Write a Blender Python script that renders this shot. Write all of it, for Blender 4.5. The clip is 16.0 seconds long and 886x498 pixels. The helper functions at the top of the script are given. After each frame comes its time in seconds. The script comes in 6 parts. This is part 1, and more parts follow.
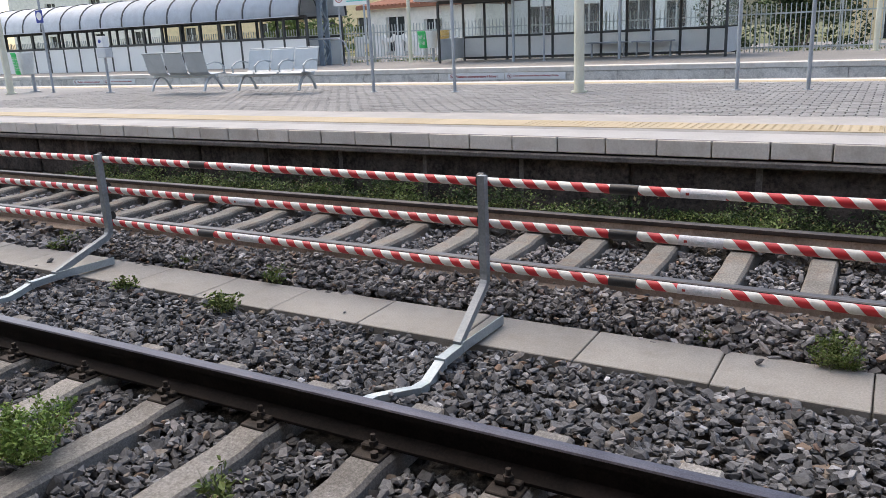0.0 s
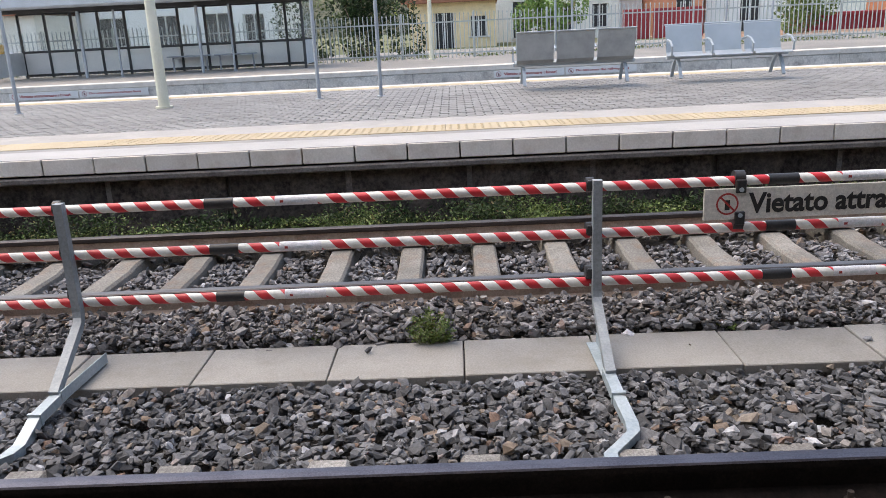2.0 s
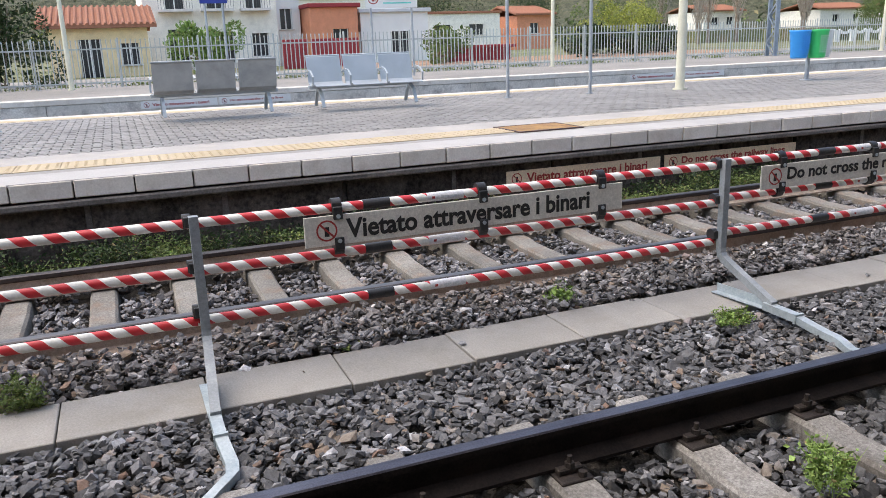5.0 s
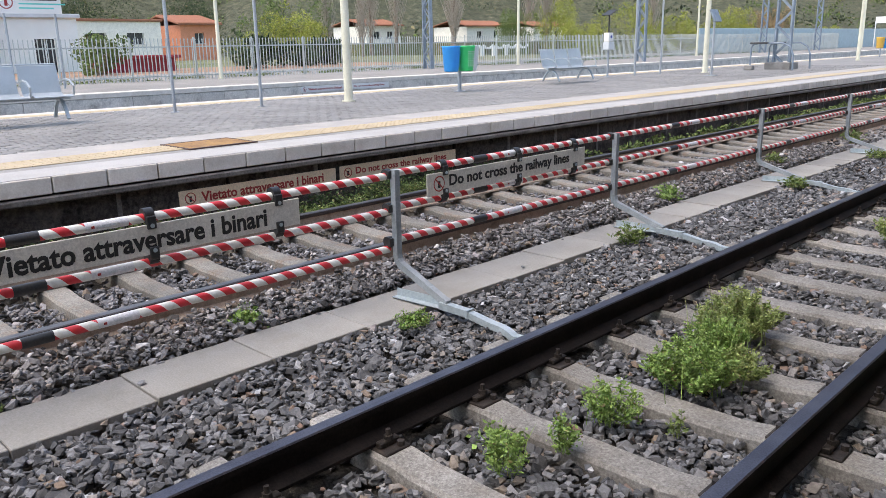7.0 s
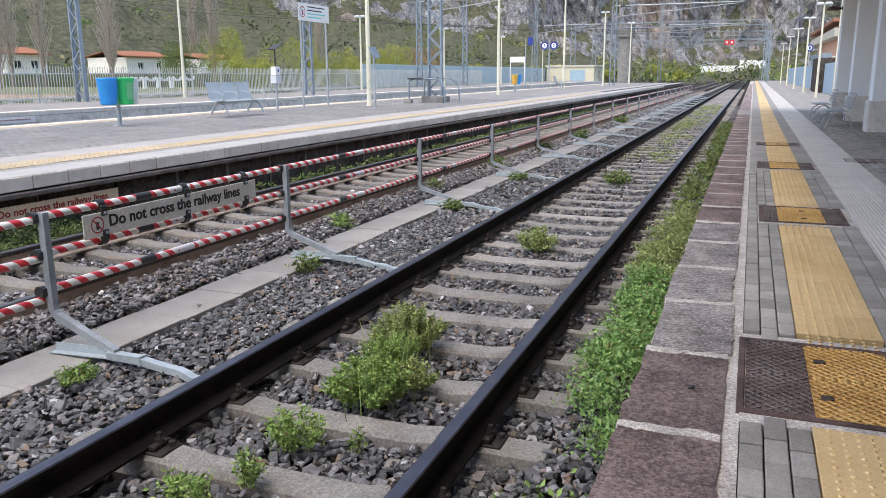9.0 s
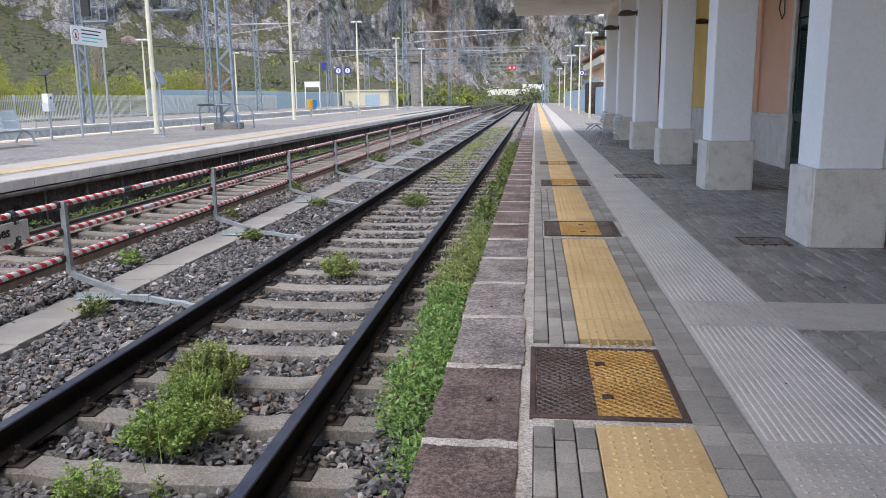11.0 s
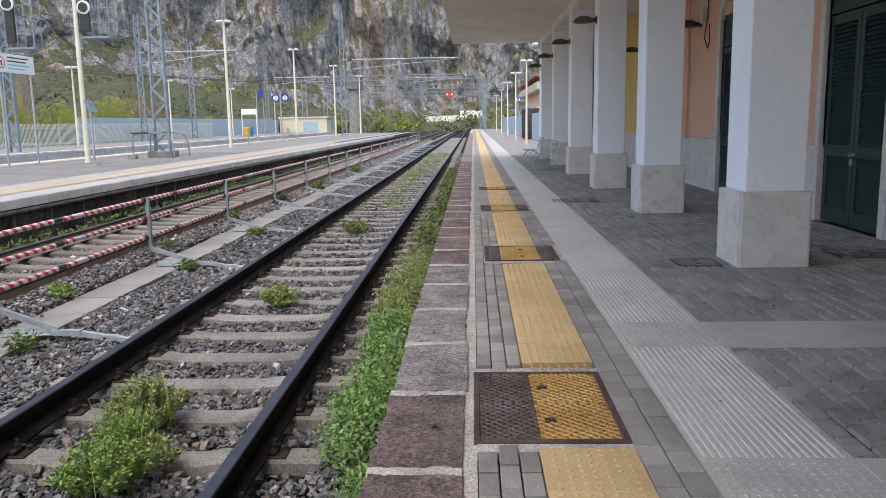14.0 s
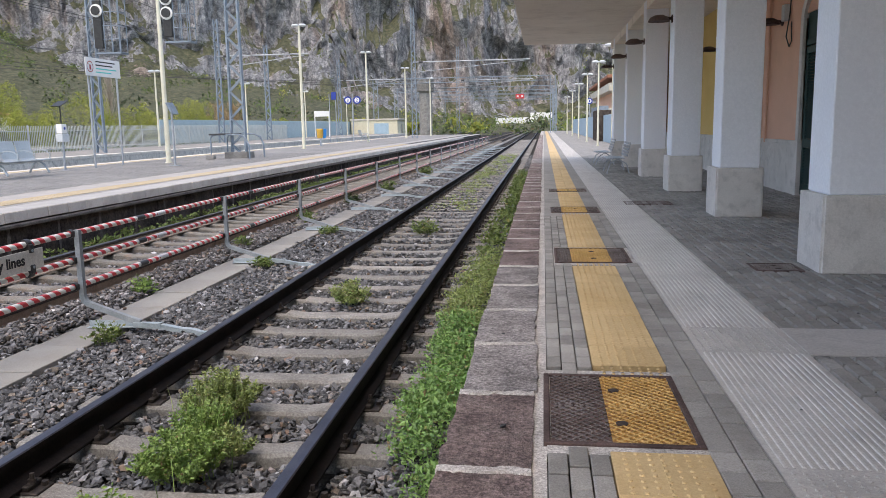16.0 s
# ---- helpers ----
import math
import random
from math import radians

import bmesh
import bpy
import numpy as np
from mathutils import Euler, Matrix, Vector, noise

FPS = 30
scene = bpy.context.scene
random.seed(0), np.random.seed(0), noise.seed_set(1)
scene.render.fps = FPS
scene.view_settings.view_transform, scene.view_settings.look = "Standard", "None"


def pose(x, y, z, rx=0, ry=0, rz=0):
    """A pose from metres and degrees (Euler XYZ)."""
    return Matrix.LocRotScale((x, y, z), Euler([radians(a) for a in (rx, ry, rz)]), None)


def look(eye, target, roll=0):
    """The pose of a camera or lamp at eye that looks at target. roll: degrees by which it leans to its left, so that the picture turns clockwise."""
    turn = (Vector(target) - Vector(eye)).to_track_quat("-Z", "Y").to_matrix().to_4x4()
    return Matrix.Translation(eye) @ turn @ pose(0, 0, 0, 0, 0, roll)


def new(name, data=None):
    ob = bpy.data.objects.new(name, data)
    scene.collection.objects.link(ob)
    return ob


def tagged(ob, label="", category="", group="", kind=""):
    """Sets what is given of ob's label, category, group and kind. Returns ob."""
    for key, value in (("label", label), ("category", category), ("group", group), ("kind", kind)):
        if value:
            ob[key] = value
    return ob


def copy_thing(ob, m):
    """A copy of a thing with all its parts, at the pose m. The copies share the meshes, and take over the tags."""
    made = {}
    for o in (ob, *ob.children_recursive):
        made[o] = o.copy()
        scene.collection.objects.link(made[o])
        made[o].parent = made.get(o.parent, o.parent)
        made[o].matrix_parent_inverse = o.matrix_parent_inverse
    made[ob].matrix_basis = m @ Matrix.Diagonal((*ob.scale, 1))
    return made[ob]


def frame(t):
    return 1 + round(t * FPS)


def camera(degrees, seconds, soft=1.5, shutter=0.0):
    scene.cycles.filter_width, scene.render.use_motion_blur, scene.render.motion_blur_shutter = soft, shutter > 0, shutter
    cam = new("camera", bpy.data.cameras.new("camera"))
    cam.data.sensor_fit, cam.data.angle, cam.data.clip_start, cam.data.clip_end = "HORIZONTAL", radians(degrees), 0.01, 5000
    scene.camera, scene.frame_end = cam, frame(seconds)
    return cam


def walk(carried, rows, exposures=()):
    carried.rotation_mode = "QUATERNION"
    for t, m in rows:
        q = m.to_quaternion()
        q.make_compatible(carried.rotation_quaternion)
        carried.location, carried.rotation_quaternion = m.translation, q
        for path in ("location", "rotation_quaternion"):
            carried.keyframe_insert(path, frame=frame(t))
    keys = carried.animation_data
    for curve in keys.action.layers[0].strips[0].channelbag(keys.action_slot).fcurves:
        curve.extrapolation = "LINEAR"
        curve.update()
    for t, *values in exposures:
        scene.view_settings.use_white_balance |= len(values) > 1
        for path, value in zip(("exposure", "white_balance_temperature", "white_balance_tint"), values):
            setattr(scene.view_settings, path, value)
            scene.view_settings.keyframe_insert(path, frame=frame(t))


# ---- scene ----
cam = camera(59.1, 16.0, soft=0.5)
PATH = [
    (0, (1.859, -0.347, 1.592), (0.192, -1.316, 1.06), -2.6),
    (0.5, (1.866, -0.322, 1.598), (0.09, -1.076, 1.071), -2.2),
    (1, (1.852, -0.313, 1.592), (0.001, -0.853, 1.062), -2.3),
    (1.5, (1.826, -0.315, 1.586), (-0.078, -0.608, 1.049), -2.9),
    (2, (1.83, -0.294, 1.58), (-0.093, -0.339, 1.034), -2.8),
    (2.5, (1.844, -0.244, 1.58), (-0.077, -0.141, 1.032), -2.3),
    (3, (1.845, -0.193, 1.582), (-0.064, 0.04, 1.033), -2.2),
    (5.5, (1.876, 0.221, 1.588), (0.15, 1.094, 1.082), -1.4),
    (6, (1.858, 0.228, 1.597), (0.227, 1.27, 1.091), -0.7),
    (6.5, (1.859, 0.235, 1.606), (0.351, 1.447, 1.101), -0.7),
    (7, (1.846, 0.243, 1.613), (0.486, 1.619, 1.108), -1.1),
    (7.5, (1.889, 0.206, 1.611), (0.691, 1.729, 1.118), -1.0),
    (8, (1.916, 0.198, 1.618), (0.88, 1.842, 1.143), -0.8),
    (8.5, (1.937, 0.222, 1.619), (1.076, 1.969, 1.165), -0.5),
    (9, (1.952, 0.229, 1.62), (1.244, 2.048, 1.184), -0.3),
    (9.5, (1.952, 0.211, 1.636), (1.395, 2.084, 1.211), -0.2),
    (10, (1.966, 0.207, 1.643), (1.534, 2.115, 1.227), -0.4),
    (12.5, (2.018, 0.178, 1.668), (1.958, 2.149, 1.332), -1.0),
    (13, (2.019, 0.18, 1.67), (1.975, 2.152, 1.34), -1.1),
    (13.5, (2.011, 0.179, 1.667), (1.97, 2.153, 1.344), -1.1),
    (14, (1.998, 0.176, 1.666), (1.917, 2.149, 1.346), -1.0),
    (14.5, (1.999, 0.17, 1.665), (1.89, 2.142, 1.348), -0.9),
    (15, (1.999, 0.168, 1.663), (1.865, 2.138, 1.346), -0.9),
    (15.5, (1.987, 0.18, 1.66), (1.812, 2.147, 1.344), -0.9),
    (16, (1.981, 0.173, 1.651), (1.727, 2.132, 1.339), -1.0),
]
walk(cam, [(t, look(eye, aim, lean)) for t, eye, aim, lean in PATH],
     exposures=[(0.0, 1.31, 7520, 11), (3.0, 1.57, 7520, 11), (6.0, 1.53, 7350, 11), (8.0, 1.54, 7150, 11), (10.0, 1.42, 7150, 11.5), (13.0, 1.38, 7350, 12), (16.0, 1.33, 7350, 12)])

# ---------------------------------------------------------------- light
world = bpy.data.worlds.new("sky")
scene.world = world
world.use_nodes = True
wn = world.node_tree
wn.nodes.clear()
sky = wn.nodes.new("ShaderNodeTexSky")
sky.sky_type = "NISHITA"
sky.sun_disc = False
sky.sun_elevation, sky.sun_rotation = radians(64), radians(202)
sky.air_density, sky.dust_density, sky.ozone_density = 1.0, 2.0, 1.0
back = wn.nodes.new("ShaderNodeBackground")
back.inputs["Strength"].default_value = 0.15
wout = wn.nodes.new("ShaderNodeOutputWorld")
wn.links.new(sky.outputs[0], back.inputs[0])
wn.links.new(back.outputs[0], wout.inputs[0])
sun_data = bpy.data.lights.new("sun", "SUN")
sun_data.energy, sun_data.angle, sun_data.color = 0.65, radians(60), (1.0, 0.95, 0.89)
sun = new("sun", sun_data)
SUN_AZ = radians(202)
sun.matrix_world = look((math.sin(SUN_AZ) * 40, math.cos(SUN_AZ) * 40, 82), (0, 0, 0))


# ---------------------------------------------------------------- mesh tools
class Build:
    """Collects vertices and faces of one mesh."""

    def __init__(self):
        self.v, self.f, self.m, self.s = [], [], [], []

    def add(self, verts, faces, m=0, smooth=False):
        k = len(self.v)
        self.v.extend([tuple(p) for p in verts])
        for f in faces:
            self.f.append(tuple(i + k for i in f))
            self.m.append(m)
            self.s.append(smooth)
        return self

    def box(self, x0, x1, y0, y1, z0, z1, bev=0.0, m=0):
        if bev <= 0:
            p = [(x, y, z) for z in (z0, z1) for y in (y0, y1) for x in (x0, x1)]
            return self.add(p, [(0, 2, 3, 1), (4, 5, 7, 6), (0, 1, 5, 4), (2, 6, 7, 3), (0, 4, 6, 2), (1, 3, 7, 5)], m)
        lo, hi, p, ids = (x0, y0, z0), (x1, y1, z1), [], {}
        for c in range(8):
            bit = [(c >> a) & 1 for a in range(3)]
            for a in range(3):
                q = [(hi[i] if bit[i] else lo[i]) + (0 if i == a else (-bev if bit[i] else bev)) for i in range(3)]
                ids[c, a] = len(p)
                p.append(q)
        faces, mid = [], [(lo[i] + hi[i]) / 2 for i in range(3)]
        for a in range(3):
            b, c = (a + 1) % 3, (a + 2) % 3
            for side in (0, 1):
                ring = [(0, 0), (1, 0), (1, 1), (0, 1)]
                faces.append([ids[(side << a) | (u << b) | (w << c), a] for u, w in ring])
            for u in (0, 1):
                for w in (0, 1):
                    e0, e1 = (u << b) | (w << c), (1 << a) | (u << b) | (w << c)
                    faces.append([ids[e0, b], ids[e1, b], ids[e1, c], ids[e0, c]])
        for c in range(8):
            faces.append([ids[c, 0], ids[c, 1], ids[c, 2]])
        good = []
        for f in faces:
            q = [Vector(p[i]) for i in f]
            nrm, ctr = (q[1] - q[0]).cross(q[2] - q[0]), sum(q, Vector()) / len(q)
            good.append(f if nrm.dot(ctr - Vector(mid)) >= 0 else f[::-1])
        return self.add(p, good, m)

    def cyl(self, p0, p1, r0, r1=None, n=10, m=0, caps=True, smooth=True):
        r1 = r0 if r1 is None else r1
        p0, p1 = Vector(p0), Vector(p1)
        d = (p1 - p0).normalized()
        u = d.orthogonal().normalized()
        w = d.cross(u)
        ring = [(u * math.cos(2 * math.pi * i / n) + w * math.sin(2 * math.pi * i / n)) for i in range(n)]
        self.add([p0 + q * r0 for q in ring] + [p1 + q * r1 for q in ring],
                 [(i, (i + 1) % n, n + (i + 1) % n, n + i) for i in range(n)], m, smooth)
        if caps:
            self.add([p0 + q * r0 for q in ring], [tuple(range(n))[::-1]], m)
            self.add([p1 + q * r1 for q in ring], [tuple(range(n))], m)
        return self

    def tube(self, pts, r, n=8, m=0):
        pts = [Vector(p) for p in pts]
        rings, u = [], None
        for i, p in enumerate(pts):
            d = (pts[min(i + 1, len(pts) - 1)] - pts[max(i - 1, 0)]).normalized()
            u = d.orthogonal().normalized() if u is None else (u - d * u.dot(d)).normalized()
            w = d.cross(u)
            rings += [p + (u * math.cos(2 * math.pi * k / n) + w * math.sin(2 * math.pi * k / n)) * r for k in range(n)]
        faces = [(i * n + k, i * n + (k + 1) % n, (i + 1) * n + (k + 1) % n, (i + 1) * n + k) for i in range(len(pts) - 1) for k in range(n)]
        self.add(rings, faces, m, True)
        self.add(rings[:n], [tuple(range(n))[::-1]], m)
        return self.add(rings[-n:], [tuple(range(n))], m)

    def bar(self, pts, w, h, m=0, side=(0, 1, 0)):
        """A flat or square section swept along points; w along side, h across it."""
        pts, side = [Vector(p) for p in pts], Vector(side).normalized()
        v = []
        for i, p in enumerate(pts):
            d = (pts[min(i + 1, len(pts) - 1)] - pts[max(i - 1, 0)]).normalized()
            up = side.cross(d).normalized()
            v += [p + side * (a * w / 2) + up * (b * h / 2) for a, b in ((-1, -1), (1, -1), (1, 1), (-1, 1))]
        k = len(pts)
        faces = [(i * 4 + j, i * 4 + (j + 1) % 4, i * 4 + 4 + (j + 1) % 4, i * 4 + 4 + j) for i in range(k - 1) for j in range(4)]
        faces += [(3, 2, 1, 0), (4 * k - 4, 4 * k - 3, 4 * k - 2, 4 * k - 1)]
        return self.add(v, faces, m)

    def prism(self, prof, y0, y1, m=0, tops=None):
        """A closed outline of (x, z) pushed along y."""
        n = len(prof)
        v = [(x, y0, z) for x, z in prof] + [(x, y1, z) for x, z in prof]
        for i in range(n):
            self.add([v[i], v[(i + 1) % n], v[n + (i + 1) % n], v[n + i]], [(0, 1, 2, 3)], tops.get(i, m) if tops else m)
        self.add(v[:n], [tuple(range(n))], m)
        return self.add(v[n:], [tuple(range(n))[::-1]], m)

    def lathe(self, prof, c=(0, 0, 0), n=16, m=0):
        v = [(c[0] + r * math.cos(2 * math.pi * k / n), c[1] + r * math.sin(2 * math.pi * k / n), c[2] + z) for r, z in prof for k in range(n)]
        f = [(i * n + k, i * n + (k + 1) % n, (i + 1) * n + (k + 1) % n, (i + 1) * n + k) for i in range(len(prof) - 1) for k in range(n)]
        return self.add(v, f, m, True)

    def mesh(self, name, mats):
        me = bpy.data.meshes.new(name)
        me.from_pydata(self.v, [], self.f)
        for mt in mats if isinstance(mats, (list, tuple)) else [mats]:
            me.materials.append(mt)
        me.polygons.foreach_set("material_index", self.m)
        me.polygons.foreach_set("use_smooth", self.s)
        me.update()
        return me


def thing(name, label, category, group="", kind="", at=(0, 0, 0), turn=0):
    ob = tagged(new(name), label, category, group, kind)
    ob.matrix_world = pose(*at, 0, 0, turn)
    return ob


def part(name, b, mats, parent, label="", at=None, turn=0, kind=""):
    ob = new(name, b if isinstance(b, bpy.types.Mesh) else b.mesh(name, mats))
    ob.parent = parent
    if at is not None:
        ob.matrix_basis = pose(*at, 0, 0, turn)
    return tagged(ob, label, kind=kind)


def solo(name, b, mats, label, category, group="", kind="", at=(0, 0, 0), turn=0):
    ob = new(name, b if isinstance(b, bpy.types.Mesh) else b.mesh(name, mats))
    ob.matrix_world = pose(*at, 0, 0, turn)
    return tagged(ob, label, category, group, kind)


# ---------------------------------------------------------------- materials
class Nodes:
    def __init__(self, name):
        self.mat = bpy.data.materials.new(name)
        self.mat.use_nodes = True
        self.t = self.mat.node_tree
        self.bsdf = self.t.nodes["Principled BSDF"]

    def node(self, kind, **kw):
        n = self.t.nodes.new(kind)
        for k, v in kw.items():
            if k == "op":
                n.operation = v
            elif k == "blend":
                n.data_type, n.blend_type = "RGBA", v
        return n

    def link(self, a, b):
        self.t.links.new(a, b)

    def coords(self, local=True):
        if local:
            return self.node("ShaderNodeTexCoord").outputs["Object"]
        return self.node("ShaderNodeNewGeometry").outputs["Position"]

    def noise(self, co, scale, detail=4, rough=0.55):
        n = self.node("ShaderNodeTexNoise")
        n.inputs["Scale"].default_value, n.inputs["Detail"].default_value, n.inputs["Roughness"].default_value = scale, detail, rough
        self.link(co, n.inputs["Vector"])
        return n.outputs["Fac"]

    def ramp(self, fac, stops):
        n = self.node("ShaderNodeValToRGB")
        e = n.color_ramp.elements
        while len(e) < len(stops):
            e.new(0.5)
        for k, (p, c) in enumerate(stops):
            e[k].position, e[k].color = p, (*c, 1) if len(c) == 3 else c
        self.link(fac, n.inputs[0])
        return n.outputs[0]

    def mix(self, fac, a, b, blend="MIX"):
        n = self.node("ShaderNodeMix", blend=blend)
        for sock, val in ((n.inputs[0], fac), (n.inputs[6], a), (n.inputs[7], b)):
            if isinstance(val, (int, float)):
                sock.default_value = val
            elif isinstance(val, tuple):
                sock.default_value = (*val, 1)
            else:
                self.link(val, sock)
        return n.outputs[2]

    def math(self, op, a, b=0.0):
        n = self.node("ShaderNodeMath", op=op)
        for sock, val in ((n.inputs[0], a), (n.inputs[1], b)):
            if isinstance(val, (int, float)):
                sock.default_value = val
            else:
                self.link(val, sock)
        return n.outputs[0]

    def bump(self, height, strength, dist=0.01):
        n = self.node("ShaderNodeBump")
        n.inputs["Strength"].default_value, n.inputs["Distance"].default_value = strength, dist
        self.link(height, n.inputs["Height"])
        self.link(n.outputs[0], self.bsdf.inputs["Normal"])

    def done(self, colour=None, rough=0.7, metal=0.0):
        if colour is not None:
            if isinstance(colour, tuple):
                self.bsdf.inputs["Base Color"].default_value = (*colour, 1)
            else:
                self.link(colour, self.bsdf.inputs["Base Color"])
        if isinstance(rough, (int, float)):
            self.bsdf.inputs["Roughness"].default_value = rough
        else:
            self.link(rough, self.bsdf.inputs["Roughness"])
        self.bsdf.inputs["Metallic"].default_value = metal
        return self.mat


def surface(name, a, b, rough=0.75, metal=0.0, big=1.2, fine=45.0, bump=0.25, dist=0.004, vary=0.0, island=False, local=False, stain=None, amount=0.5, grain=0.14):
    """Two colours blotched at a large and a fine scale, with relief; vary: from piece to piece; stain: a third colour in patches."""
    n = Nodes(name)
    co = n.coords(local)
    f1, f2 = n.noise(co, big, 5, 0.6), n.noise(co, fine, 6, 0.65)
    fac = n.math("ADD", n.math("MULTIPLY", f1, 0.6), n.math("MULTIPLY", f2, 0.5))
    col = n.ramp(fac, [(0.43, a), (0.67, b)])
    if stain:
        f3 = n.noise(co, big * 2.3, 7, 0.7)
        mask = n.ramp(f3, [(0.5, (0, 0, 0)), (0.68, (amount, amount, amount))])
        col = n.mix(mask, col, stain)
    f4 = n.noise(co, fine * 2.6, 4, 0.7)
    spk = n.math("ADD", n.math("MULTIPLY", f2, 0.5), n.math("MULTIPLY", f4, 0.5))
    col = n.mix(1.0, col, n.ramp(spk, [(0.38, (1 - grain,) * 3), (0.62, (1 + grain,) * 3)]), "MULTIPLY")
    if vary:
        if island:
            rnd = n.node("ShaderNodeNewGeometry").outputs["Random Per Island"]
        else:
            rnd = n.node("ShaderNodeObjectInfo").outputs["Random"]
        col = n.mix(1.0, col, n.ramp(rnd, [(0.0, (1 - vary,) * 3), (1.0, (1 + vary,) * 3)]), "MULTIPLY")
    if bump:
        n.bump(n.math("ADD", n.math("MULTIPLY", f1, 0.4), f2), bump, dist)
    r = n.math("ADD", n.math("MULTIPLY", f2, 0.25), rough - 0.12)
    return n.done(col, r, metal)


M = {}
M["concrete"] = surface("sleeper_concrete", (0.16, 0.155, 0.146), (0.29, 0.282, 0.268), 0.9, big=2, fine=70, bump=0.5, vary=0.2, stain=(0.12, 0.10, 0.085), grain=0.3)
M["sleeper_rust"] = surface("far_sleeper_concrete", (0.135, 0.128, 0.115), (0.24, 0.23, 0.208), 0.9, big=2, fine=70, bump=0.5, vary=0.15, stain=(0.22, 0.13, 0.08), grain=0.3)
M["slab"] = surface("duct_slab_concrete", (0.235, 0.226, 0.21), (0.31, 0.30, 0.28), 0.88, big=1.6, fine=90, bump=0.2, vary=0.1, stain=(0.20, 0.185, 0.16), amount=0.45, grain=0.09)
M["rail_dark"] = surface("rail_dark_steel", (0.006, 0.005, 0.005), (0.018, 0.014, 0.013), 0.75, 0.0, big=5, fine=80, bump=0.2)
M["rail_rust"] = surface("rail_rusty_steel", (0.32, 0.245, 0.19), (0.44, 0.35, 0.28), 0.9, 0.0, big=4, fine=60, bump=0.4, stain=(0.12, 0.07, 0.05))
M["rail_web"] = surface("rail_brown_web", (0.025, 0.018, 0.016), (0.06, 0.042, 0.035), 0.8, 0.1, big=4, fine=60, bump=0.3)
M["rail_top"] = surface("rail_running_top", (0.06, 0.058, 0.075), (0.12, 0.118, 0.14), 0.38, 0.8, big=3, fine=120, bump=0.05)
M["rail_top_dull"] = surface("rail_dull_top", (0.09, 0.08, 0.078), (0.16, 0.148, 0.142), 0.42, 0.8, big=3, fine=120, bump=0.05)
M["fastening"] = surface("fastening_black_iron", (0.012, 0.010, 0.010), (0.05, 0.04, 0.035), 0.65, 0.3, big=12, fine=150, bump=0.3)
M["galv"] = surface("galvanised_steel", (0.30, 0.36, 0.39), (0.44, 0.50, 0.53), 0.55, 0.4, big=6, fine=60, bump=0.08, grain=0.035)
# Same galvanised steel, darkened for upright faces that catch less light.
M["galv_shaded"] = surface("shaded_galvanised_post", (0.22, 0.245, 0.26), (0.33, 0.36, 0.38), 0.6, 0.3, big=6, fine=60, bump=0.08, grain=0.05)
M["galv_pole"] = surface("galvanised_pole", (0.30, 0.33, 0.36), (0.44, 0.47, 0.50), 0.5, 0.5, big=4, fine=60, bump=0.08, grain=0.035)
M["lattice"] = surface("grey_blue_steel_paint", (0.16, 0.20, 0.245), (0.26, 0.315, 0.37), 0.6, 0.2, big=4, fine=60, bump=0.1)
M["black"] = surface("black_plastic", (0.012, 0.012, 0.013), (0.03, 0.03, 0.03), 0.45, 0, big=8, fine=90, bump=0.05)
M["cream"] = surface("cream_pole_paint", (0.60, 0.58, 0.45), (0.72, 0.70, 0.57), 0.55, 0, big=2.5, fine=50, bump=0.06, grain=0.035)
# Pale concrete, brightened to make up for weak light on the coping face.
M["coping"] = surface("pale_coping_concrete_brightened", (0.60, 0.555, 0.49), (0.73, 0.685, 0.62), 0.85, big=2.2, fine=60, bump=0.2, vary=0.1, stain=(0.40, 0.33, 0.26), amount=0.4, grain=0.035)
M["white_strip"] = surface("white_edge_strip", (0.31, 0.295, 0.275), (0.40, 0.38, 0.36), 0.8, big=1.5, fine=60, bump=0.15, stain=(0.5, 0.44, 0.38), amount=0.4, grain=0.035)
M["oldwall"] = surface("old_dark_stone", (0.025, 0.020, 0.018), (0.10, 0.085, 0.075), 0.95, big=2.5, fine=25, bump=0.9, dist=0.02, vary=0.25, stain=(0.16, 0.13, 0.11), amount=0.6)
M["ledge"] = surface("old_stone_ledge", (0.09, 0.08, 0.075), (0.19, 0.17, 0.155), 0.95, big=3, fine=40, bump=0.6, dist=0.01, stain=(0.04, 0.035, 0.03))
M["paver_far"] = surface("island_paver", (0.18, 0.174, 0.165), (0.275, 0.265, 0.25), 0.75, big=0.8, fine=60, bump=0.2, vary=0.08, island=True)
M["paver"] = surface("grey_paver", (0.225, 0.216, 0.20), (0.33, 0.318, 0.297), 0.8, big=2, fine=120, bump=0.35, vary=0.2, stain=(0.13, 0.125, 0.12), amount=0.35)
M["paver_dark"] = surface("dark_paver", (0.205, 0.197, 0.184), (0.315, 0.303, 0.286), 0.78, big=1.2, fine=110, bump=0.35, vary=0.14, island=True, stain=(0.06, 0.058, 0.056), amount=0.4)
M["joint"] = surface("joint_sand", (0.045, 0.042, 0.038), (0.09, 0.084, 0.076), 0.95, big=3, fine=150, bump=0.4)
M["mortar"] = surface("pale_mortar", (0.34, 0.32, 0.30), (0.54, 0.515, 0.49), 0.95, big=5, fine=70, bump=0.8, stain=(0.24, 0.22, 0.20), grain=0.4)
M["porphyry"] = surface("edge_stone_purple", (0.095, 0.068, 0.064), (0.25, 0.19, 0.18), 0.93, big=3, fine=52, bump=1.0, dist=0.02, vary=0.12, stain=(0.24, 0.21, 0.19), amount=0.35, grain=0.55)
M["greystone"] = surface("edge_stone_grey", (0.14, 0.128, 0.126), (0.34, 0.315, 0.31), 0.93, big=4, fine=52, bump=1.0, dist=0.02, vary=0.12, grain=0.55)
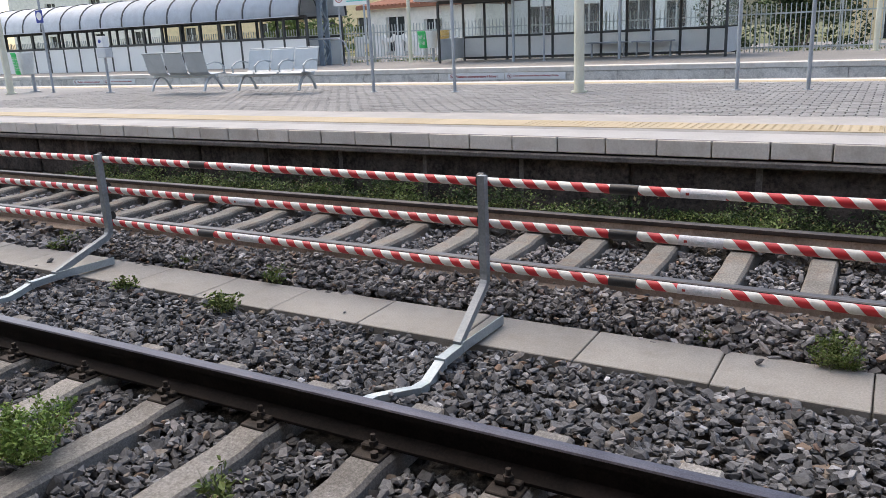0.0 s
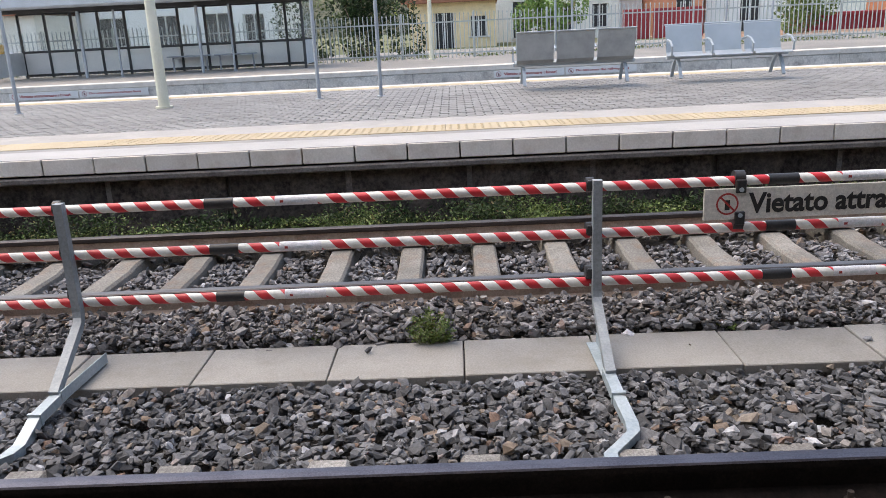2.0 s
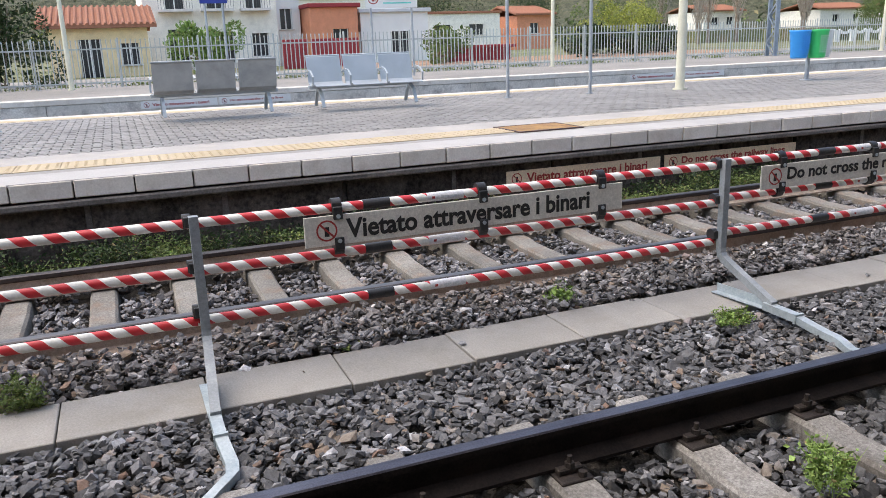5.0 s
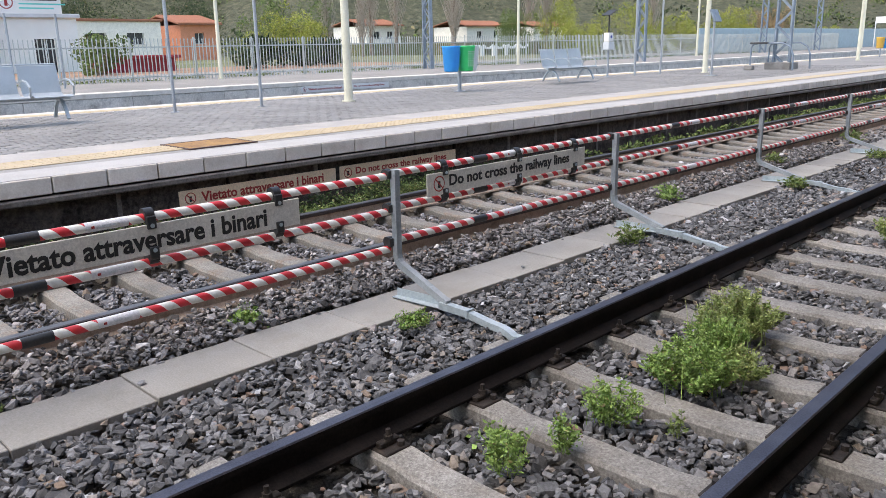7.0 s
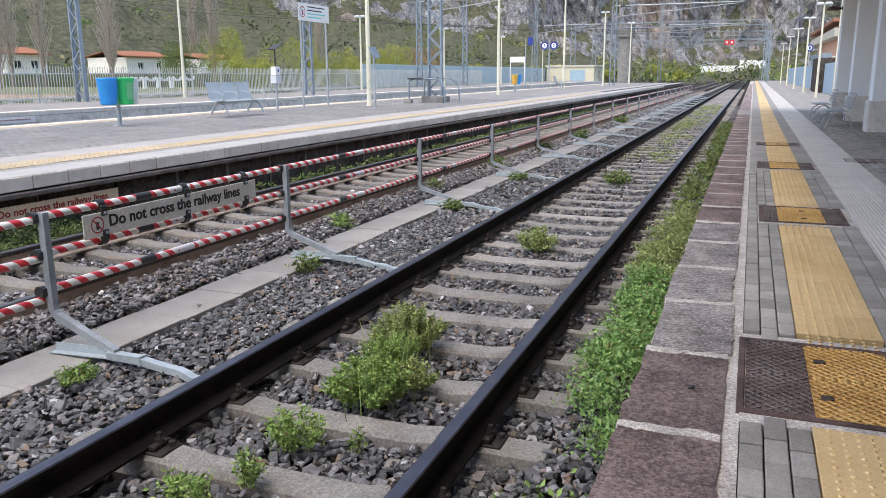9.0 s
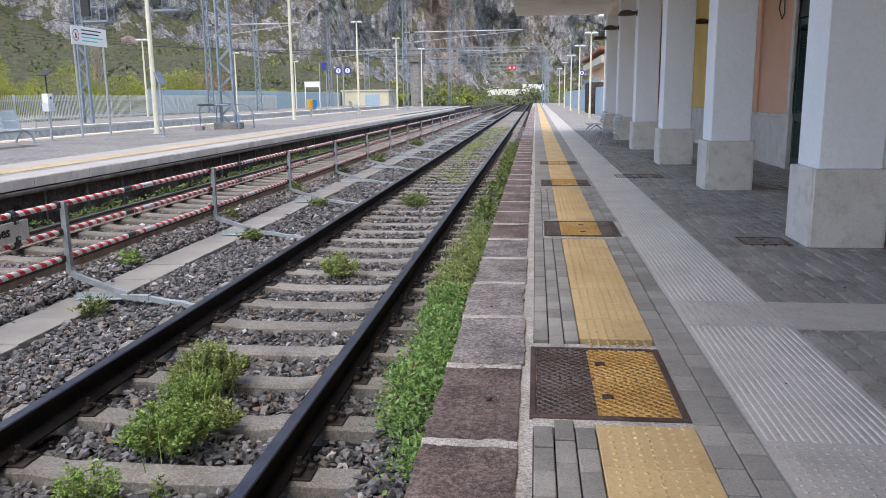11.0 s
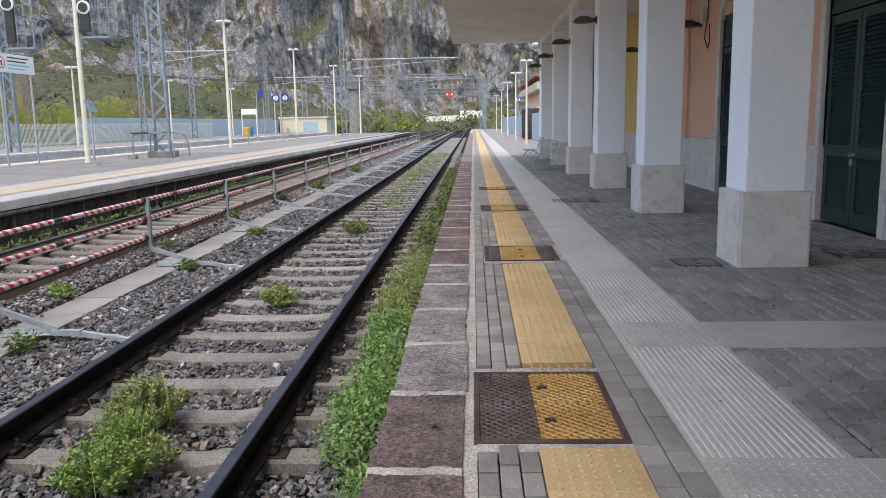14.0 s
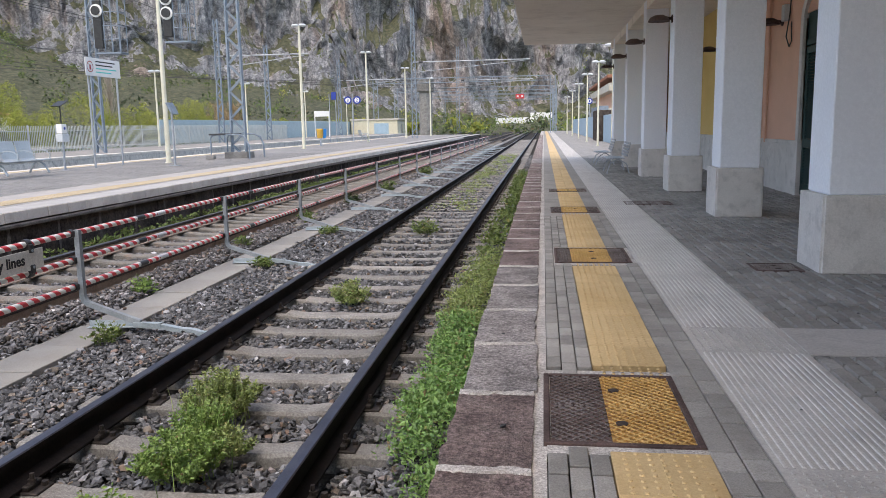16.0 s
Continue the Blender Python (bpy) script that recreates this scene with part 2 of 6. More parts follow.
M["tactile"] = surface("yellow_tactile", (0.50, 0.35, 0.165), (0.605, 0.45, 0.24), 0.75, big=1.4, fine=80, bump=0.2, vary=0.06, stain=(0.42, 0.27, 0.11), amount=0.4, grain=0.06)
M["tactile_far"] = surface("pale_yellow_tactile", (0.39, 0.31, 0.19), (0.48, 0.395, 0.265), 0.8, big=1.2, fine=60, bump=0.2, vary=0.05, grain=0.06)
M["ribs"] = surface("grey_guide_tile", (0.40, 0.385, 0.36), (0.51, 0.49, 0.465), 0.8, big=1.3, fine=80, bump=0.2, vary=0.05, stain=(0.27, 0.26, 0.25), amount=0.5, grain=0.1)
M["rib_worn"] = surface("worn_pale_rib", (0.44, 0.425, 0.40), (0.58, 0.56, 0.535), 0.8, big=2.0, fine=60, bump=0.2, stain=(0.36, 0.345, 0.33), amount=0.5, grain=0.12)
M["iron"] = surface("cast_iron", (0.055, 0.035, 0.032), (0.15, 0.10, 0.09), 0.7, 0.4, big=5, fine=90, bump=0.4)
M["iron_yellow"] = surface("yellow_painted_iron", (0.22, 0.11, 0.03), (0.42, 0.23, 0.06), 0.65, 0.1, big=5, fine=90, bump=0.4, stain=(0.16, 0.08, 0.05), amount=0.8)
M["iron_worn"] = surface("worn_iron", (0.11, 0.085, 0.08), (0.27, 0.235, 0.22), 0.6, 0.5, big=3, fine=90, bump=0.3)
M["iron_yellow_worn"] = surface("worn_yellow_iron", (0.46, 0.28, 0.09), (0.66, 0.44, 0.17), 0.65, 0.1, big=3, fine=90, bump=0.3)
M["column"] = surface("blue_white_column_paint", (0.79, 0.82, 0.875), (0.84, 0.865, 0.915), 0.85, big=0.9, fine=30, bump=0.04, vary=0.02, grain=0.035)
M["marble"] = surface("grey_stone_cladding", (0.58, 0.555, 0.53), (0.68, 0.655, 0.63), 0.6, big=2.4, fine=60, bump=0.08, stain=(0.38, 0.37, 0.36), amount=0.6, grain=0.05)
M["soffit"] = surface("canopy_soffit_paint", (0.76, 0.69, 0.61), (0.85, 0.79, 0.71), 0.9, big=0.5, fine=30, bump=0.15, stain=(0.42, 0.36, 0.30), amount=0.35, grain=0.035)
M["salmon"] = surface("salmon_plaster", (0.68, 0.40, 0.28), (0.78, 0.49, 0.36), 0.9, big=0.7, fine=45, bump=0.15, stain=(0.58, 0.36, 0.27), amount=0.3, grain=0.035)
M["ochre"] = surface("ochre_plaster", (0.66, 0.46, 0.16), (0.76, 0.56, 0.23), 0.9, big=0.7, fine=45, bump=0.15, grain=0.035)
M["shutter"] = surface("dark_green_shutter", (0.008, 0.03, 0.03), (0.016, 0.05, 0.048), 0.5, big=4, fine=60, bump=0.08, grain=0.035)
# Near-black colour puts the shade of the ballast gaps into the bed.
M["gap_shade"] = surface("shaded_bed_gravel", (0.012, 0.011, 0.010), (0.05, 0.046, 0.042), 0.95, big=9, fine=38, bump=1.0, dist=0.03)
M["ground"] = surface("meadow_ground", (0.07, 0.09, 0.03), (0.19, 0.20, 0.09), 0.95, big=0.15, fine=4, bump=0.5, dist=0.05, stain=(0.25, 0.18, 0.12), amount=0.8)
M["tarmac"] = surface("platform_tarmac", (0.20, 0.19, 0.172), (0.285, 0.268, 0.245), 0.9, big=0.4, fine=30, bump=0.2, stain=(0.32, 0.29, 0.26))
M["bench"] = surface("pale_blue_bench_steel", (0.36, 0.40, 0.42), (0.45, 0.49, 0.51), 0.45, 0.3, big=3, fine=80, bump=0.03)
M["bench_mesh"] = surface("worn_bench_back", (0.30, 0.31, 0.30), (0.42, 0.425, 0.41), 0.55, 0.2, big=6, fine=160, bump=0.3)
M["fence"] = surface("grey_fence_paint", (0.38, 0.41, 0.40), (0.50, 0.53, 0.515), 0.6, 0.1, big=2, fine=30, bump=0.05, grain=0.035)
M["white"] = surface("white_panel", (0.72, 0.72, 0.70), (0.80, 0.80, 0.78), 0.7, big=1, fine=40, bump=0.08, grain=0.035)
M["dark_frame"] = surface("dark_bronze_frame", (0.03, 0.032, 0.035), (0.06, 0.062, 0.065), 0.5, 0.2, big=3, fine=60, bump=0.05)


def leaves_mat(name, a, b):
    n = Nodes(name)
    rnd = n.node("ShaderNodeNewGeometry").outputs["Random Per Island"]
    col = n.ramp(rnd, [(0.0, a), (0.6, b), (0.95, tuple(min(1, c * 1.2) for c in b)), (0.975, (0.24, 0.21, 0.09)), (1.0, (0.18, 0.13, 0.07))])
    n.bsdf.inputs["Transmission Weight"].default_value = 0.0
    n.bsdf.inputs["Subsurface Weight"].default_value = 0.15
    n.bsdf.inputs["Subsurface Radius"].default_value = (0.01, 0.02, 0.004)
    return n.done(col, 0.6)


M["leaf"] = leaves_mat("fresh_leaf", (0.09, 0.155, 0.04), (0.205, 0.31, 0.09))
M["leaf_bright"] = leaves_mat("bright_broad_leaf", (0.095, 0.19, 0.05), (0.185, 0.32, 0.095))
M["leaf_dull"] = leaves_mat("dull_leaf", (0.065, 0.105, 0.03), (0.15, 0.20, 0.065))
M["leaf_fine"] = leaves_mat("fine_pale_leaf", (0.11, 0.16, 0.045), (0.26, 0.32, 0.11))
M["leaf_scrub"] = leaves_mat("scrub_leaf", (0.035, 0.05, 0.022), (0.09, 0.115, 0.05))
M["leaf_dark"] = leaves_mat("dark_leaf", (0.015, 0.03, 0.012), (0.045, 0.075, 0.025))
M["leaf_yellow"] = leaves_mat("spring_leaf", (0.16, 0.19, 0.03), (0.34, 0.36, 0.08))
M["dry"] = leaves_mat("dry_stalk", (0.20, 0.13, 0.06), (0.36, 0.26, 0.14))
M["twig"] = surface("pale_twig_bark", (0.32, 0.27, 0.22), (0.48, 0.42, 0.36), 0.9, big=3, fine=20, bump=0.3)
M["bark"] = surface("grey_bark", (0.16, 0.12, 0.09), (0.30, 0.24, 0.19), 0.9, big=3, fine=20, bump=0.6, dist=0.02)


def ballast_mat(name, tint, rusty=0.0):
    n = Nodes(name)
    rnd = n.node("ShaderNodeNewGeometry").outputs["Random Per Island"]
    t = lambda c: tuple(c * k for k in tint)  # noqa: E731
    col = n.ramp(rnd, [(0.0, t(0.05)), (0.3, t(0.09)), (0.62, t(0.14)), (0.86, t(0.21)), (0.93, (0.21, 0.175, 0.14)), (0.955, (0.18, 0.12, 0.095)), (0.98, t(0.30)), (1.0, t(0.42))])
    co = n.coords(False)
    f = n.noise(co, 55, 7, 0.72)
    col = n.mix(1.0, col, n.ramp(f, [(0.35, (0.72, 0.72, 0.72)), (0.65, (1.28, 1.28, 1.28))]), "MULTIPLY")
    if rusty:
        col = n.mix(n.ramp(n.noise(co, 1.5), [(0.4, (0, 0, 0)), (0.7, (rusty,) * 3)]), col, (0.20, 0.13, 0.09))
    n.bump(f, 0.5, 0.006)
    return n.done(col, 0.9)


M["ballast"] = ballast_mat("ballast_stone", (1.02, 1.05, 1.12))
M["ballast_far"] = ballast_mat("ballast_brownish", (1.35, 1.35, 1.40), 0.08)


def stripe_mat():
    n = Nodes("red_white_tape")
    co = n.coords(True)
    sep = n.node("ShaderNodeSeparateXYZ")
    n.link(co, sep.inputs[0])
    ang = n.math("DIVIDE", n.math("ARCTAN2", sep.outputs["Z"], sep.outputs["X"]), 2 * math.pi)
    turn = n.math("FRACT", n.math("ADD", n.math("MULTIPLY", sep.outputs["Y"], 1 / 0.155), ang))
    red = n.math("LESS_THAN", turn, 0.47)
    f = n.noise(co, 14, 5, 0.7)
    white = n.ramp(f, [(0.3, (0.55, 0.55, 0.50)), (0.6, (0.76, 0.76, 0.72))])
    rd = n.ramp(f, [(0.3, (0.46, 0.02, 0.025)), (0.65, (0.62, 0.035, 0.045))])
    return n.done(n.mix(red, white, rd), 0.42)


M["stripe"] = stripe_mat()


def dull(mat, level):
    mat.node_tree.nodes["Principled BSDF"].inputs["Specular IOR Level"].default_value = level


dull(M["rail_dark"], 0.12)
dull(M["oldwall"], 0.1)
for key in ("leaf", "leaf_dull", "leaf_dark", "leaf_yellow", "ballast", "ballast_far", "gap_shade"):
    dull(M[key], 0.25)


def plain(name, c, rough=0.6, metal=0.0):
    return surface(name, tuple(k * 0.9 for k in c), tuple(min(1, k * 1.1) for k in c), rough, metal, big=3, fine=60, bump=0.05)


for key, c, r in (("blue", (0.02, 0.30, 0.75), 0.45), ("green", (0.02, 0.55, 0.16), 0.45), ("bin_white", (0.66, 0.70, 0.70), 0.5), ("bin_yellow", (0.70, 0.42, 0.08), 0.5),
                  ("sign_panel", (0.58, 0.55, 0.49), 0.6), ("sign_tan", (0.74, 0.57, 0.40), 0.7), ("ink", (0.015, 0.014, 0.013), 0.6), ("ink_red", (0.33, 0.03, 0.025), 0.6),
                  ("sign_blue", (0.015, 0.04, 0.28), 0.5), ("sticker", (0.62, 0.62, 0.64), 0.4), ("pale_grey", (0.55, 0.58, 0.60), 0.5), ("red", (0.60, 0.03, 0.04), 0.5),
                  ("tile_roof", (0.30, 0.13, 0.08), 0.9), ("cream_wall", (0.80, 0.77, 0.70), 0.9), ("hut_wall", (0.58, 0.54, 0.40), 0.9), ("hut_roof", (0.50, 0.47, 0.40), 0.9), ("ochre_wall", (0.78, 0.62, 0.38), 0.9), ("brick_wall", (0.62, 0.26, 0.15), 0.9),
                  ("dark_red", (0.28, 0.03, 0.035), 0.7), ("window_dark", (0.03, 0.035, 0.04), 0.25), ("roof_sheet", (0.50, 0.53, 0.56), 0.5), ("turquoise", (0.10, 0.55, 0.50), 0.6)):
    M[key] = plain(key, c, r)

# ---------------------------------------------------------------- ground and track bed
rng = np.random.default_rng(7)
Z1, Z2, Z3 = 0.28, 0.56, 0.66          # tops of the station platform, the island and the outer platform
EDGE1, EDGE2 = 1.55, -5.38             # platform edges beside the two tracks
FAR = -3.68                            # middle of the far track
solo("ground", Build().add([(-3000, -3000, -0.6), (3000, -3000, -0.6), (3000, 3000, -0.6), (-3000, 3000, -0.6)], [(0, 1, 2, 3)]), M["ground"],
     "grassy open ground round the station", "ground", kind="structure")
# Bed coloured as if in shade, seen between the stones.
solo("track_bed", Build().box(-17.4, EDGE1 + 0.1, -120, 420, -0.8, -0.30), M["gap_shade"], "gravel bed under the railway tracks, blackened for shaded stone gaps", "track bed", kind="structure")


def stones(name, spots, mat, label, seed, sides=12):
    """Broken stones, each a jittered low solid; spots: x, y, z, size."""
    r = np.random.default_rng(seed)
    base = np.array([(math.cos(a + s * 0.785) * 0.95, math.sin(a + s * 0.785) * 0.95, s - 0.5) for s in (0, 1) for a in (0, 1.571, 3.142, 4.712)] + [(0, 0, -0.58), (0, 0, 0.6)], float)
    tri = np.array([t for k in range(4) for t in ((k, (k + 1) % 4, 4 + k), ((k + 1) % 4, 4 + (k + 1) % 4, 4 + k), ((k + 1) % 4, k, 8), (4 + k, 4 + (k + 1) % 4, 9))])
    n = len(spots)
    shape = base[None] * r.uniform(0.78, 1.12, (n, len(base), 1)) + r.normal(0, 0.13, (n, len(base), 3))
    shape = shape * r.uniform([0.85, 0.6, 0.45], [1.45, 1.05, 0.85], (n, 1, 3))
    a, tl = r.uniform(0, 6.283, n), r.normal(0, 0.4, (n, 2))
    x, y, z = shape[..., 0], shape[..., 1], shape[..., 2]
    y, z = y * np.cos(tl[:, :1]) - z * np.sin(tl[:, :1]), y * np.sin(tl[:, :1]) + z * np.cos(tl[:, :1])
    x, z = x * np.cos(tl[:, 1:]) - z * np.sin(tl[:, 1:]), x * np.sin(tl[:, 1:]) + z * np.cos(tl[:, 1:])
    x, y = x * np.cos(a)[:, None] - y * np.sin(a)[:, None], x * np.sin(a)[:, None] + y * np.cos(a)[:, None]
    v = np.stack([x, y, z], -1) * spots[:, 3][:, None, None] * 0.5 + spots[:, None, :3]
    f = (tri[None] + (np.arange(n) * len(base))[:, None, None]).reshape(-1, 3)
    me = bpy.data.meshes.new(name)
    me.vertices.add(n * len(base))
    me.vertices.foreach_set("co", v.reshape(-1))
    me.loops.add(f.size)
    me.loops.foreach_set("vertex_index", f.reshape(-1))
    me.polygons.add(len(f))
    me.polygons.foreach_set("loop_start", np.arange(len(f)) * 3)
    me.polygons.foreach_set("use_smooth", np.zeros(len(f), bool))
    me.update(calc_edges=True)
    me.materials.append(mat)
    return tagged(new(name, me), label, "gravel", kind="stuff")


def scatter(x0, x1, y0, y1, per, z, size, seed, keep=None, up=0.012):
    r = np.random.default_rng(seed)
    n = int((x1 - x0) * (y1 - y0) * per)
    p = np.stack([r.uniform(x0, x1, n), r.uniform(y0, y1, n), np.zeros(n), size * np.clip(r.lognormal(0, 0.28, n), 0.5, 1.9)], -1)
    p[:, 2] = z + r.uniform(-0.02, up, n) + 0.012 * np.sin(p[:, 0] * 3.1 + 1.3 * np.sin(p[:, 1] * 0.9)) * np.cos(p[:, 1] * 2.3)
    return p[keep(p)] if keep is not None else p


PITCH1, PITCH2 = 0.657, 0.585           # sleeper spacing of the two tracks
near_sleepers = [4.36 + PITCH1 * k for k in range(-17, 140)]
far_sleepers = [-0.10 + PITCH2 * k for k in range(-32, 150)]


def off_sleepers(p):
    d = np.abs((p[:, 1] - 4.36 + PITCH1 / 2) % PITCH1 - PITCH1 / 2)
    return ~((np.abs(p[:, 0]) < 1.16) & (d < 0.115)) & (np.abs(np.abs(p[:, 0]) - 0.7535) > 0.07)


def off_far(p):
    d = np.abs((p[:, 1] + 0.10 + PITCH2 / 2) % PITCH2 - PITCH2 / 2)
    return ~((np.abs(p[:, 0] - FAR) < 0.78) & (d < 0.12)) & (np.abs(np.abs(p[:, 0] - FAR) - 0.7535) > 0.06)


near_spots = np.concatenate([
    scatter(-1.92, 1.5, -6, 10, 820, -0.205, 0.044, 1, off_sleepers), scatter(-1.92, 1.5, -6, 10, 300, -0.222, 0.058, 2, off_sleepers),
    scatter(-1.98, 1.5, 10, 22, 420, -0.21, 0.056, 3, off_sleepers), scatter(-1.98, 1.5, 22, 48, 180, -0.22, 0.075, 4, off_sleepers),
    scatter(-1.98, -0.85, -12, -6, 330, -0.205, 0.06, 5)])
near_spots[:, 2] -= (0.042 - 0.03 * np.clip((near_spots[:, 1] - 6) / 5, 0, 1)) * (np.abs(near_spots[:, 0]) < 1.12)
stones("near_ballast", near_spots, M["ballast"], "grey crushed stone ballast under the near track", 11)
far_spots = np.concatenate([
    scatter(-2.87, -2.425, -7, 14, 640, -0.135, 0.043, 16), scatter(-2.88, -2.425, -7, 14, 680, -0.165, 0.046, 6), scatter(-2.9, -2.38, -7, 14, 260, -0.20, 0.06, 7),
    scatter(-2.88, -2.38, -22, -7, 260, -0.185, 0.07, 13), scatter(-2.88, -2.38, 14, 45, 150, -0.185, 0.085, 14),
    scatter(-4.42, -2.96, -7, 14, 680, -0.19, 0.043, 8, off_far), scatter(-4.42, -2.96, -22, -7, 230, -0.20, 0.07, 9, off_far), scatter(-4.42, -2.96, 14, 45, 120, -0.215, 0.09, 10, off_far),
    scatter(-5.36, -4.42, -16, 30, 130, -0.215, 0.06, 12)])
far_spots[:, 2] -= 0.035 * (np.abs(far_spots[:, 0] - FAR) < 0.72)
far_spots[:, 2] += 0.055 * np.clip((-2.45 - far_spots[:, 0]) / 0.4, 0, 1) * (far_spots[:, 0] > -2.91)
stones("far_ballast", far_spots, M["ballast_far"], "brownish grey ballast under and beside the far track", 12)

# ---------------------------------------------------------------- tracks
RAIL = [(-0.036, -0.008), (-0.030, -0.001), (0.0, 0.0005), (0.030, -0.001), (0.036, -0.008), (0.036, -0.034), (0.0085, -0.050), (0.0085, -0.128), (0.075, -0.158), (0.075, -0.172),
        (-0.075, -0.172), (-0.075, -0.158), (-0.0085, -0.128), (-0.0085, -0.050), (-0.036, -0.034)]


def sleeper_mesh(half, name, mat):
    b = Build()
    w, t = 0.094, 0.076
    prof = [(-half, 0.0), (-0.55, 0.0), (-0.42, -0.018), (0.42, -0.018), (0.55, 0.0), (half, 0.0)]
    top = [(x, s * t, z) for s in (-1, 1) for x, z in prof]
    mid = [(x + (0.01 if x > 1 else -0.01 if x < -1 else 0), s * w, z - 0.02) for s in (-1, 1) for x, z in prof]
    low = [(x, s * (w + 0.012), -0.2) for s in (-1, 1) for x, z in prof]
    k = len(prof)
    v = top + mid + low
    f = []
    for i in range(k - 1):
        f.append((i, i + 1, k + i + 1, k + i))
        f += [(2 * k + i, 2 * k + i + 1, i + 1, i), (4 * k + i, 4 * k + i + 1, 2 * k + i + 1, 2 * k + i)]
        f += [(k + i, k + i + 1, 3 * k + i + 1, 3 * k + i), (3 * k + i, 3 * k + i + 1, 5 * k + i + 1, 5 * k + i)]
    for e in (0, k - 1):
        f += [(e, k + e, 3 * k + e, 2 * k + e), (2 * k + e, 3 * k + e, 5 * k + e, 4 * k + e)]
    return b.add(v, f).mesh(name, mat)


def fastening_mesh():
    """A ribbed base plate with two screws, clamp plates and nuts; the rail runs along y."""
    b = Build().box(-0.17, 0.17, -0.075, 0.075, -0.012, 0.006, 0.004)
    for s in (-1, 1):
        b.box(s * 0.095 - 0.02, s * 0.095 + 0.02, -0.06, 0.06, 0.006, 0.035, 0.006)
        b.cyl((s * 0.098, 0, 0.03), (s * 0.098, 0, 0.055), 0.022, n=6, smooth=False)
        b.cyl((s * 0.098, 0, 0.05), (s * 0.098, 0, 0.085), 0.012, n=7)
        b.cyl((s * 0.145, 0.035, 0.004), (s * 0.145, 0.035, 0.03), 0.019, n=6, smooth=False)
    return b.mesh("rail_fastening", M["fastening"])


def track(name, x, mats, sleepers, sleeper, label, fastening=None, y0=-100.0, y1=330.0, reach=40.0, z=0.0):
    base = thing(name, label, "railway track", kind="structure")
    for s in (-1, 1):
        b = Build().prism([(x + s * 0.7535 + px, pz + z) for px, pz in RAIL], y0, y1, 0, {1: 1, 2: 1, 0: 1, 3: 1, 4: 2, 5: 2, 13: 2, 14: 2})
        part("rail", b, mats, base, "steel rail with a worn bright running top")
    for y in sleepers:
        part("sleeper", sleeper, None, base, at=(x, y, z - 0.188))
        if fastening and y < reach:
            for s in (-1, 1):
                part("rail_fastening", fastening, None, base, at=(x + s * 0.7535, y, z - 0.182))
    return base


FASTENING = fastening_mesh()
track("track_near", 0.0, [M["rail_dark"], M["rail_top"], M["rail_dark"]], near_sleepers, sleeper_mesh(1.15, "sleeper", M["concrete"]),
      "dark rails on concrete sleepers beside the station platform", FASTENING)
track("track_far", FAR, [M["rail_rust"], M["rail_top_dull"], M["rail_web"]], far_sleepers, sleeper_mesh(1.13, "sleeper", M["sleeper_rust"]),
      "rusty rails on pale concrete sleepers beyond the barrier", z=0.03)
track("track_outer", -15.4, [M["rail_web"], M["rail_top_dull"], M["rail_rust"]], [], None, "rusty rails between the island and the outer platform")

# cable duct with its concrete cover slabs
duct = thing("cable_duct", "row of pale concrete duct slabs between the tracks", "cable duct", kind="structure")
part("duct_body", Build().box(-2.40, -1.94, -60, 200, -0.5, -0.24), M["concrete"], duct)
SLAB = [Build().box(-0.235, 0.235, -0.361, 0.361, -0.06, 0, 0.005).mesh("slab", M["slab"])]
for k in range(-40, 110):
    tw = rng.normal(0, 0.25)
    part("slab", SLAB[0], None, duct, at=(-2.168 + rng.normal(0, 0.004), -0.30 + 0.73 * (k + 0.5), -0.18 + rng.normal(0, 0.003)), turn=tw)

# ---------------------------------------------------------------- barrier along the tracks
POST_Y = [-16.4, -13.0, -9.65, -6.15, -2.52, 0.47, 4.05, 7.02, 10.51] + [13.9 + 3.35 * k for k in range(16)]
TUBE_X, TUBE_Z = -2.455, (0.70, 0.445, 0.19)


def barrier_post(b0, kick):
    """A galvanised square post on a sloping strut, tied to a ground bar that is clamped to the rail; b0: how far along the track the bar lies."""
    base = thing("barrier_post", "galvanised bent steel barrier post clamped to the rail", "barrier post", "barrier posts")
    b = Build().bar([(0.0, 0, 0.735), (0.0, 0, 0.10), (0.014, b0 * 0.02, 0.055), (0.05, b0 * 0.07, 0.025), (0.66, b0 * 0.95, -0.118)], 0.05, 0.05)
    # Post takes the darker steel, its shade being in the colour.
    part("post", b, M["galv_shaded"], base)
    b = Build().bar([(0.60, b0, -0.135), (0.865, b0, -0.140)], 0.056, 0.05)
    b.bar([(0.855, b0, -0.140), (0.875, b0, -0.140)], 0.068, 0.06)
    b.bar([(0.87, b0, -0.145), (0.96, b0 + 0.01, -0.165), (1.06, b0 + 0.02, -0.185), (1.14, b0 + 0.01, -0.185), (1.20, b0 + kick * 0.3, -0.185), (1.29, b0 + kick, -0.20), (1.56, b0 + kick * 1.2, -0.175)], 0.058, 0.045)
    part("leg", b, M["galv"], base, "flattened steel leg reaching under the rail")
    b = Build().bar([(0.66, b0 + 0.028, -0.125), (0.13, b0 + 0.028, -0.142)], 0.006, 0.06).bar([(0.66, b0, -0.152), (0.13, b0, -0.170)], 0.056, 0.006)
    part("foot", b, M["galv"], base, "angle iron foot lying on the duct slab")
    for z in TUBE_Z:
        b = Build().cyl((-0.055, -0.055, z), (-0.055, -0.012, z), 0.041, n=14)
        b.box(-0.055, -0.01, -0.05, -0.02, z - 0.03, z + 0.03, 0.004)
        part("tube_holder", b, M["black"], base, "black plastic tube holder")
    return base


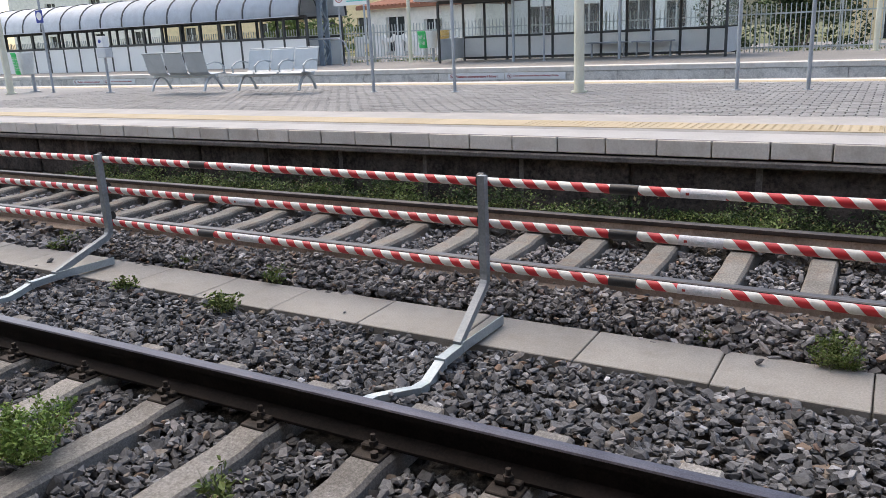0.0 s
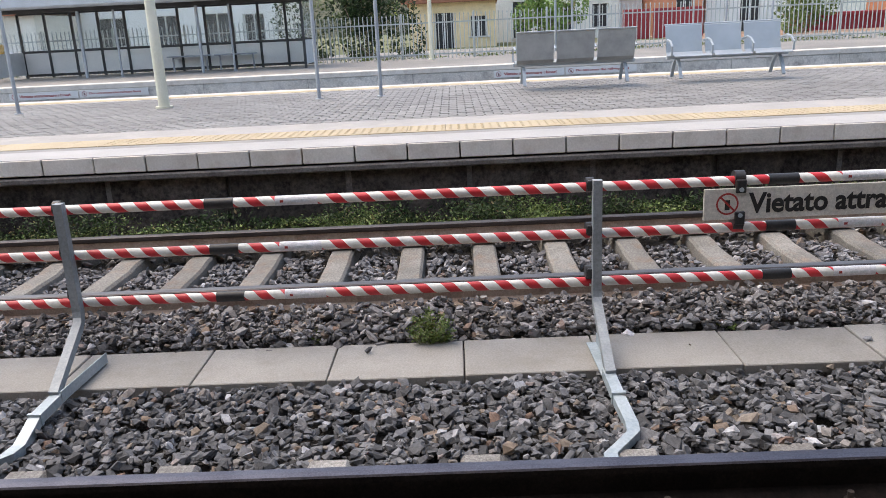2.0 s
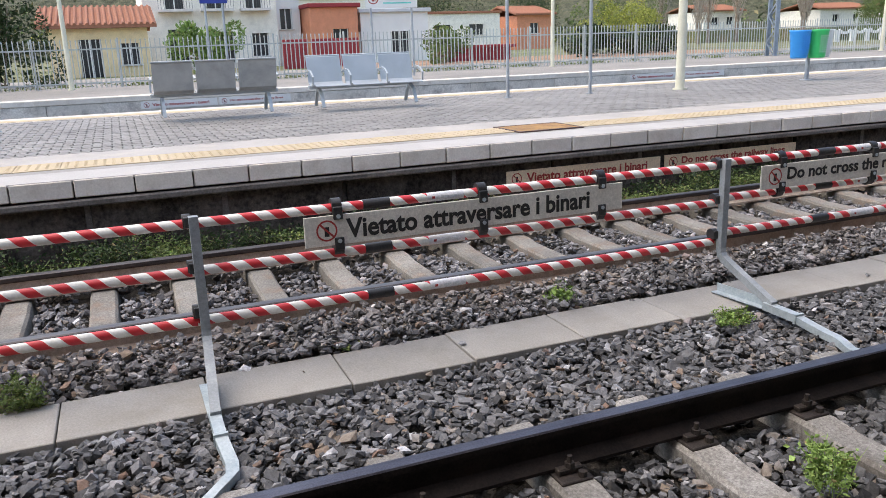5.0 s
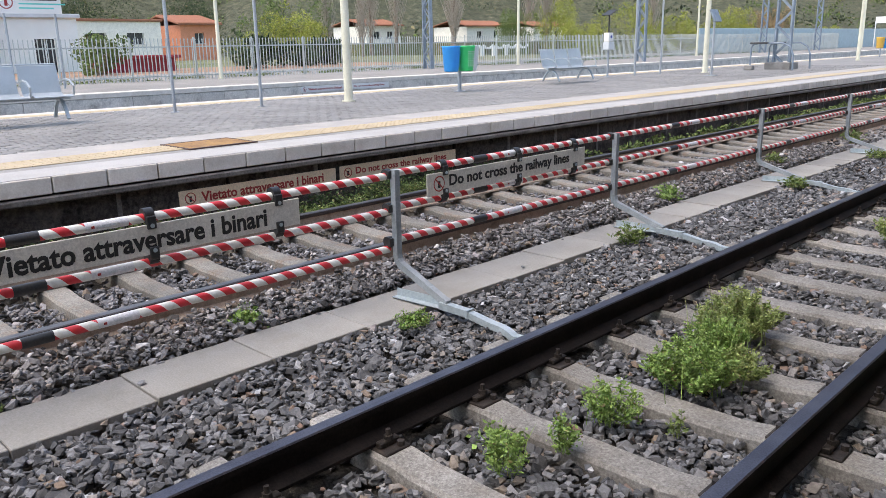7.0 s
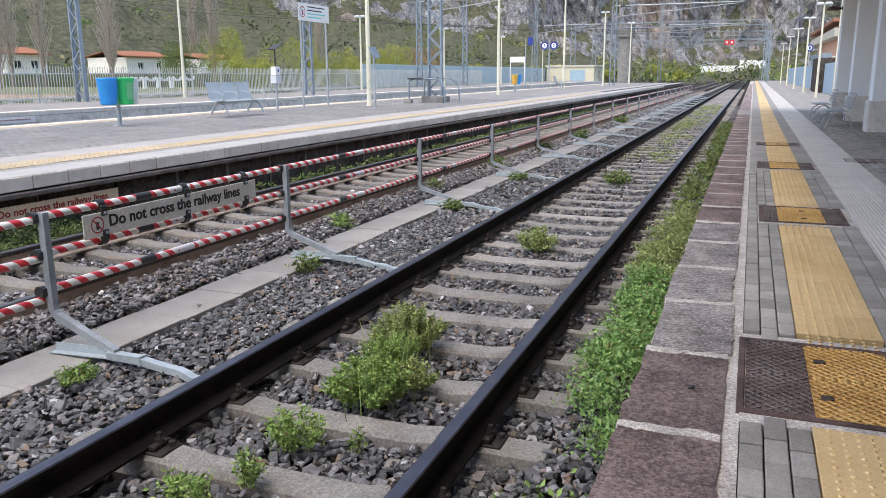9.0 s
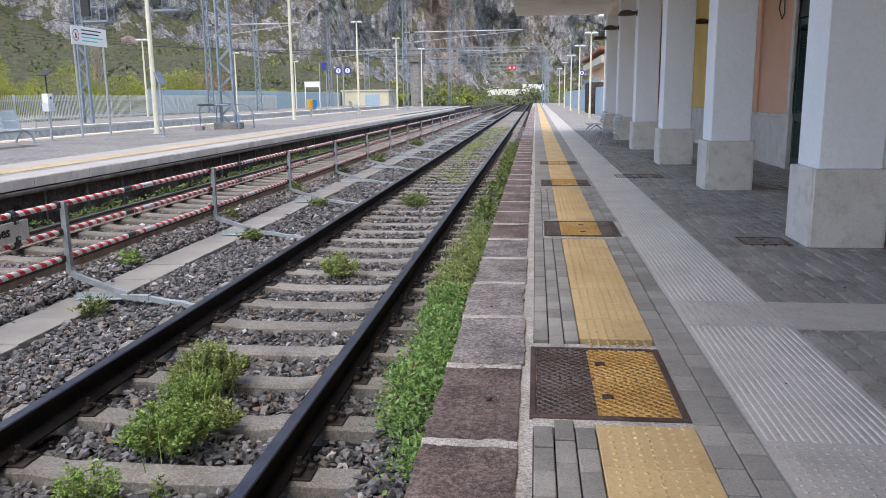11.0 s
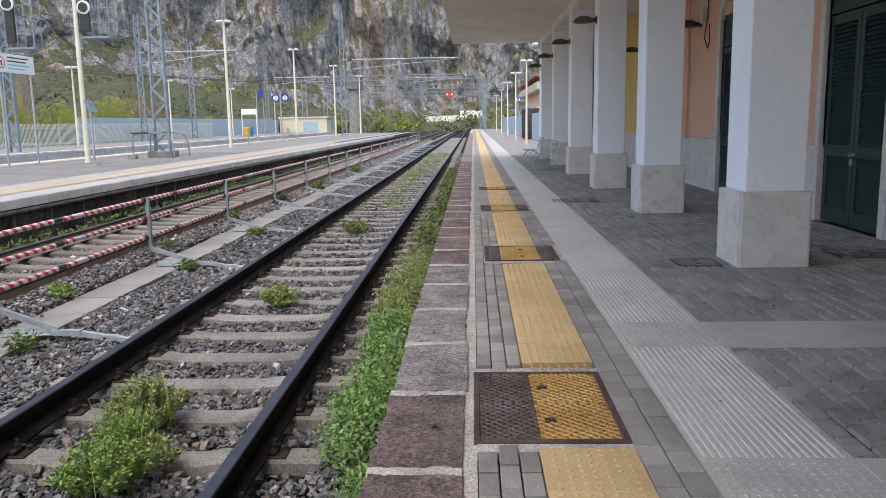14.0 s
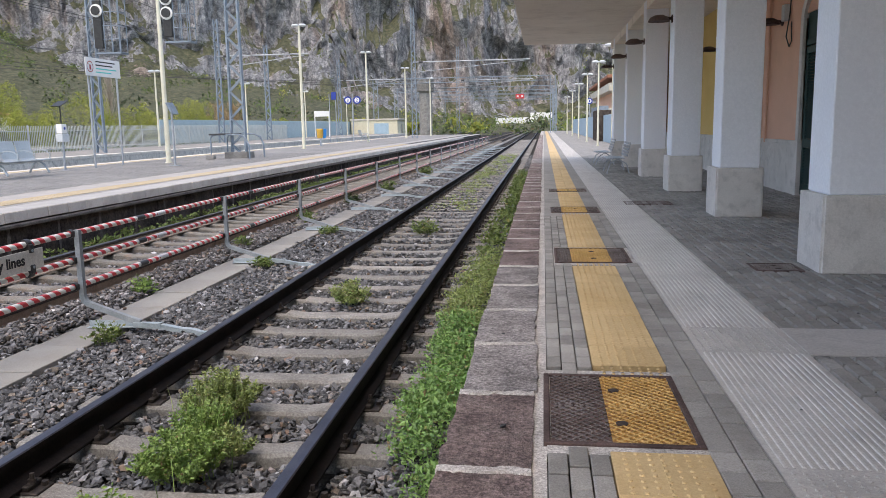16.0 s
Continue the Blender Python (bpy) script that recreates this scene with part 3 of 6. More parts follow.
kinds = {(0.155, -0.16): None, (-0.05, -0.12): None, (-0.16, -0.04): None}
for y in POST_Y:
    kind = (0.155, -0.16) if y < 0 else (-0.05, -0.12) if y < 2 else (-0.16, -0.04)
    m = pose(-2.40, y, 0, 0, 0, rng.normal(0, 1.0))
    if kinds[kind]:
        copy_thing(kinds[kind], m)
    else:
        kinds[kind] = barrier_post(*kind)
        kinds[kind].matrix_world = m


def striped_tube(y0, y1, z, x, joint, group):
    """One length of red and white tube with its black joining sleeve and printed label."""
    base = thing("barrier_tube", "red and white striped barrier tube with a black sleeve", "barrier tube", group, at=(x, y0, z))
    part("tube", Build().cyl((0, 0, 0), (0, y1 - y0, 0), 0.0278, n=16), M["stripe"], base)
    if joint is not None:
        part("sleeve", Build().cyl((0, joint, 0), (0, joint + 0.165, 0), 0.0305, n=16), M["black"], base, "black joining sleeve")
        part("label_band", Build().cyl((0, joint + 0.40, 0), (0, joint + 0.64, 0), 0.0284, n=16), M["sticker"], base, "pale printed label band")
        for k, (w, key) in enumerate(((0.018, "ink_red"), (0.05, "pale_grey"), (0.04, "pale_grey"))):
            part("label_print", Build().box(0.027, 0.0292, joint + 0.43 + 0.06 * k, joint + 0.43 + 0.06 * k + w, -0.006, 0.008), M[key], base, "small unreadable print")
    return base


JOINTS = [-1.72, 1.42, 4.95, -5.1, -8.4, 8.2, 11.5, 15.0]
for z in TUBE_Z:
    for a, b_ in zip(POST_Y[:-1], POST_Y[1:]):
        js = [j for j in JOINTS if a < j < b_ - 0.5]
        striped_tube(a - 0.035, b_ - 0.035, z - ({0.70: 0.014, 0.445: 0.025, 0.19: 0.058}[z] if a < 0.5 else 0.0), TUBE_X + rng.normal(0, 0.003), js[0] - a + 0.035 if js else None, "barrier tubes")


# ---------------------------------------------------------------- writing
def text_mesh(name, body, size, mat, bold=0.0, spread=1.0):
    c = bpy.data.curves.new(name, "FONT")
    c.body, c.size, c.extrude, c.offset, c.align_x, c.align_y, c.resolution_u, c.space_character = body, size, 0.0015, bold, "CENTER", "CENTER", 3, spread
    o = bpy.data.objects.new(name, c)
    scene.collection.objects.link(o)
    me = bpy.data.meshes.new_from_object(o.evaluated_get(bpy.context.evaluated_depsgraph_get()))
    bpy.data.objects.remove(o)
    me.name = name
    me.materials.clear()
    me.materials.append(mat)
    return me


def fit_text(parent, name, body, mat, at, width, height, rot, bold):
    """Writing stretched to the width and height it has on the sign."""
    me = text_mesh(name, body, 1.0, mat, bold)
    xs = [v.co.x for v in me.vertices]
    ys = [v.co.y for v in me.vertices]
    w, h = max(xs) - min(xs), max(ys) - min(ys)
    cx, cy = (max(xs) + min(xs)) / 2, (max(ys) + min(ys)) / 2
    for v in me.vertices:
        v.co.x, v.co.y, v.co.z = (v.co.x - cx) * width / w, (v.co.y - cy) * height / h, v.co.z * 0.8
    ob = new(name, me)
    ob.parent = parent
    ob.matrix_basis = Matrix.Translation(at) @ Euler(rot).to_matrix().to_4x4()
    return ob


def ban_mark(b, c, r, ring=0, bar=1):
    """A barred ring with a plain upright mark, in the plane x = c[0], facing +x."""
    n, x = 24, c[0]
    for k in range(n):
        a0, a1 = 2 * math.pi * k / n, 2 * math.pi * (k + 1) / n
        q = [(x, c[1] + rr * math.cos(a), c[2] + rr * math.sin(a)) for a, rr in ((a0, r), (a1, r), (a1, r * 0.84), (a0, r * 0.84))]
        b.add(q, [(0, 1, 2, 3)], ring)
    d = r * 0.62
    b.add([(x + 0.0004, c[1] - d - 0.004, c[2] + d - 0.004), (x + 0.0004, c[1] - d + 0.004, c[2] + d + 0.004), (x + 0.0004, c[1] + d + 0.004, c[2] - d + 0.004), (x + 0.0004, c[1] + d - 0.004, c[2] - d - 0.004)], [(0, 1, 2, 3)], ring)
    b.box(x - 0.001, x + 0.0002, c[1] - r * 0.22, c[1] + r * 0.22, c[2] - r * 0.55, c[2] + r * 0.35, 0, bar)
    return b


def barrier_sign(y0, y1, body, label):
    base = thing("warning_sign", label, "sign", "signs on the barrier")
    x = TUBE_X + 0.045
    part("panel", Build().box(x - 0.012, x, y0, y1, 0.475, 0.652, 0.003), M["sign_panel"], base)
    b = ban_mark(Build(), (x + 0.0012, y0 + 0.13, 0.565), 0.062)
    part("ban_mark", b, [M["ink_red"], M["ink"]], base, "barred ring pictogram")
    fit_text(base, "writing", body, M["ink"], (x + 0.001, y0 + 0.27 + (y1 - y0 - 0.55) / 2, 0.565), y1 - y0 - 0.5, 0.118, (math.pi / 2, 0, math.pi / 2), 0.028)
    for y in (y0 + 0.20, y0 + 1.12, y1 - 0.16):
        for z, dz in ((TUBE_Z[0], -1), (TUBE_Z[1], 1)):
            b = Build().cyl((TUBE_X, y - 0.028, z), (TUBE_X, y + 0.028, z), 0.043, n=14)
            b.box(x - 0.02, x + 0.012, y - 0.028, y + 0.028, min(z, z + dz * 0.075), max(z, z + dz * 0.075), 0.004)
            b.cyl((x + 0.01, y, z + dz * 0.055), (x + 0.017, y, z + dz * 0.055), 0.013, n=8, m=1)
            part("clamp", b, [M["black"], M["galv"]], base, "black plastic clamp with a bolt")
    return base


barrier_sign(1.06, 3.20, "Vietato attraversare i binari", "long grey warning sign in Italian clamped to the barrier")
barrier_sign(4.39, 6.50, "Do not cross the railway lines", "long grey warning sign in English clamped to the barrier")

# ---------------------------------------------------------------- island platform
island = thing("island_platform", "island platform with pale coping, yellow strip and grey pavers", "platform", kind="structure")
XB = -13.4                              # far edge of the island
part("core", Build().box(XB + 0.25, EDGE2 - 0.12, -110, 95, -0.6, Z2 - 0.05), M["ledge"], island)
part("bed", Build().box(XB + 0.3, EDGE2 - 0.5, -110, 95, Z2 - 0.05, Z2 - 0.022), M["joint"], island)
part("ledge", Build().box(EDGE2 - 0.15, EDGE2 + 0.03, -110, 95, 0.33, 0.39, 0.012), M["ledge"], island, "weathered old stone ledge")
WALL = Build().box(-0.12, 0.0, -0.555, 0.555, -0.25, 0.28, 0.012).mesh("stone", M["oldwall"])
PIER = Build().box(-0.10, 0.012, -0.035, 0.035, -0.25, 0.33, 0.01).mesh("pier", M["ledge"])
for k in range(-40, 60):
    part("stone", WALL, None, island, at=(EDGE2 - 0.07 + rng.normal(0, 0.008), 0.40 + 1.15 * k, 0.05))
    if rng.random() < 0.6:
        part("pier", PIER, None, island, at=(EDGE2 - 0.08, 0.40 + 1.15 * (k + 0.5), 0.0))
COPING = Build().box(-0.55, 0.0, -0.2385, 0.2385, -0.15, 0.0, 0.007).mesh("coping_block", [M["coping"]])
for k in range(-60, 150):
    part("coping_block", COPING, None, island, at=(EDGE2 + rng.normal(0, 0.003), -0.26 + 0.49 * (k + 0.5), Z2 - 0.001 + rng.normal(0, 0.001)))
# White edge toned darker than the face, evening out their light in colour.
part("white_edge", Build().box(EDGE2 - 0.545, EDGE2 - 0.012, -110, 95, Z2 - 0.02, Z2 + 0.004), surface("white_edge_toned_down", (0.34, 0.33, 0.315), (0.43, 0.415, 0.40), 0.8, big=1.5, fine=60, bump=0.15, stain=(0.40, 0.37, 0.33), amount=0.4, grain=0.04), island, "white painted platform edge, colour darkened against its stronger light")
part("kerb_line", Build().box(EDGE2 - 0.80, EDGE2 - 0.555, -110, 95, Z2 - 0.05, Z2 - 0.004), M["paver"], island)
part("pale_strip", Build().box(-7.46, -6.72, -110, 95, Z2 - 0.05, Z2 - 0.002), M["white_strip"], island, "pale smooth paving strip")
part("outer_coping", Build().box(XB, XB + 0.9, -110, 95, Z2 - 0.2, Z2 - 0.001, 0.01), M["coping"], island)
part("outer_strip", Build().box(XB + 0.45, XB + 0.85, -110, 95, Z2 - 0.02, Z2 + 0.004), M["tactile_far"], island, "faded yellow strip")


def tiles_with_studs(name, parent, x0, x1, y0, y1, z, mats, pitch, h, ry=None):
    """Studs of a tactile paving strip as one mesh."""
    b, r = Build(), pitch * 0.24
    nx = int((x1 - x0) / pitch)
    for i in range(nx):
        for j in range(int((y1 - y0) / pitch)):
            cx, cy = x0 + pitch * (i + 0.5) + (x1 - x0 - nx * pitch) / 2, y0 + pitch * (j + 0.5)
            ring = [(cx + q * r * math.cos(a), cy + q * r * math.sin(a), z + zz) for q, zz in ((1.0, -0.001), (0.6, h)) for a in (0.5, 1.55, 2.6, 3.64, 4.69, 5.74)]
            b.add(ring, [(k, (k + 1) % 6, 6 + (k + 1) % 6, 6 + k) for k in range(6)] + [(6, 7, 8, 9, 10, 11)], 0)
    return part(name, b, mats, parent, kind="stuff")


TACT2 = Build().box(-0.255, 0.255, -0.1985, 0.1985, -0.04, 0.0, 0.003).mesh("tactile_tile", M["tactile_far"])
for k in range(-60, 120):
    part("tactile_tile", TACT2, None, island, at=(-6.45, 0.2 + 0.4 * k, Z2 + 0.002 + rng.normal(0, 0.0008)))
tiles_with_studs("tactile_studs", island, -6.70, -6.20, -4, 16, Z2 + 0.002, M["tactile_far"], 0.084, 0.006)


def pavers(x0, x1, y0, y1, lx, ly, z, gap, seed, tilt=0.0012, shift=0.5, along="y"):
    """Small stones with bevelled edges in staggered rows, as one mesh."""
    b, r = Build(), np.random.default_rng(seed)
    for i in range(int(round((x1 - x0) / lx))):
        off = (i % 2) * shift * ly if along == "y" else 0
        for j in range(-1, int(round((y1 - y0) / ly)) + 1):
            offx = (j % 2) * shift * lx if along == "x" else 0
            xa, xb_ = x0 + i * lx + gap + offx, x0 + (i + 1) * lx - gap + offx
            ya, yb = max(y0, y0 + j * ly + off + gap), min(y1, y0 + (j + 1) * ly + off - gap)
            if yb - ya < 0.02:
                continue
            zt, e = z + r.normal(0, tilt), gap * 1.3
            b.add([(xa, ya, zt - 0.02), (xb_, ya, zt - 0.02), (xb_, yb, zt - 0.02), (xa, yb, zt - 0.02), (xa + e, ya + e, zt), (xb_ - e, ya + e, zt), (xb_ - e, yb - e, zt), (xa + e, yb - e, zt)],
                  [(4, 5, 6, 7), (0, 1, 5, 4), (1, 2, 6, 5), (2, 3, 7, 6), (3, 0, 4, 7)])
    return b


part("pavers", pavers(-12.48, -7.47, -18, 34, 0.145, 0.215, Z2, 0.0045, 3), M["paver_far"], island, "grey granite pavers", kind="stuff")
part("paving_beyond", Build().box(-12.48, -7.47, 34, 95, Z2 - 0.03, Z2 - 0.004).box(-12.48, -7.47, -110, -18, Z2 - 0.03, Z2 - 0.004), M["paver_far"], island)

# ---------------------------------------------------------------- station platform
plat = thing("station_platform", "station platform with old edge stones, yellow tactile strip and pavers", "platform", kind="structure")
part("core", Build().box(EDGE1 + 0.04, 12, -40, 150, -0.6, Z1 - 0.045), M["joint"], plat)
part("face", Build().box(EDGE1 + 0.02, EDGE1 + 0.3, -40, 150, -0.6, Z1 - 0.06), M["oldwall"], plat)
part("mortar_bed", Build().box(EDGE1 + 0.012, 2.0, -40, 150, Z1 - 0.06, Z1 - 0.013), M["mortar"], plat, "crumbling pale mortar")


def edge_stone(mat, seed):
    """A hewn block with an uneven top and chipped edges."""
    r, nx, ny, v, f = np.random.default_rng(seed), 5, 11, [], []
    for i in range(nx):
        for j in range(ny):
            rim = i in (0, nx - 1) or j in (0, ny - 1)
            x, y = 0.385 * i / (nx - 1), -0.428 + 0.856 * j / (ny - 1)
            v.append((x + r.normal(0, 0.005 if rim else 0.012), y + r.normal(0, 0.006 if rim else 0.014), r.normal(-0.001, 0.002) if rim else r.normal(0, 0.004)))
    for i in range(nx - 1):
        for j in range(ny - 1):
            a = i * ny + j
            f += [(a, a + ny, a + ny + 1), (a, a + ny + 1, a + 1)] if (i + j) % 2 else [(a, a + ny, a + 1), (a + 1, a + ny, a + ny + 1)]
    ring = [i * ny for i in range(nx)] + [(nx - 1) * ny + j for j in range(1, ny)] + [i * ny + ny - 1 for i in range(nx - 2, -1, -1)] + [j for j in range(ny - 2, 0, -1)]
    k = len(v)
    v += [(v[q][0], v[q][1], -0.2) for q in ring]
    m = len(ring)
    f += [(ring[q], k + q, k + (q + 1) % m, ring[(q + 1) % m]) for q in range(m)]
    return Build().add(v, f).mesh("edge_stone", mat)


EDGE_P = [edge_stone(M["porphyry"], q) for q in range(4)]
EDGE_G = [edge_stone(M["greystone"], 9 + q) for q in range(4)]
GREY = {4, 5, 6, 7, 30, 31, 32, 33}
for k in range(-12, 110):
    part("edge_stone", (EDGE_G if k in GREY else EDGE_P)[k % 4], None, plat, at=(EDGE1 + rng.normal(0, 0.005), 3.14 + 0.922 * (k - 3 + 0.5), Z1 + rng.normal(0, 0.0015)), turn=rng.normal(0, 0.2))


def mortar_joint(seed):
    """A ragged ribbon of mortar between two edge stones."""
    r, v, f, n = np.random.default_rng(seed), [], [], 11
    for i in range(n):
        x = 0.002 + 0.385 * i / (n - 1)
        for y, z in ((-0.042, -0.02), (-0.022 + r.normal(0, 0.008), 0.002), (0.022 + r.normal(0, 0.008), 0.003), (0.042, -0.02)):
            v.append((x, y, z + r.normal(0, 0.0015)))
    for i in range(n - 1):
        f += [(4 * i + k, 4 * i + 4 + k, 4 * i + 5 + k, 4 * i + 1 + k) for k in range(3)]
    f.append((0, 1, 2, 3))
    return Build().add(v, f).mesh("mortar_joint", M["mortar"])


MORTAR = [mortar_joint(q) for q in range(4)]
for k in range(-12, 110):
    part("mortar_joint", MORTAR[k % 4], None, plat, at=(EDGE1, 3.14 + 0.922 * k, Z1))
COVERS = [(3.42, 4.39), (7.95, 8.87), (12.39, 13.26), (16.3, 16.95)]


def clear_of_covers(y0, y1, x=2.4):
    return all(y1 < a or y0 > b or (x > 2.7 if a < 5 else x < 2.1) for a, b in COVERS)


for ya, yb in COVERS:
    part("cover_bed", Build().box(2.0 if ya < 5 else 2.09, 2.685 if ya < 5 else 2.905, ya - 0.09, yb + 0.09, Z1 - 0.06, Z1 - 0.007), M["mortar"], plat)
STONE_S = Build().box(-0.0405, 0.0405, -0.0955, 0.0955, -0.05, 0, 0.004).mesh("paver", M["paver"])
STONE_W = Build().box(-0.0545, 0.0545, -0.0955, 0.0955, -0.05, 0, 0.004).mesh("paver", M["paver"])
for i, (x, me) in enumerate(((2.045, STONE_S), (2.132, STONE_S), (2.219, STONE_S), (2.733, STONE_W), (2.849, STONE_W))):
    for j in range(-4, 60):
        y = 0.2 * j + (0.1 if i % 2 else 0.03)
        if clear_of_covers(y - 0.1, y + 0.1, x):
            part("paver", me, None, plat, at=(x, y, Z1 + rng.normal(0, 0.0015)))
part("paver_strip_far", Build().box(2.0, 2.265, 12.0, 150, Z1 - 0.05, Z1 - 0.004).box(2.675, 2.91, 12.0, 150, Z1 - 0.05, Z1 - 0.004).box(2.0, 2.91, -40, -0.9, Z1 - 0.05, Z1 - 0.004), M["paver"], plat)
TILE = Build().box(-0.1015, 0.1015, -0.1985, 0.1985, -0.04, 0, 0.003).mesh("tactile_tile", M["tactile"])
for j in range(-4, 100):
    y = 0.4 * j + 0.36
    if clear_of_covers(y - 0.1, y + 0.1):
        for x in (2.366, 2.572):
            part("tactile_tile", TILE, None, plat, at=(x, y, Z1 + 0.002 + rng.normal(0, 0.001)))
part("tactile_far", Build().box(2.265, 2.675, 40, 150, Z1 - 0.04, Z1 + 0.002), M["tactile"], plat)
for ya, yb in ((-0.5, 3.38), (4.38, 7.9), (8.9, 12.35), (13.3, 16.2)):
    tiles_with_studs("tactile_studs", plat, 2.27, 2.67, ya, yb, Z1 + 0.002, M["tactile"], 0.0508, 0.005)


def cover(x0, x1, y0, y1, yellow, name="iron_cover"):
    """A cast iron pit cover in a frame with raised chequer bars, painted yellow where the strip crosses it."""
    base = thing(name, "rusty cast iron pit cover partly painted yellow", "pit cover", "pit covers")
    b = Build()
    for q in ((x0, x0 + 0.03, y0, y1), (x1 - 0.03, x1, y0, y1), (x0 + 0.03, x1 - 0.03, y0, y0 + 0.03), (x0 + 0.03, x1 - 0.03, y1 - 0.03, y1)):
        b.box(*q, Z1 - 0.06, Z1 + 0.004, 0.003)
    part("frame", b, M["iron"], base)
    ym = (y0 + y1) / 2
    for ya, yb in ((y0 + 0.034, ym - 0.003), (ym + 0.003, y1 - 0.034)):
        b = Build()
        cuts = [x0 + 0.034] + [q for q in yellow if x0 + 0.05 < q < x1 - 0.05] + [x1 - 0.034]
        for xa, xb_ in zip(cuts[:-1], cuts[1:]):
            mm = 1 if yellow[0] - 0.01 <= (xa + xb_) / 2 <= yellow[1] + 0.01 else 0
            b.box(xa, xb_, ya, yb, Z1 - 0.05, Z1 - 0.003, 0, mm)
            for sg in (-1, 1):
                lo, hi = (xa + ya, xb_ + yb) if sg > 0 else (xa - yb, xb_ - ya)
                for q in range(1, int((hi - lo) / 0.052)):
                    c = lo + 0.052 * q
                    p0, p1 = max(xa, c - yb if sg > 0 else c + ya), min(xb_, c - ya if sg > 0 else c + yb)
                    if p1 - p0 < 0.02:
                        continue
                    v0, v1, w_ = (p0, (c - p0) * sg), (p1, (c - p1) * sg), 0.0062
                    pts = [(v0[0] - w_, v0[1]), (v0[0] + w_, v0[1]), (v1[0] + w_, v1[1]), (v1[0] - w_, v1[1])]
                    pts = pts if sg < 0 else pts[::-1]
                    zt = Z1 + (0.0024 if sg > 0 else 0.002)
                    b.add([(min(max(px, xa), xb_), py, Z1 - 0.004) for px, py in pts] + [(min(max(px, xa), xb_), py, zt) for px, py in pts], [(4, 5, 6, 7), (0, 1, 5, 4), (1, 2, 6, 5), (2, 3, 7, 6), (3, 0, 4, 7)], mm + 2)
        # Solid dark disc on the lid, coloured for the shade inside a hole.
        part("lifting_hole", Build().cyl((x0 + (x1 - x0) * 0.52, (ya + yb) / 2, Z1 - 0.004), (x0 + (x1 - x0) * 0.52, (ya + yb) / 2, Z1 + 0.0035), 0.028, n=14), M["rail_web"], base, "rusty dark disc for the shade in a lifting hole")
        part("lid", b, [M["iron"], M["iron_yellow"], M["iron_worn"], M["iron_yellow_worn"]], base, "chequered iron lid")
    return base


for ya, yb in COVERS[:1]:
    cover(1.985, 2.675, ya, yb, (2.285, 2.70))
for ya, yb in COVERS[1:]:
    cover(2.10, 2.86, ya, yb, (2.27, 2.67))
cover(3.93, 4.36, 7.55, 7.95, (9, 9.1))
cover(3.37, 4.15, 13.6, 14.15, (9, 9.1))
cover(5.62, 6.3, 7.9, 8.42, (9, 9.1))

# ribbed guide strip, its studded crossings and the branch towards the door
part("guide_bed", Build().box(2.91, 3.54, -40, 150, Z1 - 0.05, Z1), M["ribs"], plat, "pale grey tactile guide tiles")
b = Build()
CROSS = [(2.64, 3.26), (4.86, 5.47)]
for i in range(17):
    x = 2.945 + i * 0.035
    for ya, yb in ((-2.0, 2.64), (3.26, 4.86), (5.47, 60.0)):
        b.add([(x - 0.010, ya, Z1 - 0.001), (x + 0.010, ya, Z1 - 0.001), (x + 0.010, yb, Z1 - 0.001), (x - 0.010, yb, Z1 - 0.001), (x - 0.005, ya, Z1 + 0.0045), (x + 0.005, ya, Z1 + 0.0045), (x + 0.005, yb, Z1 + 0.0045), (x - 0.005, yb, Z1 + 0.0045)],
              [(4, 5, 6, 7), (0, 4, 7, 3), (1, 2, 6, 5), (0, 1, 5, 4)])
part("guide_ribs", b, M["rib_worn"], plat, kind="stuff")
for ya, yb in CROSS:
    tiles_with_studs("crossing_studs", plat, 2.92, 3.53, ya, yb, Z1, M["ribs"], 0.045, 0.005)
    part("guide_branch", Build().box(3.545, 6.6, ya, yb, Z1 - 0.05, Z1 + 0.001, 0.003), M["ribs"], plat)
for ya, yb in ((-2.0, 2.63), (3.27, 4.85), (5.48, 32.0)):
    part("hall_pavers", pavers(3.55, 6.6, ya, yb, 0.109, 0.218, Z1, 0.0065, 5, 0.003), M["paver_dark"], plat, "dark concrete pavers", kind="stuff")
part("paving_far", Build().box(3.55, 12, 32, 150, Z1 - 0.05, Z1 - 0.003).box(3.55, 12, -40, -2.0, Z1 - 0.05, Z1 - 0.003), M["paver_dark"], plat)

# ---------------------------------------------------------------- station building
WX = 6.6
station = thing("station_building", "station building with salmon and ochre plaster walls", "station", kind="structure")
DOORS = [(-8.0, -6.2), (-3.0, -1.2), (2.9, 4.5), (9.12, 10.76), (13.55, 15.15), (25.2, 26.7)]


def wall_run(y0, y1, mat, name="plaster_wall"):
    """Plaster wall over a stone dado, pierced by the doorways."""
    b, d = Build(), Build()
    cuts = [y0] + [q for dd in DOORS if y0 <= dd[0] and dd[1] <= y1 for q in dd] + [y1]
    for k in range(0, len(cuts), 2):
        b.box(WX, WX + 0.5, cuts[k], cuts[k + 1], 1.27, 3.5)
        ya, yb = cuts[k] + (0.14 if k else 0), cuts[k + 1] - (0.14 if k + 2 < len(cuts) else 0)
        n = max(1, int((yb - ya) / 1.1))
        for j in range(n):
            d.box(WX - 0.035, WX + 0.4, ya + (yb - ya) * j / n + 0.004, ya + (yb - ya) * (j + 1) / n - 0.004, Z1 - 0.05, 1.20, 0.004)
        d.box(WX - 0.055, WX + 0.4, ya, yb, 1.20, 1.268, 0.01)
    b.box(WX, WX + 0.5, y0, y1, 3.5, 6.2)
    part(name, b, mat, station)
    part("dado", d, M["marble"], station, "pale stone dado")


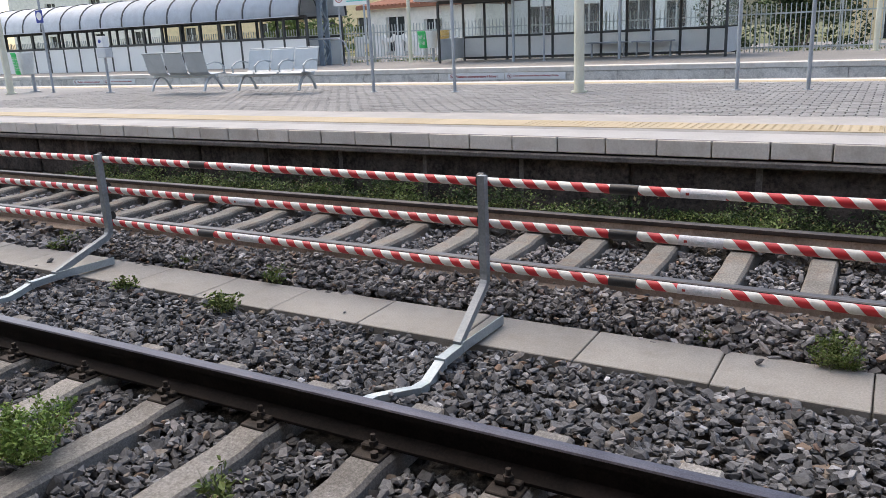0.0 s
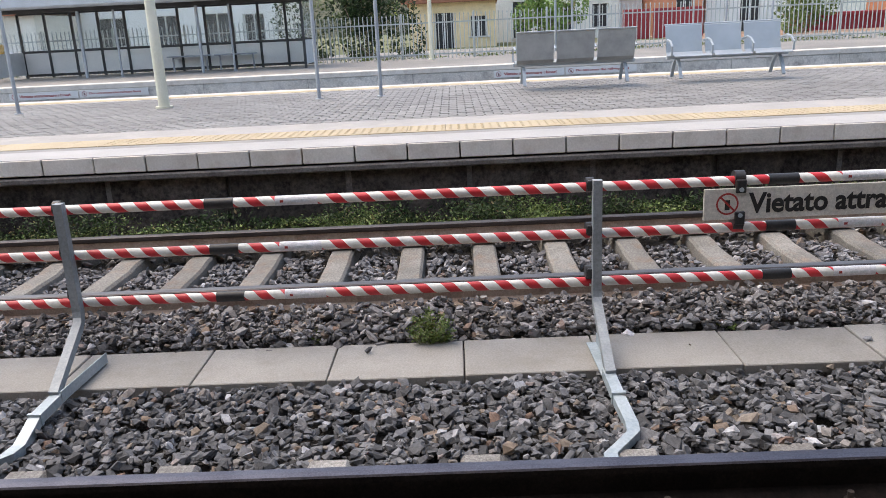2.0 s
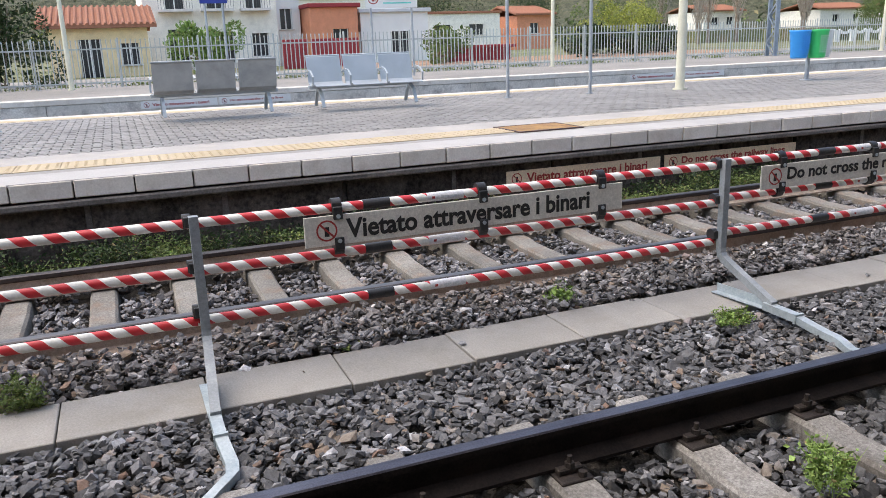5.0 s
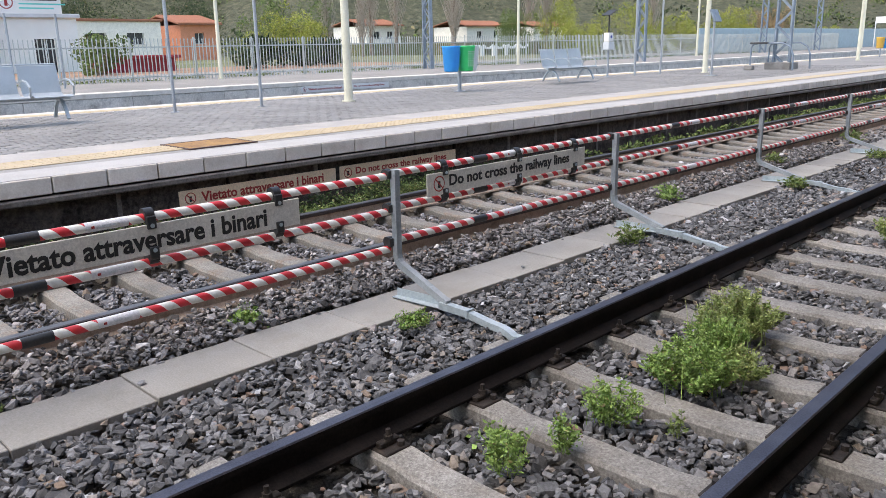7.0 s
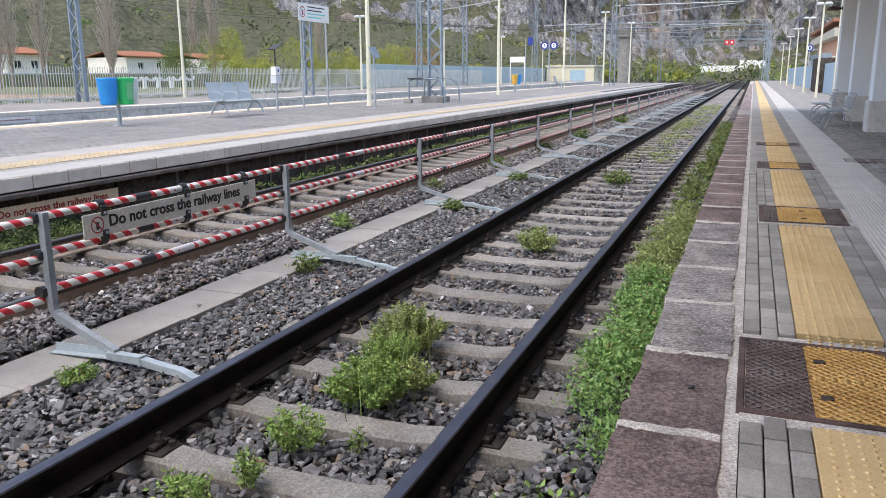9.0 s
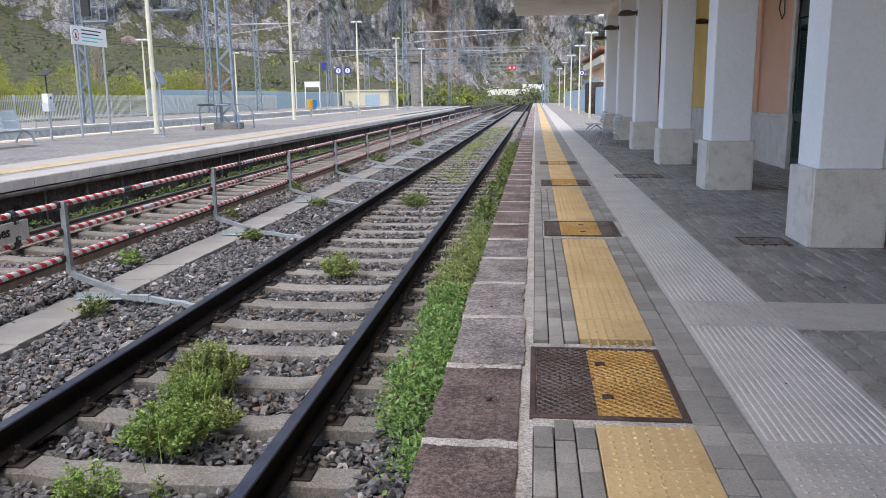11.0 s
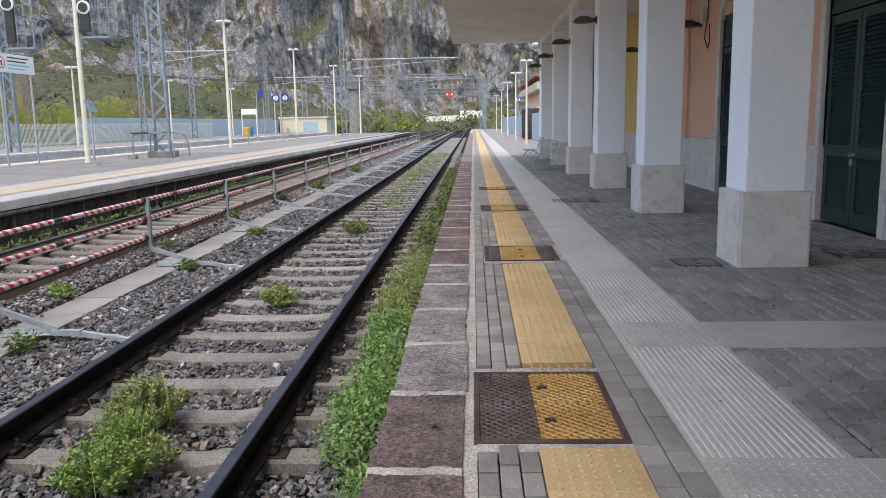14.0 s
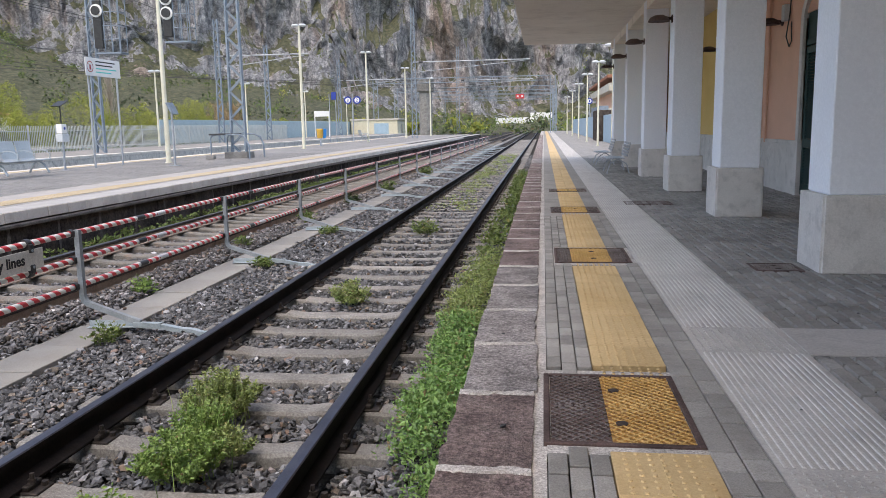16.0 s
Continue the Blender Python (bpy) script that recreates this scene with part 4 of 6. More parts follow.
wall_run(-20, 20.6, M["salmon"])
wall_run(20.6, 31.0, M["ochre"])
part("end_wall", Build().box(WX, 14, 30.7, 31.2, Z1, 6.2).box(WX, 14, -20.5, -20, Z1, 6.2).box(13.8, 14.2, -20, 31, Z1, 6.2), M["salmon"], station)
part("roof", Build().box(WX, 14, -20, 31, 6.2, 6.5), M["tile_roof"], station)
part("interior_floor", Build().box(WX + 0.4, 13.8, -20, 30.7, Z1 - 0.04, Z1 + 0.01), M["marble"], station)


def shutter_door(k, y0, y1):
    """A two-leaved louvred shutter door in a stone surround with a shallow arch."""
    d = thing("door_%d" % k, "closed dark green louvred shutter door in a stone frame", "door", kind="structure")
    top, yc = 3.42, (y0 + y1) / 2
    b = Build()
    b.box(WX - 0.06, WX + 0.12, y0 - 0.14, y0, Z1, top, 0.006).box(WX - 0.06, WX + 0.12, y1, y1 + 0.14, Z1, top, 0.006)
    n = 10
    for i in range(n):
        a0, a1 = math.pi * i / n, math.pi * (i + 1) / n
        q = [(yc + (y1 - yc + w) * math.cos(a), top + (0.42 + w) * math.sin(a)) for a in (a0, a1) for w in (0.0, 0.14)]
        v = [(x, y, z) for x in (WX - 0.06, WX + 0.1) for y, z in q]
        b.add(v, [(0, 1, 3, 2), (4, 6, 7, 5), (1, 5, 7, 3), (0, 2, 6, 4)])
    part("stone_frame", b, M["marble"], d, "pale stone door frame")
    for ya, yb in ((y0 + 0.02, yc - 0.008), (yc + 0.008, y1 - 0.02)):
        leaf = Build()
        x0, x1 = WX + 0.015, WX + 0.06
        leaf.box(x0, x1, ya, ya + 0.09, Z1 + 0.02, top - 0.5, 0.004).box(x0, x1, yb - 0.09, yb, Z1 + 0.02, top - 0.5, 0.004)
        for za, zb in ((Z1 + 0.02, Z1 + 0.22), (1.15, 1.30), (top - 0.62, top - 0.5)):
            leaf.box(x0, x1, ya + 0.09, yb - 0.09, za, zb, 0.004)
        lf = part("leaf", leaf, M["shutter"], d, "louvred door leaf")
        s = Build()
        for za, zb in ((Z1 + 0.23, 1.14), (1.31, top - 0.63)):
            m_ = int((zb - za) / 0.052)
            for i in range(m_):
                z = za + (i + 0.5) * (zb - za) / m_
                s.add([(x0 + 0.002, ya + 0.09, z - 0.026), (x0 + 0.002, yb - 0.09, z - 0.026), (x1, yb - 0.09, z + 0.028), (x1, ya + 0.09, z + 0.028),
                       (x0 + 0.010, ya + 0.09, z - 0.026), (x0 + 0.010, yb - 0.09, z - 0.026), (x1 + 0.008, yb - 0.09, z + 0.028), (x1 + 0.008, ya + 0.09, z + 0.028)],
                      [(0, 1, 2, 3), (7, 6, 5, 4), (0, 4, 5, 1), (3, 2, 6, 7)])
        part("louvres", s, M["shutter"], lf, kind="stuff")
    f = Build().box(WX + 0.03, WX + 0.07, y0, y1, top - 0.48, top + 0.45)
    f.box(WX + 0.01, WX + 0.05, y0, y1, top - 0.48, top - 0.38, 0.004)
    part("fanlight", f, M["shutter"], d, "dark shuttered fanlight")
    c = Build()
    for i in range(7):
        c.tube([(WX + 0.0, yc - 0.09 + 0.025 * i, 1.20 + 0.02 * math.sin(i)), (WX - 0.012, yc - 0.075 + 0.025 * i, 1.175 - 0.01 * (i % 2)), (WX + 0.0, yc - 0.065 + 0.025 * i, 1.20)], 0.005, 5)
    c.box(WX - 0.02, WX + 0.005, yc - 0.03, yc + 0.03, 1.06, 1.14, 0.006)
    part("chain", c, M["galv_pole"], d, "steel chain and padlock")


for k, (y0, y1) in enumerate(DOORS):
    shutter_door(k + 1, y0, y1)

COL_Y = [-14.4, -10.03, -5.66, -1.29, 3.08, 7.43, 11.80, 16.17, 20.54, 24.91, 29.28]


def column():
    base = thing("column", "square blue-white painted column on a grey stone base", "column", "columns under the canopy")
    b = Build().box(0.03, 0.63, 0.03, 0.63, Z1 - 0.02, Z1 + 0.70)
    for x0, x1, y0, y1 in ((0.02, 0.64, 0.0, 0.03), (0.02, 0.64, 0.63, 0.66), (0.0, 0.03, 0.018, 0.642), (0.63, 0.66, 0.018, 0.642)):
        b.box(x0, x1, y0, y1, Z1, Z1 + 0.70, 0.004)
    part("stone_base", b, M["marble"], base, "grey veined stone base cladding")
    part("shaft", Build().box(0.055, 0.605, 0.055, 0.605, Z1 + 0.70, 4.62, 0.012), M["column"], base)
    return base


col0 = column()
for k, y in enumerate(COL_Y):
    if 2 < k < 5:
        continue
    m = pose(4.44, y, 0)
    if k == 0:
        col0.matrix_world = m
    else:
        copy_thing(col0, m)
can = thing("canopy", "concrete platform canopy with a flaking cream soffit", "canopy", kind="structure")
part("slab", Build().box(1.25, WX + 0.1, -20, 31.0, 4.62, 4.86, 0.01), M["soffit"], can)
part("beam", Build().box(4.5, 5.04, -20, 31.0, 4.40, 4.63, 0.01), M["soffit"], can)

# ---------------------------------------------------------------- outer platform and fence
outer = thing("outer_platform", "pale outer platform with a streaked concrete face", "platform", kind="structure")
part("slab", Build().box(-30, -17.1, -110, 110, -0.7, Z3, 0.01), M["tarmac"], outer)
FACE = Build().box(-17.10, -17.072, -1.245, 1.245, -0.4, Z3 - 0.125, 0.006).mesh("face_panel", surface("streaked_face_concrete", (0.58, 0.545, 0.49), (0.74, 0.70, 0.64), 0.9, big=1.6, fine=30, bump=0.3, vary=0.1, stain=(0.24, 0.22, 0.20), amount=0.7))
for k in range(-40, 44):
    part("face_panel", FACE, None, outer, at=(0, 2.5 * k, 0))
part("coping", Build().box(-17.5, -17.06, -110, 110, Z3 - 0.12, Z3 + 0.004, 0.01), M["coping"], outer)
verge = solo("verge", Build().box(-300, -22.9, -160, 60, -0.5, 0.60), M["ground"], "grass verge and gardens behind the fence", "verge", kind="structure")
solo("lane", Build().box(-33, -26.5, -110, 60, 0.55, 0.625), M["paver"], "narrow grey lane in front of the houses", "lane", kind="structure")
solo("earth_patch", Build().box(-40, -27, 9.5, 34, 0.55, 0.63), surface("bare_red_earth", (0.22, 0.13, 0.08), (0.38, 0.24, 0.16), 0.95, big=0.5, fine=6, bump=0.4, dist=0.03), "bare reddish earth between the gardens", "earth", kind="structure")


def face_sign(y0, y1, x, z0, z1, body, panel, ink, label):
    base = thing("wall_sign", label, "sign", "signs on the platform faces")
    part("panel", Build().box(x, x + 0.012, y0, y1, z0, z1, 0.002), panel, base)
    h = z1 - z0
    part("ban_mark", ban_mark(Build(), (x + 0.0132, y0 + 0.12, (z0 + z1) / 2), h * 0.36), [M["ink_red"], M["ink"]], base, "barred ring pictogram")
    fit_text(base, "writing", body, ink, (x + 0.0125, y0 + 0.24 + (y1 - y0 - 0.42) / 2, (z0 + z1) / 2), y1 - y0 - 0.42, h * (0.62 if panel is M["sign_tan"] else 0.4), (math.pi / 2, 0, math.pi / 2), 0.028)


face_sign(3.87, 5.84, EDGE2 - 0.06, 0.075, 0.245, "Vietato attraversare i binari", M["sign_tan"], M["ink_red"], "rust-stained tan sign in Italian on the old platform wall")
face_sign(5.90, 7.88, EDGE2 - 0.06, 0.08, 0.25, "Do not cross the railway lines", M["sign_tan"], M["ink_red"], "rust-stained tan sign in English on the old platform wall")
for y in (-26.8, -10.93, 0.66, 13.7):
    face_sign(y, y + 1.66, -17.06, 0.36, 0.53, "Vietato attraversare i binari", M["white"], M["ink_red"], "white Italian sign on the outer platform face")
    face_sign(y + 1.7, y + 3.36, -17.06, 0.36, 0.53, "Do not cross the railway lines", M["white"], M["ink_red"], "white English sign on the outer platform face")

FX, FTOP = -22.75, 1.98
fence = thing("fence", "long pale grey steel paling fence behind the platform", "fence")
part("top_rail", Build().box(FX - 0.02, FX + 0.02, -70, 75, 1.70, 1.74), M["fence"], fence)
part("bottom_rail", Build().box(FX - 0.02, FX + 0.02, -70, 75, 0.78, 0.82), M["fence"], fence)
POST = Build().box(-0.024, 0.024, -0.024, 0.024, 0.55, 2.02, 0.006).mesh("post", M["fence"])
for k in range(66):
    part("post", POST, None, fence, at=(FX - 0.03, -70 + 2.2 * k, 0))
PALE = Build().box(-0.009, 0.009, -0.012, 0.012, 0.66, FTOP - 0.05).add([(-0.012, -0.022, FTOP - 0.05), (0.012, -0.022, FTOP - 0.05), (0.012, 0.022, FTOP - 0.05), (-0.012, 0.022, FTOP - 0.05), (0, 0, FTOP + 0.02)],
                                                                          [(0, 1, 4), (1, 2, 4), (2, 3, 4), (3, 0, 4)]).mesh("pale", M["fence"])
for k in range(290):
    part("pale", PALE, None, fence, at=(FX + 0.03, -2.5 + 0.13 * k, 0))
b = Build()
for k in range(820):
    y = -69.9 + 0.13 * k if k < 518 else 35.2 + 0.13 * (k - 518)
    b.box(FX + 0.018, FX + 0.042, y - 0.012, y + 0.012, 0.66, FTOP)
part("pale_run", b, M["fence"], fence, kind="stuff")
solo("panel_fence", Build().box(-24.5, -24.3, 52, 130, 0.3, 2.4, 0.02), plain("blue_grey_panel", (0.34, 0.44, 0.48), 0.6), "pale blue-grey panel wall along the yard", "wall", kind="structure")


# ---------------------------------------------------------------- poles, lamps, benches, bins
def lamp_column(y, x=-10.55, h=6.3, z=Z2, r=0.088, head=True, name="street_lamp"):
    base = thing(name, "cream painted lamp column with a flat grey lamp head", "lamp", "platform lamps", at=(x, y, z))
    b = Build().cyl((0, 0, 0), (0, 0, h), r, r * 0.62, 14)
    b.cyl((0, 0, 0), (0, 0, 0.03), r * 1.5, r * 1.5, 14)
    part("pole", b, M["cream"], base)
    if head:
        for s in (-1, 1):
            b = Build().lathe([(0.0, 0.10), (0.12, 0.09), (0.20, 0.04), (0.21, 0.0), (0.16, -0.05), (0.0, -0.06)], (0.2 * s, 0, h), 12)
            part("lamp_head", b, M["pale_grey"], base, "rounded grey lamp head")
    return base


for y in (-35.5, -20.3, -4.85, 10.2, 25.3, 40.5, 56.0, 72.0, 88.0):
    lamp_column(y)
for y in (-29.5, -15.1, -0.9, 14.0, 29.5, 47.0, 62.0, 78.0, 95.0):
    lamp_column(y, -21.9, 4.6, Z3, 0.07, name="street_lamp")
for y in (38.0, 48.0, 60.0, 74.0, 90.0, 110.0):
    lamp_column(y, 5.2, 4.9, Z1, 0.07, name="street_lamp")


def grey_pole(x, y, h, z=Z2):
    return solo("sign_pole", Build().cyl((0, 0, 0), (0, 0, h), 0.03, n=12).cyl((0, 0, 0), (0, 0, 0.012), 0.07, n=12), M["galv_pole"], "slim galvanised steel sign pole on the pavers", "pole", "sign poles", at=(x, y, z))


for x, y in ((-10.75, -9.05), (-10.7, -7.25), (-10.9, -2.46), (-10.87, -1.46), (-11.2, 6.84), (-10.98, 8.46), (-10.96, -19.13), (-20.6, -9.6), (-20.6, -6.4)):
    grey_pole(x, y, 3.9, Z3 if x < -17 else Z2)


small_sign = thing("pictogram_sign", "small square blue and white pictogram sign on a pole", "sign", at=(-10.96, -19.13, Z2))
part("plate", Build().box(0.035, 0.045, -0.14, 0.14, 1.72, 2.02, 0.004), M["sign_blue"], small_sign)
part("mark", Build().cyl((0.045, 0, 1.88), (0.048, 0, 1.88), 0.10, n=20), M["white"], small_sign, "white round mark")


def board_sign(x, y0, y1, z0, z1, hz):
    base = thing("notice_board", "white notice board with small print on two grey poles", "sign")
    for y in (y0 + 0.05, y1 - 0.05):
        part("pole", Build().cyl((x, y, hz), (x, y, z1), 0.032, n=12), M["galv_pole"], base)
    part("panel", Build().box(x + 0.03, x + 0.05, y0 - 0.12, y1 + 0.12, z0, z1, 0.004), M["white"], base)
    for k, (a, w, mm) in enumerate(((0.42, 1.15, 0), (0.42, 1.0, 0), (0.42, 1.22, 1), (0.42, 0.9, 1))):
        zz = z1 - 0.1 - 0.105 * k
        part("print_bar", Build().box(x + 0.049, x + 0.053, y0 + a, y0 + a + w * 0.95, zz - 0.018, zz + 0.018), M["turquoise"] if mm else M["ink"], base)
    part("ban_mark", ban_mark(Build(), (x + 0.052, y0 + 0.12, (z0 + z1) / 2), 0.17), [M["ink_red"], M["ink_red"]], base, "barred ring pictogram")


board_sign(-11.6, 22.6, 24.3, 3.32, 3.86, Z2)
board_sign(-20.6, 7.2, 8.55, 2.6, 3.15, Z3)
board_sign(-20.6, -17.12, -15.98, 2.63, 3.18, Z3)


def bench(x, y, turn, worn=False):
    """Three moulded perforated steel seats on a beam with arched legs and looped arms; it faces local +x."""
    base = thing("bench", "grey steel three-seat bench with " + ("worn scratched backs" if worn else "pale blue shells"), "bench", "platform benches", at=(x, y, Z2), turn=turn)
    mt = M["bench_mesh"] if worn else M["bench"]
    part("beam", Build().box(-0.06, 0.02, -0.95, 0.95, 0.36, 0.42, 0.01), M["bench"], base)
    for s in (-1, 0, 1):
        yc = s * 0.62
        prof = [(0.30, 0.415), (0.26, 0.44), (0.05, 0.425), (-0.14, 0.42), (-0.20, 0.46), (-0.235, 0.60), (-0.30, 0.86), (-0.33, 0.885)]
        v, f = [], []
        for t_ in (0.0, 0.012):
            for px, pz in prof:
                v += [(px - (t_ if pz > 0.45 else 0), yc - 0.285, pz - (t_ if pz <= 0.45 else 0)), (px - (t_ if pz > 0.45 else 0), yc + 0.285, pz - (t_ if pz <= 0.45 else 0))]
        n = len(prof)
        for i in range(n - 1):
            f += [(2 * i, 2 * i + 1, 2 * i + 3, 2 * i + 2), (2 * n + 2 * i + 2, 2 * n + 2 * i + 3, 2 * n + 2 * i + 1, 2 * n + 2 * i)]
            f += [(2 * i, 2 * i + 2, 2 * n + 2 * i + 2, 2 * n + 2 * i), (2 * i + 1, 2 * n + 2 * i + 1, 2 * n + 2 * i + 3, 2 * i + 3)]
        f += [(0, 2 * n, 2 * n + 1, 1), (2 * n - 2, 2 * n - 1, 4 * n - 1, 4 * n - 2)]
        seat = part("seat", Build().add(v, f), mt, base, "perforated steel seat shell")
        part("rim", Build().tube([(-0.325, yc - 0.29, 0.88), (-0.325, yc + 0.29, 0.88)], 0.014, 6), M["bench"], seat)
    for yc in (-0.93, -0.31, 0.31, 0.93):
        part("armrest", Build().bar([(-0.24, yc, 0.62), (-0.05, yc, 0.66), (0.12, yc, 0.635), (0.24, yc, 0.56), (0.22, yc, 0.43)], 0.028, 0.022), M["bench"], base)
    for yc in (-0.79, 0.79):
        pts = [(-0.27 + 0.54 * i / 8, yc, 0.36 * math.sin(math.pi * min(max(i / 8, 0.02), 0.98)) ** 0.55) for i in range(9)]
        part("leg", Build().bar(pts, 0.05, 0.03), M["bench"], base, "arched steel leg")
    return base


bench(-10.8, 1.60, 180, True)
bench(-10.85, 4.02, 0)
bench(-10.85, 18.05, 0)
bench(-10.5, -13.8, 180)
bench(-10.5, -11.25, 0)
bench(-11.0, 56.5, 20)


def platform_bench(x, y):
    """Slatted steel bench against the station columns."""
    base = thing("slatted_bench", "grey slatted steel bench beside a column", "bench", "station benches", at=(x, y, Z1))
    for k in range(7):
        part("slat", Build().box(-0.30 + 0.07 * k, -0.25 + 0.07 * k, -0.8, 0.8, 0.40, 0.42, 0.005), M["galv_pole"], base)
    for k in range(5):
        part("back_slat", Build().box(0.22 + 0.02 * k, 0.24 + 0.02 * k, -0.8, 0.8, 0.46 + 0.08 * k, 0.52 + 0.08 * k, 0.005), M["galv_pole"], base)
    for yy in (-0.65, 0.65):
        part("leg", Build().bar([(-0.30, yy, 0.0), (-0.22, yy, 0.26), (0.0, yy, 0.40), (0.22, yy, 0.26), (0.30, yy, 0.0)], 0.04, 0.03), M["galv_pole"], base)


platform_bench(4.0, 22.6)
platform_bench(4.0, 27.2)


def bin_group(x, y, cols, z=Z2, turn=0):
    base = thing("litter_bins", "plastic waste bins hung together on a steel post", "bins", at=(x, y, z), turn=turn)
    part("post", Build().cyl((0, 0, 0), (0, 0, 0.95), 0.045, n=12).cyl((0, 0, 0), (0, 0, 0.015), 0.14, n=14), M["galv_pole"], base)
    place = [(0.06, -0.33), (0.16, 0.06), (-0.04, 0.40)]
    for (dx, dy), c in zip(place, cols):
        b = Build().lathe([(0.0, 0.46), (0.15, 0.46), (0.165, 0.5), (0.205, 0.98), (0.215, 1.0), (0.215, 1.03), (0.19, 1.03), (0.18, 0.97), (0.0, 0.95)], (dx, dy, 0), 18)
        bn = part("bin", b, M[c], base, c.replace("bin_", "") + " plastic bin")
        g = Build()
        for i in range(6):
            for j in range(9):
                a = (i - 2.5) * 0.24 + 0.1
                rr = 0.168 + 0.034 * (0.14 + 0.04 * j) / 0.5 + 0.006
                zz = 0.58 + 0.04 * j
                g.box(dx + rr * math.cos(a) - 0.004, dx + rr * math.cos(a) + 0.004, dy + rr * math.sin(a) - 0.012, dy + rr * math.sin(a) + 0.012, zz - 0.008, zz + 0.008)
        part("grille", g, M["bin_white"] if c == "green" else M[c], bn, kind="stuff")


bin_group(-10.86, 13.75, ("blue", "green", "bin_white"))
bin_group(-11.3, -20.4, ("green", "bin_white"))
bin_group(-11.5, 47.0, ("bin_yellow", "blue", "green"))
bin_group(-22.1, -14.3, ("green", "bin_white", "bin_yellow"), Z3)


def validator(x, y):
    base = thing("ticket_validator", "grey and white ticket machine box on a thin post", "ticket machine", at=(x, y, Z2))
    part("post", Build().cyl((0, 0, 0), (0, 0, 0.95), 0.032, n=12).cyl((0, 0, 0), (0, 0, 0.02), 0.1, n=12), M["galv_pole"], base)
    part("upper_box", Build().box(-0.09, 0.09, -0.13, 0.11, 1.06, 1.32, 0.012), M["white"], base)
    part("lower_box", Build().box(-0.10, 0.10, -0.15, 0.17, 0.82, 1.05, 0.012), M["pale_grey"], base)
    part("mark", Build().cyl((0.088, 0, 1.2), (0.094, 0, 1.2), 0.045, n=14), M["sign_blue"], base)
    return base


validator(-10.85, -16.8)
v2 = validator(-11.73, 21.3)
part("solar_panel", Build().bar([(0.0, -0.2, 1.82), (0.0, 0.2, 1.98)], 0.3, 0.02, side=(1, 0, 0)).cyl((0, 0, 1.3), (0, 0, 1.88), 0.02), M["black"], v2)

kiosk = thing("info_pillar", "slim steel information pillar with a tilted panel", "info pillar", at=(-9.35, 23.3, Z2))
part("post", Build().cyl((0, 0, 0), (0, 0, 1.75), 0.035, n=12).box(-0.14, 0.14, -0.14, 0.14, 0, 0.02), M["galv_pole"], kiosk)
part("panel", Build().bar([(0.11, 0, 1.58), (-0.06, 0, 1.92)], 0.42, 0.05), M["lattice"], kiosk, "tilted blue-grey information panel")


# ---------------------------------------------------------------- lattice masts, guard, signals, gantries
def lattice_mast(x, y, h, z, w=0.42, w2=0.28, label="grey lattice catenary mast", step=0.5, base_block=False):
    base = thing("catenary_mast", label, "mast", "catenary masts", at=(x, y, z))
    for s in (-1, 1):
        part("channel", Build().bar([(s * w / 2, 0, 0), (s * w2 / 2, 0, h)], 0.18, 0.06), M["lattice"], base, "steel channel upright")
    b, n = Build(), int(h / step)
    for k in range(n):
        za, zb = h * k / n, h * (k + 1) / n
        wa, wb = w + (w2 - w) * k / n, w + (w2 - w) * (k + 1) / n
        s = 1 if k % 2 else -1
        for yy in (-0.075, 0.075):
            b.bar([(-s * wa / 2, yy, za), (s * wb / 2, yy, zb)], 0.012, 0.05)
    part("lacing", b, M["lattice"], base, kind="stuff")
    if base_block:
        part("footing", Build().box(-0.45, 0.45, -0.38, 0.38, -0.02, 0.24, 0.02), M["concrete"], base, "concrete footing")
    return base


lattice_mast(-9.52, 29.0, 9.0, Z2, 0.55, 0.40, "tall lattice mast on a concrete footing on the island", base_block=True)
for x, y, h, z in ((-22.3, 24.0, 8.5, Z3), (-22.0, 57.0, 9.0, Z3), (-9.6, 71.0, 11.5, Z2), (-10.0, 112.0, 12.0, Z2), (-22.5, 94.0, 9.0, Z3), (-21.5, 66.0, 8.0, Z3), (-18.7, 35.0, 9.0, Z3), (-21.0, -18.1, 5.0, Z3)):
    lattice_mast(x, y, h, z)
guard = thing("mast_guard", "bent tubular steel guard rails round the mast foot", "guard rail", at=(-9.55, 29.0, Z2))
for yy in (-0.8, 0.75):
    part("hoop", Build().tube([(-0.75, yy, 0.0), (-0.75, yy, 0.75), (-0.68, yy, 0.86), (-0.5, yy, 0.9), (0.35, yy, 0.9), (0.6, yy, 0.78), (0.72, yy, 0.5), (0.74, yy, 0.0)], 0.03, 8), M["lattice"], guard)
part("table", Build().box(-0.75, -0.15, -0.95, 0.85, 0.88, 0.94, 0.01), M["dark_frame"], guard)
part("block", Build().box(-0.85, -0.55, -1.1, -0.85, 0, 0.16, 0.02), M["concrete"], guard)


